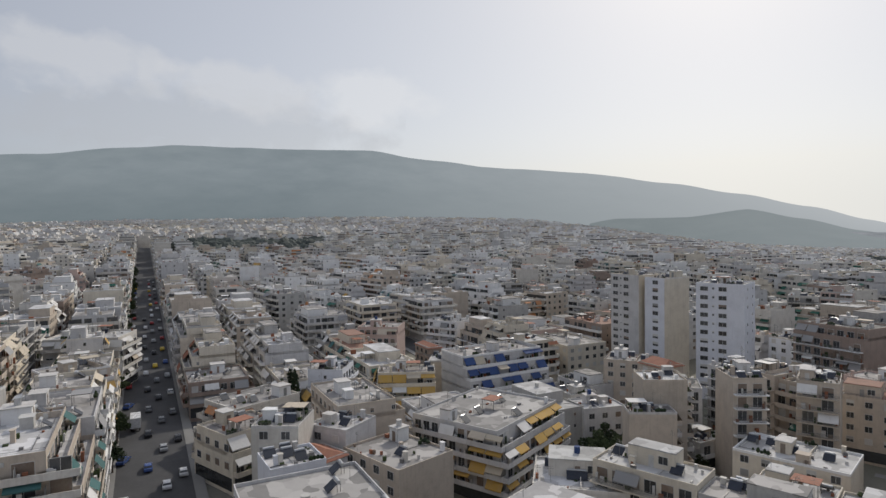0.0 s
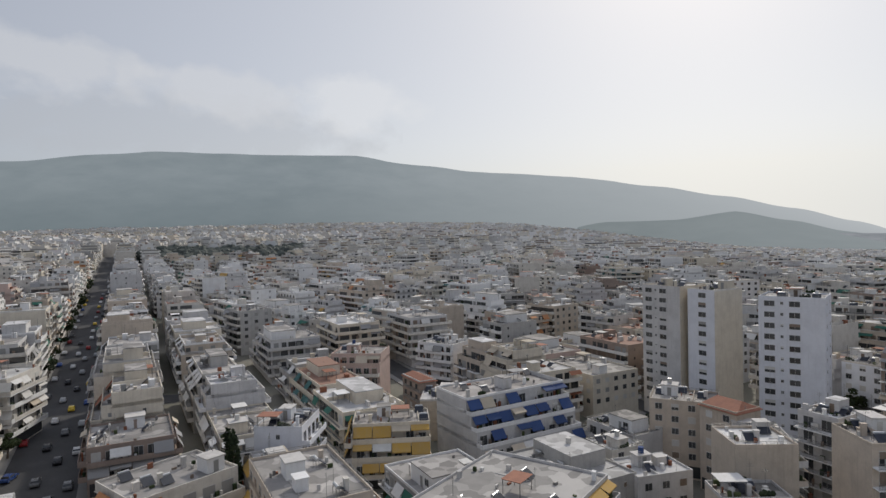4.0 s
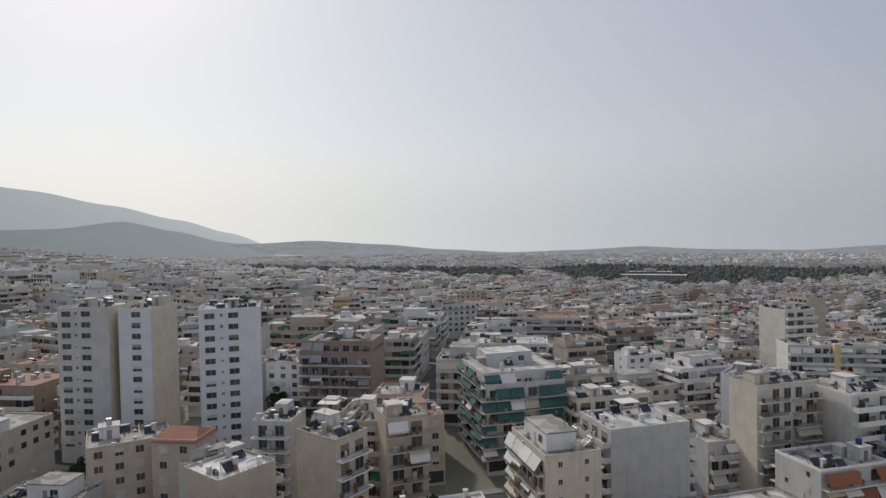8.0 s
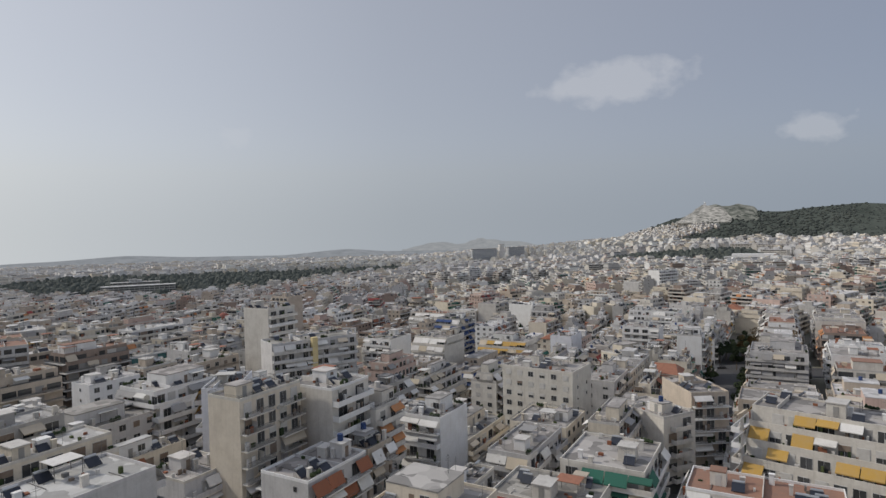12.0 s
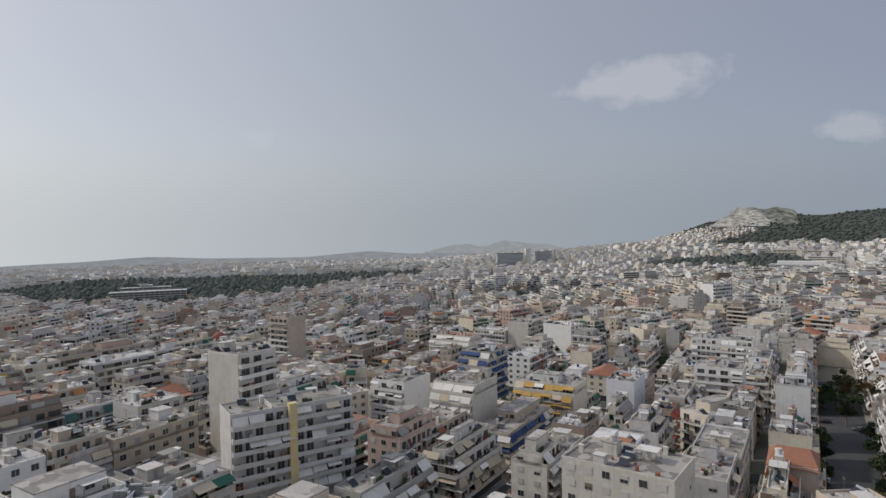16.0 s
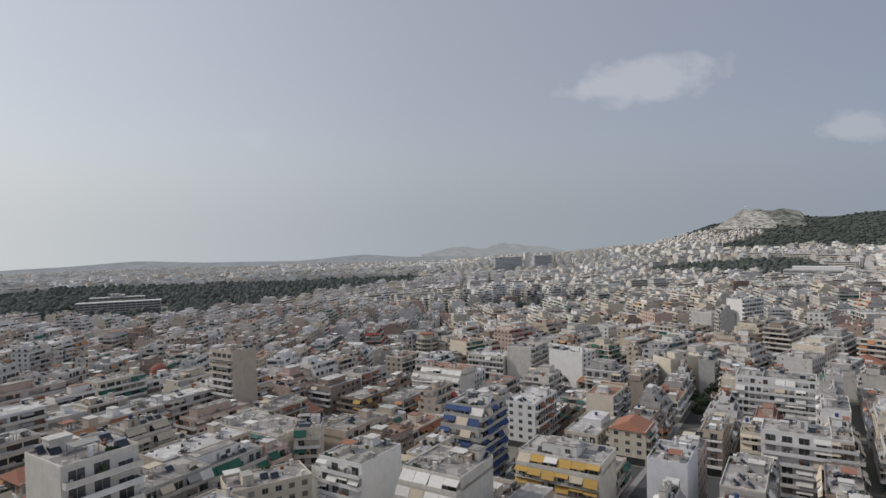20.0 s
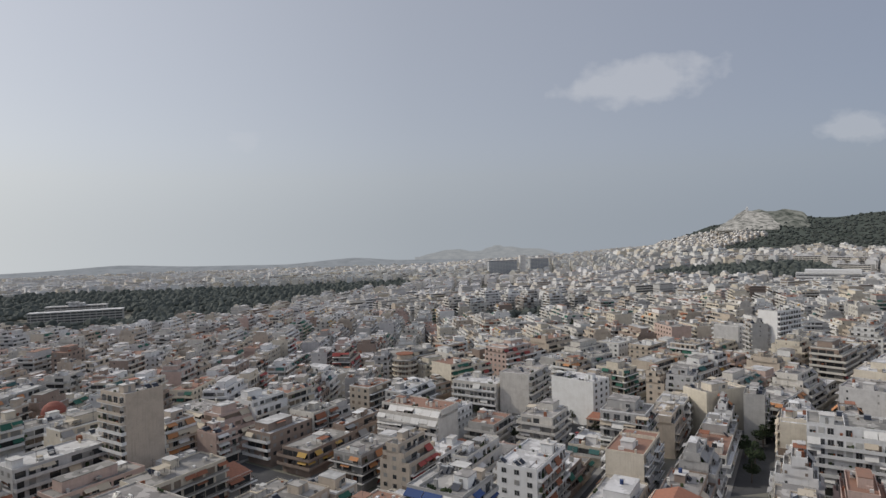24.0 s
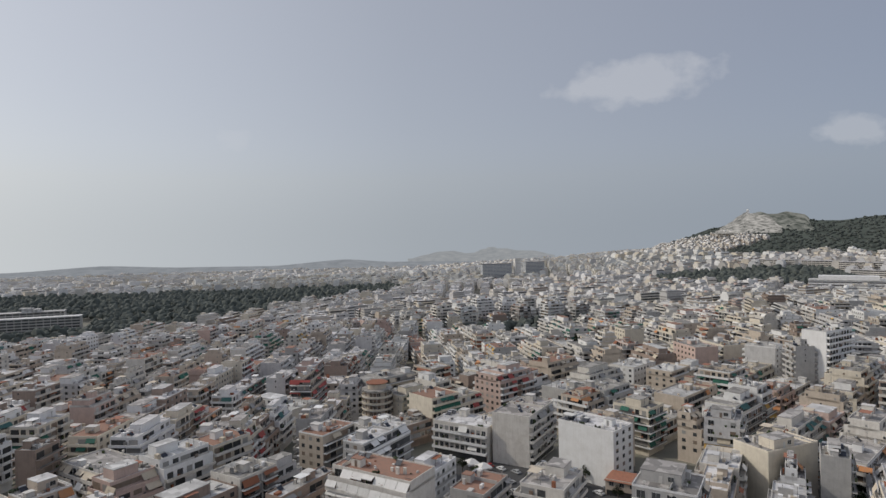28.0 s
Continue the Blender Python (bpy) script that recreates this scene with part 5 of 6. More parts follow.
    (481.8, 76.7, -125, 34.0, 17.4, 4, 1, dict(wall='offwhite', aw='beige', aw_p=0.6, h=2.64)),
    (517.0, -51.1, -125, 25.0, 15.0, 4, 0, dict(wall='offwhite', aw='white', aw_p=0.25, roof='white', h=3.47)),
    (511.0, -73.3, -35, 26.5, 15.7, 6, 0, dict(wall='offwhite', aw='grey', aw_p=0.3, roof='screed', h=3.27)),
    (476.1, -76.0, -125, 14.8, 11.0, 2, 0, dict(wall='white', aw='white', aw_p=0.1, rail='solid', roof='white', h=2.16)),
    (489.2, -146.1, -125, 12.2, 16.4, 6, 1, dict(wall='pale', aw='yellow', aw_p=0.15, right='balcony', h=2.73)),
    (454.7, -143.9, -72, 22.2, 13.0, 6, 0, dict(wall='cream', front='blind', right='balcony', aw='', h=3.0)),
    (440.1, -153.0, -125, 7.5, 12.0, 6, 0, dict(wall='grey', front='blind', right='balcony', aw='', h=3.12)),
    (130.7, -27.6, -125, 15.0, 16.1, 6, 0, dict(wall='offwhite', right='balcony', aw='green', aw_p=0.65, rail='solid')),
    (158.6, 3.5, -125, 9.6, 12.7, 7, 0, dict(wall='white', aw='white', aw_p=0.9)),
    (150.3, 18.5, -35, 8.3, 10.0, 8, 0, dict(wall='offwhite', aw='orange', aw_p=0.6)),
    (170.5, -26.1, -125, 14.5, 15.5, 5, 0, dict(wall='cream', front='punched', right='punched', aw='white')),
    (162.7, -50.8, -159, 15.3, 10.2, 6, 0, dict(wall='offwhite', front='blind', right='balcony_one', aw='')),
    (171.9, -65.8, 179, 16.6, 9.7, 7, 0, dict(wall='beige', front='blind', right='balcony', aw='white', aw_p=0.2, rail='bars')),
    (114.7, -47.3, -125, 23.2, 12.4, 5, 1, dict(wall='offwhite', left='balcony', aw='white', aw_p=0.5, rail='solid', roof='terra')),
    (120.5, -12.3, -125, 17.4, 16.7, 5, 2, dict(wall='offwhite', aw='red', aw_p=0.9)),
    (59.9, 91.3, 3, 7.4, 10.0, 8, 0, dict(wall='beige', aw='', rail='bars', shutter='b', h=3.08)),
    (77.6, 92.3, -29, 8.3, 10.0, 8, 0, dict(wall='beige', aw='white', aw_p=0.3, h=2.93)),
    (467.7, -100.5, -124, 14.4, 9.0, 2, 0, dict(wall='beige', front='punched', aw='', roof='tile', h=2.6, ground=2.6)),
    (165.5, 51.5, -90, 7.5, 16.0, 8, 0, dict(wall='blue', front='blind', left='balcony', right='balcony', aw='yellow', aw_p=0.5, rail='solid', stair=False, h=3.05)),
    (250.8, 58.1, -37, 13.0, 13.0, 12, 0, dict(wall='offwhite', aw='', rail='solid', slab='white', h=3.03)),
    (78.9, 157.0, -33, 15.0, 14.0, 13, 0, dict(wall='blue', shutter='w', front='column_two', right='small', left='small', aw='', h=2.9)),
    (63.5, 171.7, -52, 8.6, 13.6, 14, 0, dict(wall='cream', face='blue', shutter='w', front='column', right='blind', left='blind', aw='', h=2.76)),
    (55.2, 181.5, -54, 13.8, 14.0, 14, 0, dict(wall='cream', face='pale', shutter='w', front='column_two', right='blind', left='punched', aw='', h=2.78)),
]

for x, y, rot, w, d, n, s, kw in HOUSES:
    HEROES.append((x, y, rot, w, d))
HEROES += [(562, -12, 0, 15, 15), (461, 131, -30, 18, 12), (988, 398, -72, 103, 16), (1030, 420, -72, 70, 14), (1575, -240, -85, 66, 18), (1600, -330, -85, 44, 18), (1580, -288, -85, 13, 13), (1090, -684, -127, 112, 40)]


TONE = {"white": "white", "offwhite": "off-white", "cream": "cream", "beige": "tan", "grey": "grey", "pale": "pale grey", "blue": "bluish white", "pink": "dull pink", "purple": "purple", "yellow": "yellow", "brown": "brown"}


def stand_houses():
    rng = random.Random(5)
    for x, y, rot, w, d, n, s, kw in HOUSES:
        H = design(rng, w, d, n, setback=s, lod=0, **kw)
        a = kw.get("aw", "")
        label = f"{n}-storey {TONE[kw['wall']]} rendered apartment block " + (f"with balconies and {a} awnings" if a else "with shuttered windows")
        raise_house(H, x, y, rot, label, whole=near(x, y) < 200)


stand_houses()


def far_material_slots():
    mats = list(PL.values()) + [M_PANEL, M_TANK, M_RAIL, M_SLAB, M_ROOF, M_ROOFW, M_ROOFR, M_TERR, M_LEAF, M_LEAFD, M_PINE, M_FRAME, M_GLASS, M_SHW, M_SHB, M_SHG] + list(AW.values())
    return mats, {m.name: i for i, m in enumerate(mats)}


DONE = {}


def town():
    rng = random.Random(11)
    mats, slot = far_material_slots()
    districts = {}
    rows = sorted(((near(x, y), x, y, rot, w, d, ends) for x, y, rot, w, d, _, ends in plots()), key=lambda r: r[:3])
    count = [0, 0, 0, 0]
    for dist, x, y, rot, w, d, ends in rows:
        if not clear(x, y, min(w, d) * 0.42):
            # a smaller house fits in what is left of the plot
            w, d = w * 0.55, d * 0.6
            if not clear(x, y, min(w, d) * 0.42):
                continue
        n = rng.choice([3, 4, 5, 5, 6, 6, 7] if dist > 300 else [3, 4, 5, 5, 6, 6])
        v = 0.836 * x + 0.549 * y
        if -75 < v < -28 and y > 0:
            n = rng.choice([5, 6, 6, 7])
        if inside(x, y, LOW) or inside(x, y, LOW2) or inside(x, y, LOW3) or (15 < x < 115 and 55 < y < 152) or (-20 < x < 40 and 95 < y < 135):
            n = rng.choice([2, 2, 3, 3]) if x < 300 else rng.choice([2, 3])
        wall, aw = rng.choice(WALLS), rng.choice(AWS)
        if x < 150 and dist < 230 and wall in ("white", "offwhite"):
            wall = rng.choice(["beige", "cream", "pale", "grey", "beige", "offwhite"])
        if x > 250 and dist < 450 and rng.random() < 0.3:
            wall, aw = rng.choice(["cream", "beige", "pink", "beige", "brown"]), rng.choice(["beige", "rust", "red", "orange", "green"])
        # paler far walls stand in for haze and brighten the backlit quarters
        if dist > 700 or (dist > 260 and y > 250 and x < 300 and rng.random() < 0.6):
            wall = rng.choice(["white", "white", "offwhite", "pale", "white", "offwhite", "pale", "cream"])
        kw = dict(wall=wall, setback=rng.choice([0, 0, 1, 1, 2]) if n > 3 else 0, aw=aw, aw_p=rng.choice([0.15, 0.4, 0.65]),
                  roof="tile" if n < 5 and w < 15 and rng.random() < 0.06 else rng.choice(["screed", "white", "screed", "white", "white", "screed", "screed", "white", "screed", "terra"] + (["terra"] if x > 250 else [])),
                  front=rng.choice(["balcony", "balcony", "balcony_split"]), back=rng.choice(["balcony", "balcony", "balcony_split", "punched"]),
                  left=rng.choice(["balcony", "balcony", "punched"]) if ends[1] else rng.choice(["blind", "small"]), right=rng.choice(["balcony", "balcony", "punched"]) if ends[0] else rng.choice(["blind", "small"]))
        if x < 250 and dist < 130 and kw["roof"] == "terra":
            kw["roof"] = "screed"
        if dist > 1500:
            if rng.random() < 0.42:
                continue
            w, d = w * 1.2, d * 1.2
        if dist < WHOLE:
            raise_house(design(rng, w, d, n, lod=0, **kw), x, y, rot, f"{n}-storey {TONE[wall]} rendered apartment block with balconies and {aw} awnings", whole=True)
            count[0] += 1
        elif count[1] < JOINED:
            raise_house(design(rng, w, d, n, lod=1, **kw), x, y, rot, f"{n}-storey {TONE[wall]} rendered apartment block with balconies", whole=False)
            count[1] += 1
        else:
            if dist > 700 and kw["roof"] == "terra":
                kw["roof"] = "screed"
            if dist < 640:
                H = design(rng, w, d, n, lod=1 if dist < RICH else 2, fine=dist < 380, **kw)
                count[2] += 1
            else:
                H = House()
                z1 = 3.2 * (n - 1)
                if dist < 850:
                    # balcony slabs on the long sides, and boxes on the roof
                    g = Geo()
                    for k in range(1, n):
                        if rng.random() < 0.75:
                            g.box(-w / 2 + 0.4, w / 2 - 0.4, -d / 2 - 1.3, -d / 2 - 0.02, 3.2 * k - 0.1, 3.2 * k + 0.75)
                        if rng.random() < 0.75:
                            g.box(-w / 2 + 0.4, w / 2 - 0.4, d / 2 + 0.02, d / 2 + 1.3, 3.2 * k - 0.1, 3.2 * k + 0.75)
                    for _ in range(3):
                        a, b, q = rng.uniform(-w / 2 + 1, w / 2 - 1), rng.uniform(-d / 2 + 1, d / 2 - 1), rng.uniform(0.4, 1.3)
                        g.box(a - q, a + q, b - 0.7, b + 0.7, z1 + 0.05, z1 + rng.uniform(3.2, 4.4), 0, False)
                    H.put("balcony", g, rng.choice([M_SLAB, PL["white"], PL["offwhite"], PL[wall]]))
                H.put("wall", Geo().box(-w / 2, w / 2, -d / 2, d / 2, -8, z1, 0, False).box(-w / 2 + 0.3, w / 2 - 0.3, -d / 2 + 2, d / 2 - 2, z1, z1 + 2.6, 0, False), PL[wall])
                if dist < 1700:
                    g = Geo()
                    for k in range(1, n, 1 if dist < 900 else 2):
                        if rng.random() < 0.8:
                            a, b, c, q = -w / 2 + 0.5, w / 2 - 0.5, d / 2 + 0.05, 3.2 * k + 0.9
                            g.poly([(a, -c, q), (b, -c, q), (b, -c, q + 1.4), (a, -c, q + 1.4)])
                            g.poly([(b, c, q), (a, c, q), (a, c, q + 1.4), (b, c, q + 1.4)])
                            if dist < 1100 and (ends[0] or ends[1]):
                                a, c = d / 2 - 0.5, (1 if ends[0] else -1) * (w / 2 + 0.05)
                                g.poly([(c, -a, q), (c, a, q), (c, a, q + 1.4), (c, -a, q + 1.4)])
                    H.put("window", g, rng.choice([M_SHG, M_SHB, M_GLASS, M_SLAB, M_SHG]))
                sx, sy = rng.uniform(-w / 4, w / 4), rng.uniform(-d / 4, d / 4)
                H.put("top", Geo().box(sx - 2.0, sx + 2.0, sy - 1.6, sy + 1.6, z1 + 2.6, z1 + 4.6, 0, False), PL[rng.choice(WALLS)])
                H.put("roof", Geo().poly([(-w / 2 + 0.3, -d / 2 + 2, z1 + 2.64), (w / 2 - 0.3, -d / 2 + 2, z1 + 2.64), (w / 2 - 0.3, d / 2 - 2, z1 + 2.64), (-w / 2 + 0.3, d / 2 - 2, z1 + 2.64)]), rng.choice([M_ROOF, M_ROOFW, M_ROOFW]))
                c = 0.04
                H.put("roof", Geo().poly([(-w / 2, -d / 2, z1 + c), (w / 2, -d / 2, z1 + c), (w / 2, d / 2, z1 + c), (-w / 2, d / 2, z1 + c)]), {"tile": M_ROOFR, "white": M_ROOFW, "screed": M_ROOF, "terra": M_TERR}[kw["roof"]])
                count[3] += 1
            key = (int(x // 500), int(y // 500))
            G = districts.setdefault(key, Geo())
            a, z = radians(rot), land(x, y)
            ca, sa = math.cos(a), math.sin(a)
            for pn, geo, material, lab, m, child in H.items:
                if isinstance(geo, tuple):
                    b = radians(m[3])
                    cb, sb = math.cos(b), math.sin(b)
                    flat = Geo().add(WIN[geo[:3] + ("lite",)], lambda p: (m[0] + cb * p[0] - sb * p[1], m[1] + sb * p[0] + cb * p[1], m[2] + p[2]), [0, 1, 2])
                    geo, material = flat, [M_SHW, M_GLASS, SLOTS[SHUT[geo[3]]]]
                mm = material if isinstance(material, list) else [material]
                G.add(geo, lambda p: (x + ca * p[0] - sa * p[1], y + sa * p[0] + ca * p[1], z + p[2]), [slot.get(q.name, slot[M_SLAB.name]) for q in mm])
    for key in sorted(districts):
        tagged(part("city_blocks", districts[key], mats, None), "dense pale apartment blocks of the far town", "city blocks", kind="stuff")
    DONE["houses"] = count


WHOLE, JOINED, RICH = 0, 30, 135
town()


def hill_spot(rng, b_lo, b_hi):
    """A random place on the near side of the pine hill: bearing, angle of elevation, x, y, z."""
    b, r = rng.uniform(b_lo, b_hi), rng.uniform(1510, 2168)
    (b0, e0), (b1, e1) = next(p for p in zip(PINE_CREST, PINE_CREST[1:]) if p[0][0] <= b <= p[1][0])
    top = 52 + 2170 * math.tan(radians(e0 + (e1 - e0) * (b - b0) / (b1 - b0)))
    z = -40 + (top + 40) * ((r - 1500) / 670) ** 1.2
    d = BD(b)
    return b, math.degrees(math.atan2(z - 52, r)), 271 + d.x * r, -23 + d.y * r, z


def built_up(b, e):
    """The part of the hill's flank that the houses have reached."""
    return e < min(-1.55 + (b - 111.5) * 0.19, 0.05 - (b - 120) * 0.14) and e > -1.5 + (b - 119.8) * 0.29


def flank_houses():
    """White houses that climb the near flank of the pine hill."""
    rng = random.Random(17)
    g = Geo()
    for _ in range(2600):
        b, e, x, y, z = hill_spot(rng, 111.2, 123.0)
        if not built_up(b, e):
            continue
        w, q, h = rng.uniform(3.0, 6.5), rng.uniform(2.5, 5), rng.uniform(4, 10)
        m = rng.choice((1, 2, 2, 3, 5, 5, 6))
        g.box(x - w, x + w, y - q, y + q, z - 12, z + h, m, False).box(x - w + 1, x + w - 1, y - q + 1.5, y + q - 1.5, z + h, z + h + 2.4, rng.choice((0, 1, 5)), False)
        for k in range(0, int(h / 3.0)):
            a = z + 3.0 * k + 0.5
            g.poly([(x - w - 0.05, y + q, a), (x - w - 0.05, y - q, a), (x - w - 0.05, y - q, a + 1.7), (x - w - 0.05, y + q, a + 1.7)], 4)
            g.poly([(x + w, y + q + 0.05, a), (x - w, y + q + 0.05, a), (x - w, y + q + 0.05, a + 1.7), (x + w, y + q + 0.05, a + 1.7)], 4)
    tagged(part("city_blocks", g, [PL["white"], PL["offwhite"], PL["pale"], PL["cream"], M_SHB, PL["grey"], PL["beige"]], None), "white houses climbing the flank of the pine hill", "city blocks", kind="stuff")


def hill_pines():
    """Pine crowns over the hill, thin among its houses."""
    rng = random.Random(23)
    g = Geo()
    for _ in range(3600):
        b, e, x, y, z = hill_spot(rng, 112.0, 137.0)
        if built_up(b, e) and rng.random() < 0.75 or e < -2.3:
            continue
        r = rng.uniform(3.5, 6.5)
        clump(g, rng, x, y, z - 2.5, r, r * rng.uniform(0.8, 1.5))
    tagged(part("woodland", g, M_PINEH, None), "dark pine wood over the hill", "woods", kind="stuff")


# hill pines in a flat grey-green, haze mixed into the leaf colour
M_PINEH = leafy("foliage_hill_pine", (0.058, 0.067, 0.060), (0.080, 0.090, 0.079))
hill_pines()

flank_houses()


# ---- single buildings in the distance ----
def chapel(bearing, r, z):
    d = BD(bearing)
    e = empty("chapel", 271 + d.x * r, -23 + d.y * r, z, -30, "small white domed chapel on the rocky hilltop", "chapel")
    part("nave", Geo().box(-7, 7, -4, 4, -6, 5), PL["white"], e)
    part("dome", Geo().tube((0, 0, 5.02), (0, 0, 7.5), 2.6, 2.4, 12).tube((0, 0, 7.5), (0, 0, 9.2), 2.4, 0.6, 12), PL["white"], e)
    part("bell_tower", Geo().box(7.02, 9.6, -1.3, 1.3, -6, 9.5), PL["offwhite"], e)


chapel(121.45, 2158, 52 + 2158 * math.tan(radians(1.82)))


M_BLUEPANE = glossy("blue_curtain_wall", (0.27, 0.32, 0.37), 0.3, 0.0, 0.3)


def window_rows(e, w, d, n, h, z0, sides="front", pane=None):
    """Bands of dark glazing, one part a storey."""
    for k in range(n):
        z = z0 + k * h
        g = Geo().box(-w / 2 + 0.6, w / 2 - 0.6, -d / 2 - 0.12, -d / 2 - 0.004, z + 0.9, z + 2.5)
        if sides == "all":
            g.box(-w / 2 - 0.12, -w / 2 - 0.004, -d / 2 + 0.6, d / 2 - 0.6, z + 0.9, z + 2.5)
        part("window_band", g, pane or M_GLASS, e)


def slab_block(x, y, rot, w, d, n, h, wall, label, name="office_building", white_edge=True, pane=None):
    z = land(x, y)
    e = empty(name, x, y, z, rot, label, "building")
    top = n * h
    part("wall", Geo().box(-w / 2, w / 2, -d / 2, d / 2, -6, top, 0, False), wall, e)
    part("roof", Geo().box(-w / 2 - 0.6, w / 2 + 0.6, -d / 2 - 0.6, d / 2 + 0.6, top + 0.004, top + 0.9), M_ROOFW if white_edge else M_ROOF, e)
    window_rows(e, w, d, n, h, 0.4, "all", pane)
    for k in range(int(w / 7)):
        u = -w / 2 + 3.5 + 7 * k
        part("pier", Geo().box(u - 0.25, u + 0.25, -d / 2 - 0.45, -d / 2 - 0.13, 0, top), M_SLAB, e)
    return e


e = slab_block(988, 398, -72, 103, 16, 5, 3.3, PL["grey"], "long low grey office block with a white roof edge among pines")
e = slab_block(1030, 420, -72, 70, 14, 6, 3.3, PL["grey"], "grey office wing with a white roof edge among pines")
part("stair_tower", Geo().box(-9, 9, -6, 6, 20.75, 24.0).box(-12, 2, -4, 5, 24.0, 25.4), M_ROOFW, e)
slab_block(1575, -240, -85, 66, 18, 14, 3.1, PL["pale"], "tall blue-grey slab of offices in the haze", white_edge=False, pane=M_BLUEPANE)
slab_block(1600, -330, -85, 44, 18, 13, 3.1, PL["pale"], "tall blue-grey slab of offices in the haze", white_edge=False, pane=M_BLUEPANE)
tower = slab_block(1580, -288, -85, 13, 13, 16, 3.2, PL["white"], "white concrete core tower between two office slabs", pane=PL["offwhite"])
hall = slab_block(1090, -684, -127, 112, 40, 3, 4.2, PL["white"], "long low white hall with a flat roof")
part("upper_storey", Geo().box(-44, 30, -8, 14, 13.52, 19.0), PL["white"], hall, "windowless white upper storey")
for x, y, w, n in ((1380, -760, 70, 6), (1300, -790, 60, 6), (1225, -810, 70, 6), (1150, -760, 50, 5)):
    slab_block(x, y, -150, w, 14, n, 3.2, PL["offwhite"], "long pale barrack-like block at the foot of the hill", "building")


def tall_cluster():
    rng = random.Random(8)
    for x, y, n in ((868, -66, 10), (880, -92, 9), (900, -112, 11), (905, -140, 10), (884, -150, 8), (880, -180, 9), (872, -206, 8), (900, -226, 7), (930, -165, 9), (935, -120, 10)):
        wall = rng.choice(["beige", "offwhite", "white", "grey", "brown"])
        H = design(rng, rng.uniform(13, 18), 14, n, lod=2, wall=wall, left="balcony", right="balcony", back="balcony", setback=1)
        raise_house(H, x, y, rng.choice([-70, 20, -70, -85]), f"{n}-storey {TONE[wall]} apartment tower rising above the lower houses", whole=False)


tall_cluster()


# ---- house with a round corner ----
def round_house(x, y, rot, r, n, label):
    z = land(x, y)
    e = empty("apartment_building", x, y, z, rot, label, "apartment building")
    h, k = 3.0, 20

    def disc(q, z0, z1, inner=0.0):
        g = Geo()
        ang = [math.pi * 2 * i / k for i in range(k)]
        if not inner:
            return g.tube((0, 0, z0), (0, 0, z1), q, q, k)
        for zz in (z0, z1):
            for rr in (q, inner):
                g.v += [(rr * math.cos(a), rr * math.sin(a), zz) for a in ang]
        for i in range(k):
            j = (i + 1) % k
            g.f += [(i, j, 2 * k + j, 2 * k + i), (k + j, k + i, 3 * k + i, 3 * k + j), (2 * k + i, 2 * k + j, 3 * k + j, 3 * k + i), (j, i, k + i, k + j)]
            g.m += [0] * 4
        return g

    part("wall", disc(r - 1.5, -6, n * h), PL["beige"], e)
    for f in range(1, n + 1):
        bal = part("balcony", disc(r, f * h - 0.18, f * h, r - 1.55), M_SLAB, e)
        if f < n:
            part("railing", disc(r, f * h + 0.02, f * h + 0.9, r - 0.1), PL["cream"], bal)
            for i in range(k):
                if i % 4 != 3:
                    part("window", WIN[window_mesh(1.5, 2.1, ("glass", "half", "shut")[(i * 7 + f) % 3]) + ("b",)], None, e, "", pose((r - 1.5) * math.cos(math.pi * (2 * i + 1) / k) * 0.985, (r - 1.5) * math.sin(math.pi * (2 * i + 1) / k) * 0.985, f * h + 0.1, 0, 0, 90 + 180 * (2 * i + 1) / k))
    part("roof", disc(r + 0.1, n * h + 0.02, n * h + 0.5), M_ROOF, e)
    part("penthouse", disc(r - 3.0, n * h + 0.5, n * h + 3.2), PL["beige"], e)
    part("canopy", disc(r - 2.2, n * h + 3.2, n * h + 3.5), AW["rust"], e, "rust-coloured canopy")
    return e


round_house(562, -12, 0, 7.5, 6, "6-storey tan block with a round corner and curved balconies")


# ---- lawn between the towers ----
g = Geo()
lawn = [(84, 146), (98, 143), (106, 150), (104, 160), (92, 158)]
g.poly([(a, b, land(a, b) + 0.06) for a, b in lawn])
g.poly([(a, b, land(a, b) - 0.35) for a, b in reversed(lawn)])
for (a, b), (c, d) in zip(lawn, lawn[1:] + lawn[:1]):
    g.poly([(a, b, land(a, b) - 0.35), (c, d, land(c, d) - 0.35), (c, d, land(c, d) + 0.06), (a, b, land(a, b) + 0.06)])
M_GRASS = rough_surface("grass", (0.075, 0.12, 0.035), stain=(0.12, 0.12, 0.06), stain_amt=0.5, scale=0.5, fine=6.0, streak=False)
tagged(part("ground_lawn", g, M_GRASS, None), "green lawn between the apartment towers", "lawn", kind="structure")


g = Geo()
g.poly([(a, b, land(a, b) + 0.02) for a, b in SQUARE])
tagged(part("pavement_square", g, M_ASPH, None), "worn dark asphalt of the small square", "pavement", kind="structure")


# ---- domed church ----
def church(x, y, rot):
    z = land(x, y)
    e = empty("church", x, y, z, rot, "small cream church with a dull red dome among flats", "church")
    part("nave", Geo().box(-9, 9, -6, 6, -5, 9, 0, False), PL["cream"], e)
    part("roof", Geo().hexa([(-9.4, -6.4, 9.0), (9.4, -6.4, 9.0), (9.4, 6.4, 9.0), (-9.4, 6.4, 9.0), (-9.2, -0.2, 11.6), (9.2, -0.2, 11.6), (9.2, 0.2, 11.6), (-9.2, 0.2, 11.6)]), M_ROOFR, e)
    part("drum", Geo().tube((0, 0, 9.2), (0, 0, 15.2), 4.3, 4.3, 16), PL["cream"], e)
    for k in range(12):
        a = math.pi * k / 6
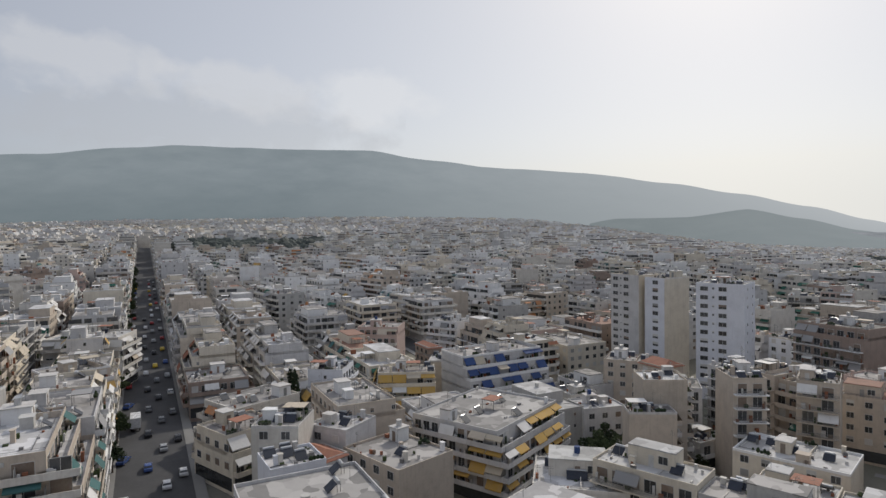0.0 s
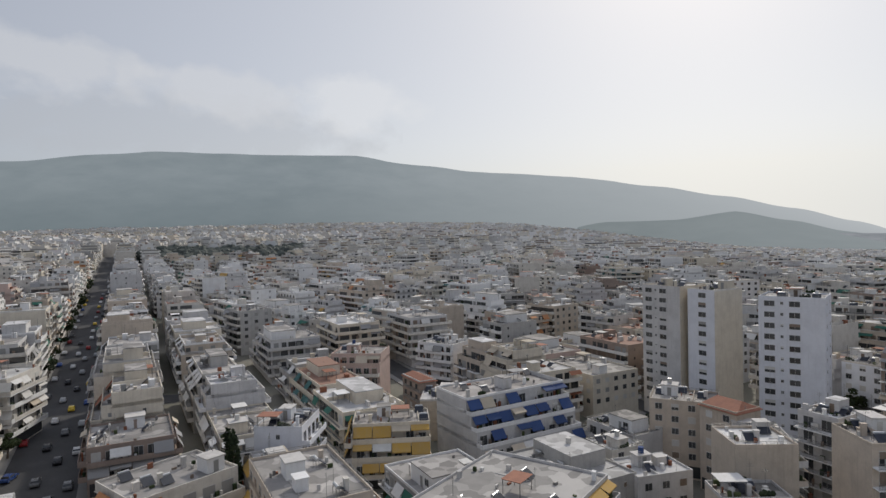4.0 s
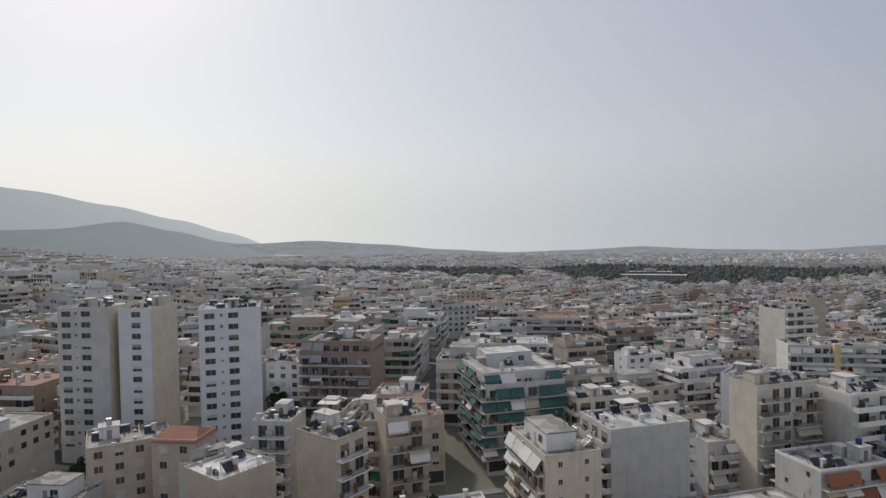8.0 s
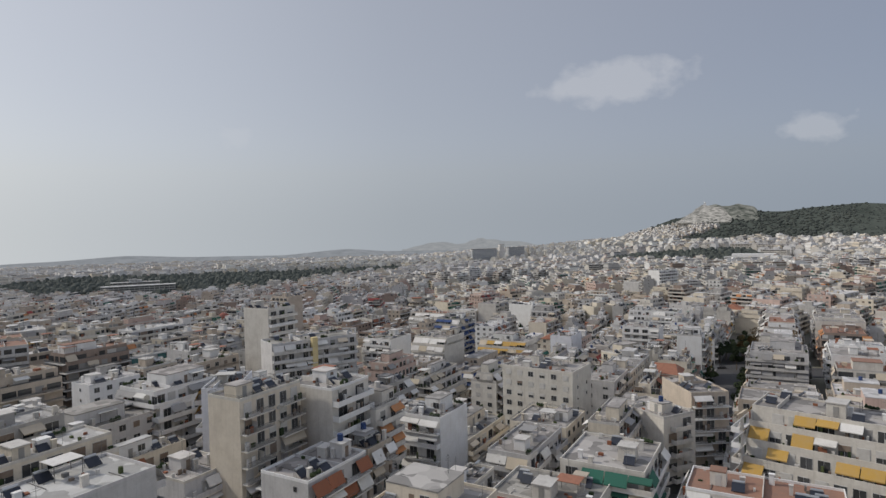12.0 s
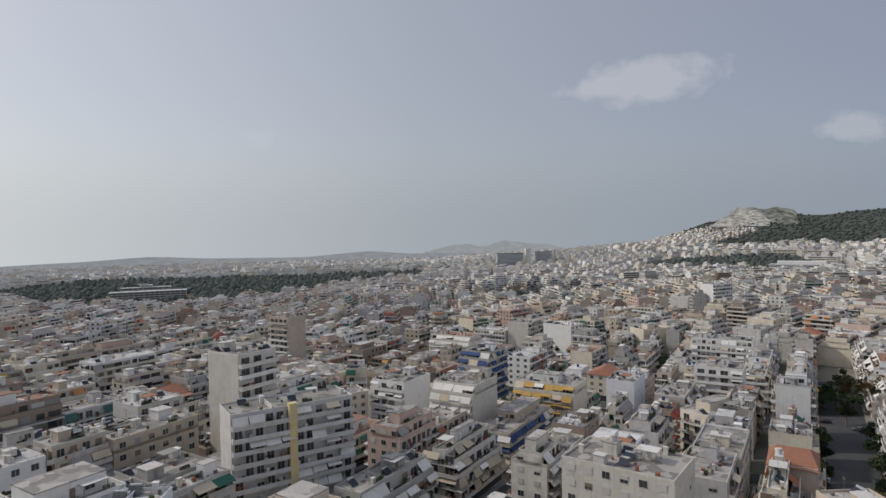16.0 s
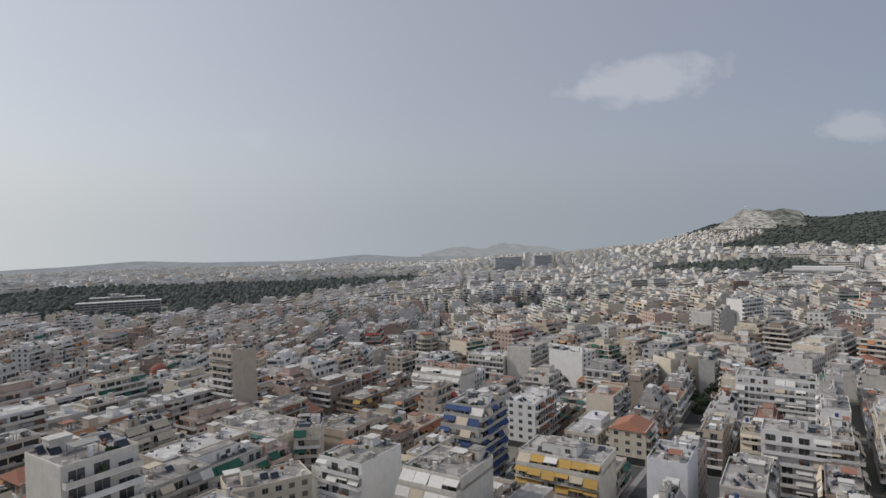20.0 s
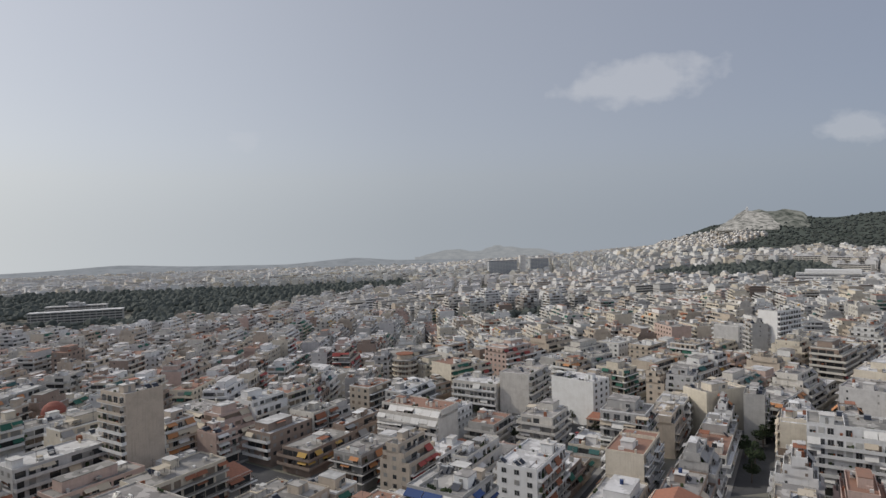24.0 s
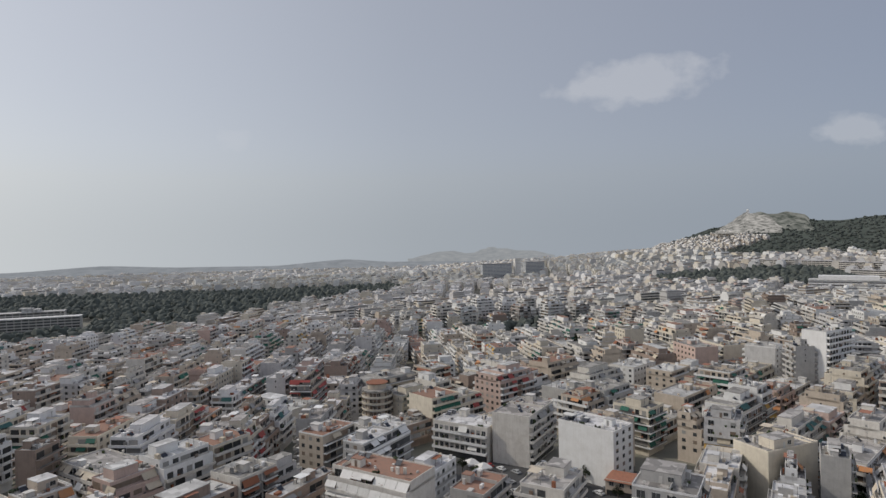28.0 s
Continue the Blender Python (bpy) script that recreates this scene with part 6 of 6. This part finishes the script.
        part("window", Geo().box(-0.45, 0.45, -4.34, -4.1, 11.6, 14.2), M_GLASS, e, "", pose(0, 0, 0, 0, 0, 30 * k))
    g = Geo()
    prof = [(4.7, 15.2), (4.6, 15.6), (4.2, 17.0), (3.2, 18.4), (1.8, 19.3), (0.3, 19.7)]
    for r, q in prof:
        g.v += [(r * math.cos(math.pi * i / 8), r * math.sin(math.pi * i / 8), q) for i in range(16)]
    for j in range(len(prof) - 1):
        g.f += [(16 * j + i, 16 * j + (i + 1) % 16, 16 * j + 16 + (i + 1) % 16, 16 * j + 16 + i) for i in range(16)]
    g.f.append(tuple(80 + i for i in range(16)))
    g.m = [0] * len(g.f)
    part("dome", g, M_DOME, e, "dull red dome")
    part("cross", Geo().box(-0.06, 0.06, -0.06, 0.06, 19.7, 21.4).box(-0.5, 0.5, -0.05, 0.05, 20.6, 20.75), M_RAIL, e)


M_DOME = rough_surface("dome_red", (0.27, 0.085, 0.06), stain=(0.16, 0.07, 0.06), stain_amt=0.5, streak=False)
church(461, 131, -30)


# ---- trees ----
def leaves(g, rng, cx, cy, cz, rx, rz, n, size):
    """Small bent leaf sprays all through one lobe of a crown, thicker towards its skin."""
    for _ in range(n):
        a, b = rng.uniform(0, 2 * math.pi), math.asin(rng.uniform(-0.9, 1))
        r = rng.uniform(0.45, 1.0) ** 0.6
        p = Vector((cx + rx * r * math.cos(a) * math.cos(b), cy + rx * r * math.sin(a) * math.cos(b), cz + rz * r * math.sin(b)))
        u = Vector((rng.gauss(0, 1), rng.gauss(0, 1), rng.gauss(0, 0.6))).normalized()
        w = u.orthogonal().normalized()
        s = size * rng.uniform(0.6, 1.4)
        g.poly([p - u * s, p - w * s * 0.6 + Vector((0, 0, s * 0.2)), p + u * s])
        g.poly([p - u * s, p + u * s, p + w * s * 0.6 + Vector((0, 0, s * 0.2))])


def tree_kind(kind, seed):
    """Trunk with limbs, and crown, of a tree one unit class: broad, dark, autumn, cypress, pine, bush."""
    rng = random.Random(seed)
    t, c = Geo(), Geo()
    if kind == "cypress":
        t.tube((0, 0, -0.5), (0, 0, 9), 0.22, 0.05, 6)
        for k in range(11):
            q = 1.0 + k * 0.95
            r = 1.25 * math.sin(math.pi * min(0.97, (k + 1.6) / 12.5)) ** 0.7
            leaves(c, rng, rng.uniform(-0.15, 0.15), rng.uniform(-0.15, 0.15), q, r, 0.9, 60, 0.34)
        return t, c, M_LEAFD
    if kind == "bush":
        for k in range(5):
            a = 1.26 * k
            t.tube((0, 0, -0.3), (0.7 * math.cos(a), 0.7 * math.sin(a), 1.1), 0.06, 0.02, 5)
            leaves(c, rng, 0.8 * math.cos(a), 0.8 * math.sin(a), rng.uniform(0.9, 1.4), 0.95, 0.8, 80, 0.24)
        return t, c, M_LEAF
    tall = {"broad": 3.0, "dark": 3.2, "autumn": 4.2, "pine": 5.5}[kind]
    lean = (rng.uniform(-0.3, 0.3), rng.uniform(-0.3, 0.3))
    t.tube((0, 0, -0.5), (lean[0] * 0.5, lean[1] * 0.5, tall * 0.6), 0.26, 0.2, 7)
    t.tube((lean[0] * 0.5, lean[1] * 0.5, tall * 0.6 - 0.05), (lean[0], lean[1], tall), 0.2, 0.15, 7)
    n = rng.choice([8, 9, 10])
    spread_, up = {"broad": (1.9, 2.6), "dark": (2.0, 3.0), "autumn": (3.0, 5.0), "pine": (2.6, 1.2)}[kind]
    for k in range(n):
        a = 2 * math.pi * (k + rng.uniform(-0.3, 0.3)) / n * 2
        r = spread_ * rng.uniform(0.45, 1.0) if k else 0.2
        q = tall + up * (rng.uniform(0.2, 0.75) if k else 1.0) * (1.15 - 0.4 * r / spread_)
        x, y = lean[0] + r * math.cos(a), lean[1] + r * math.sin(a)
        mid = (lean[0] + 0.45 * r * math.cos(a), lean[1] + 0.45 * r * math.sin(a), tall + (q - tall) * 0.35)
        t.tube((lean[0], lean[1], tall - rng.uniform(0.1, 0.9)), mid, 0.11, 0.075, 5)
        t.tube(mid, (x, y, q + 0.3), 0.075, 0.02, 5)
        lobe = rng.uniform(0.95, 1.45) * (1.25 if kind == "autumn" else 1.0)
        leaves(c, rng, x, y, q, lobe, lobe * (0.5 if kind == "pine" else 0.78), {"autumn": 85}.get(kind, 110), 0.3)
    return t, c, {"broad": M_LEAF, "dark": M_LEAFD, "autumn": M_LEAFO, "pine": M_PINE}[kind]


TREES = {}
SAYS = {"broad": "green leafy street tree between houses", "dark": "dark green evergreen tree beside the street", "autumn": "large brown-leaved plane tree beside the avenue", "cypress": "tall dark green cypress in a courtyard", "pine": "flat-topped green pine above the roofs", "bush": "low green garden bush"}


def plant(kind, x, y, size=1.0, rng=random.Random(61)):
    key = (kind, rng.randrange(3))
    if key not in TREES:
        t, c, m = tree_kind(kind, 100 + len(TREES))
        TREES[key] = (t.mesh("trunk", [M_BARK]), c.mesh("crown", [m]))
    e = empty("bush" if kind == "bush" else "cypress" if kind == "cypress" else "tree", x, y, land(x, y), rng.uniform(0, 360), SAYS[kind], "bush" if kind == "bush" else "tree", kind + " plants of the town")
    e.scale = (size * rng.uniform(0.9, 1.1), size * rng.uniform(0.9, 1.1), size * rng.uniform(0.92, 1.12))
    part("trunk", TREES[key][0], None, e)
    part("crown", TREES[key][1], None, e)


for kind, x, y, size in (
        ("dark", 27, 81, 1.3), ("broad", 32, 92, 1.25), ("dark", 31, 102, 1.2), ("broad", 36, 99, 1.0), ("dark", 24, 89, 1.1), ("broad", 51, 92, 0.9), ("cypress", -51, 98.5, 1.5), ("cypress", -49, 96.5, 1.35), ("dark", -52.5, 95, 1.5), ("broad", 28, 96, 1.1),
        ("broad", 100, 168, 1.3), ("dark", 96, 163, 0.9), ("dark", 44, 165, 0.9), ("broad", 40, 158, 0.8), ("broad", 48, 152, 0.7), ("dark", 64, 150, 0.8), ("broad", 92, 140, 0.7),
        ("bush", 50, 146, 1.3), ("bush", 58, 152, 1.4), ("bush", 65, 144, 1.1), ("bush", 78, 149, 1.2), ("bush", 88, 147, 1.3), ("bush", 95, 150, 1.1), ("bush", 72, 140, 1.2), ("bush", 56, 138, 1.5), ("dark", 46, 140, 0.9), ("broad", 60, 130, 0.9), ("dark", 76, 133, 0.8), ("dark", 88, 128, 0.9), ("bush", 66, 126, 1.4), ("bush", 82, 137, 1.5), ("bush", 44, 148, 1.5),
        ("autumn", 308, -178, 1.25), ("autumn", 303, -188, 1.3), ("autumn", 314, -168, 1.1), ("autumn", 318, -182, 1.2), ("dark", 281, -166, 1.2), ("dark", 290, -150, 1.2), ("autumn", 326, -196, 1.2), ("dark", 334, -182, 1.5), ("autumn", 296, -200, 1.2), ("dark", 276, -158, 1.1),
        ("dark", 207, -102, 1.1), ("broad", 215, -108, 1.2), ("broad", 200, -97, 1.2), ("broad", 226, -116, 1.0), ("dark", 240, -126, 0.9),
        ("dark", 409, -134, 1.3), ("dark", 422, -138, 1.2), ("dark", 430, -150, 1.3), ("broad", 437, -158, 1.2), ("dark", 446, -166, 1.2), ("dark", 470, -184, 1.3), ("dark", 492, -200, 1.3), ("dark", 520, -220, 1.3), ("dark", 400, -127, 1.1), ("dark", 548, -238, 1.3), ("dark", 580, -260, 1.3), ("dark", 610, -284, 1.3),
        ("dark", 462, -94, 0.8), ("broad", 466, -68, 0.8), ("dark", 474, -57, 0.75), ("broad", 449, -80, 0.7), ("broad", 486, -50, 0.8), ("dark", 495, -46, 0.8), ("broad", 480, -89, 0.8), ("broad", 508, -62, 0.8), ("dark", 458, -58, 0.7), ("bush", 484, -70, 1.3), ("bush", 489, -97, 1.7), ("bush", 493, -101, 1.6), ("broad", 485, -94, 0.8), ("bush", 486, -101, 1.5),
        ("cypress", 694, -151, 1.9), ("cypress", 699, -155, 1.6), ("pine", 591, -51, 1.3), ("pine", 615, -50, 1.4), ("dark", 600, -44, 1.2),
        ("dark", 404, 172, 1.3), ("broad", 398, 168, 1.2)):
    plant(kind, x, y, size)
for u, v, kind in ((236, -51.6, "dark"), (246, -37.4, "broad"), (256, -51.6, "broad"), (264, -37.4, "dark"), (272, -51.6, "dark"), (282, -37.4, "dark"), (290, -51.6, "broad"), (300, -37.4, "dark"), (340, -52, "dark"), (344, -46, "dark"), (342, -40, "dark"), (349, -36, "autumn"), (352, -50, "dark"), (356, -42, "dark"), (362, -47, "broad"), (364, -36, "dark"), (372, -42, "dark"), (341, -58, "dark")):
    x, y = Z2.at(u, v)
    plant(kind, x, y, 1.15 if u < 330 else 1.4)
for k in range(30):
    # along the avenue's western footway
    u = 96 + 15.5 * k + 5 * math.sin(k * 2.3)
    if k % 5 != 3:
        x, y = Z1.at(u, -29.6 + 0.3 * math.sin(k))
        plant("broad" if k % 3 else "dark", x, y, 0.85 + 0.25 * math.sin(k * 1.7) ** 2)


# ---- vehicles ----
def vehicle_mesh():
    """Body, glazing and wheel of a small car, 4.1 m long, nose towards +y."""
    body, glass, wheel = Geo(), Geo(), Geo()
    prof = [(-2.05, 0.32), (-2.08, 0.62), (-2.0, 0.9), (-1.55, 0.97), (-1.3, 1.36), (-0.9, 1.46), (0.1, 1.44), (0.45, 1.36), (0.95, 0.96), (1.75, 0.82), (2.03, 0.66), (2.06, 0.35)]
    k = len(prof)
    for sgn in (-1, 1):
        body.v += [(sgn * (0.84 if z < 0.98 else 0.66), y, z) for y, z in prof]
    body.f += [(i, (i + 1) % k, k + (i + 1) % k, k + i) for i in range(k)] + [tuple(reversed(range(k))), tuple(range(k, 2 * k))]
    body.m += [0] * (k + 2)
    glass.hexa([(-0.68, 0.52, 1.30), (0.68, 0.52, 1.30), (0.78, 0.93, 1.0), (-0.78, 0.93, 1.0), (-0.67, 0.50, 1.35), (0.67, 0.50, 1.35), (0.77, 0.98, 1.02), (-0.77, 0.98, 1.02)])
    glass.hexa([(-0.7, -1.3, 1.28), (-0.78, -1.54, 1.0), (0.78, -1.54, 1.0), (0.7, -1.3, 1.28), (-0.68, -1.36, 1.33), (-0.76, -1.6, 1.02), (0.76, -1.6, 1.02), (0.68, -1.36, 1.33)])
    for s in (-1, 1):
        glass.hexa([(s * 0.80, -1.2, 1.0), (s * 0.80, 0.7, 1.0), (s * 0.70, 0.35, 1.3), (s * 0.70, -1.0, 1.3), (s * 0.83, -1.2, 1.01), (s * 0.83, 0.7, 1.01), (s * 0.72, 0.35, 1.32), (s * 0.72, -1.0, 1.32)])
    wheel.tube((-0.1, 0, 0), (0.1, 0, 0), 0.31, 0.31, 10)
    return body, glass.mesh("glass", [M_GLASS]), wheel.mesh("wheel", [M_TYRE])


CAR_BODY, CAR_GLASS, CAR_WHEEL = vehicle_mesh()
CAR_MESH = {}
PAINTS = ["white", "silver", "grey", "black", "white", "silver", "red", "blue", "white", "grey", "black", "silver", "yellow"]
_cars = random.Random(23)


def park(x, y, heading, paint=None, where="parked along the kerb"):
    paint = paint or _cars.choice(PAINTS)
    if paint not in CAR_MESH:
        CAR_MESH[paint] = CAR_BODY.mesh("car_body", [CARS[paint]])
    dx, dy = BD(heading).x, BD(heading).y
    slope = math.degrees(math.atan2(land(x + 2 * dx, y + 2 * dy) - land(x - 2 * dx, y - 2 * dy), 4))
    e = empty("car", x, y, land(x, y) - 0.08, -heading, f"small {paint} car {where}", "car", "cars in the streets")
    e.matrix_basis = pose(x, y, land(x, y) - 0.08, slope, 0, -heading)
    part("body", CAR_MESH[paint], None, e)
    part("glass", CAR_GLASS, None, e)
    for a in (-0.76, 0.76):
        for b in (-1.3, 1.3):
            part("wheel", CAR_WHEEL, None, e, "", pose(a, b, 0.31))


def far_car(x, y, heading):
    """A car far up the avenue, in one piece."""
    paint = _cars.choice(PAINTS)
    key = paint + "_far"
    if key not in CAR_MESH:
        g = Geo().add(CAR_BODY)
        g.hexa([(-0.81, -1.5, 1.0), (0.81, -1.5, 1.0), (0.81, 0.92, 1.0), (-0.81, 0.92, 1.0), (-0.70, -1.25, 1.3), (0.70, -1.25, 1.3), (0.70, 0.5, 1.3), (-0.70, 0.5, 1.3)], 1)
        for a in (-0.76, 0.76):
            for b in (-1.3, 1.3):
                g.tube((a - 0.1, b, 0.31), (a + 0.1, b, 0.31), 0.31, 0.31, 8, 2)
        CAR_MESH[key] = g.mesh("car", [CARS[paint], M_GLASS, M_TYRE])
    ob = new("car", CAR_MESH[key])
    ob.matrix_basis = pose(x, y, land(x, y) - 0.08, 0, 0, -heading)
    tagged(ob, f"small {paint} car far up the avenue", "car", "cars in the streets")


for k in range(42):
    lane = (-27.4, -19.4, -16.2, -22.6)[k % 4]
    u = 78 + 5.6 * k + _cars.uniform(-0.8, 0.8)
    if abs(u - 126) < 7 and lane == -27.4:
        continue
    x, y = Z1.at(u, lane + _cars.uniform(-0.3, 0.3))
    if u > 165:
        far_car(x, y, -33.3)
        continue
    park(x, y, -33.3 + (0 if lane > -25 else _cars.choice([0, 0, 20])), None, "in the lane of the avenue" if lane in (-19.4, -22.6) else "parked along the avenue kerb")
for k in range(16):
    x, y = Z2.at(218 + 6.2 * (k // 2) + _cars.uniform(-0.6, 0.6), -50.6 if k % 2 else -38.8)
    park(x, y, 125)
for u, v in ((318, -40), (326, -50), (317, -56), (327, -62), (318, -30), (326, -33)):
    x, y = Z2.at(u, v)
    park(x, y, 35, None, "on the cross street")
for x, y, h, paint in ((449, -79, 60, "blue"), (456, -91, 100, "red"), (446, -84, 75, "white"), (452, -72, 40, "silver"), (462, -86, 120, "red"), (458, -75.5, 150, "white"), (455.5, -80, 150, "black"), (453, -85, 150, "silver"), (450.5, -89.5, 150, "white"), (447, -95, 150, "grey"), (470, -77, 60, "black"), (489, -59, 110, "red"), (474, -62, 80, "white"), (471, -65.5, 80, "blue"), (481, -55, 100, "yellow"), (473, -48, 20, "silver"), (474, -81, 60, "white"), (478, -86, 60, "silver"), (463, -79, 150, "grey"), (460.5, -83.5, 150, "white"), (465.5, -74.5, 150, "silver"), (482, -62, 150, "white"), (485, -57.5, 150, "black"), (488, -53, 150, "white"), (469, -90, 60, "white"), (472, -94, 60, "grey"), (492, -66, 60, "silver"), (496, -61, 60, "white"), (500, -57, 60, "red")):
    park(x, y, h, paint, "parked on the small square")


for k in range(24):
    u = 318 + 7.0 * k + _cars.uniform(-1, 1)
    x, y = Z1.at(u, (-27.4, -19.4, -16.2)[k % 3] + _cars.uniform(-0.3, 0.3))
    far_car(x, y, -33.3)


def truck(x, y, heading):
    e = empty("truck", x, y, land(x, y) - 0.08, -heading, "white box truck on the avenue", "truck")
    part("cargo_box", Geo().box(-1.2, 1.2, -4.4, 1.6, 0.95, 3.5), CARS["white"], e)
    part("cab", Geo().hexa([(-1.1, 1.75, 0.5), (1.1, 1.75, 0.5), (1.1, 3.7, 0.5), (-1.1, 3.7, 0.5), (-1.05, 1.75, 2.7), (1.05, 1.75, 2.7), (1.05, 3.2, 2.7), (-1.05, 3.2, 2.7)]), CARS["white"], e)
    part("windscreen", Geo().hexa([(-0.95, 3.48, 1.6), (0.95, 3.48, 1.6), (0.95, 3.52, 1.6), (-0.95, 3.52, 1.6), (-0.95, 3.2, 2.5), (0.95, 3.2, 2.5), (0.95, 3.3, 2.5), (-0.95, 3.3, 2.5)]), M_GLASS, e)
    part("chassis", Geo().box(-0.5, 0.5, -4.3, 3.4, 0.55, 0.94), M_RAIL, e)
    for a in (-0.95, 0.95):
        for b in (-3.2, 2.6):
            part("wheel", Geo().tube((a - 0.14, b, 0.46), (a + 0.14, b, 0.46), 0.46, 0.46, 10), M_TYRE, e)


x, y = Z1.at(126, -25.4)
truck(x, y, -33.3)


def kiosk_tent(x, y):
    e = empty("market_tent", x, y, land(x, y), 20, "white square canvas tent on the small square", "tent")
    part("canopy", Geo().hexa([(-2.6, -2.6, 2.4), (2.6, -2.6, 2.4), (2.6, 2.6, 2.4), (-2.6, 2.6, 2.4), (-0.15, -0.15, 3.9), (0.15, -0.15, 3.9), (0.15, 0.15, 3.9), (-0.15, 0.15, 3.9)]).ring(-2.62, 2.62, -2.62, 2.62, 0.04, 2.0, 2.39), AW["white"], e)
    for a in (-2.5, 2.5):
        for b in (-2.5, 2.5):
            part("pole", Geo().tube((a, b, -0.2), (a, b, 2.0), 0.05, 0.05, 6), M_RAIL, e)


kiosk_tent(499, -50)
kiosk_tent(494, -54)
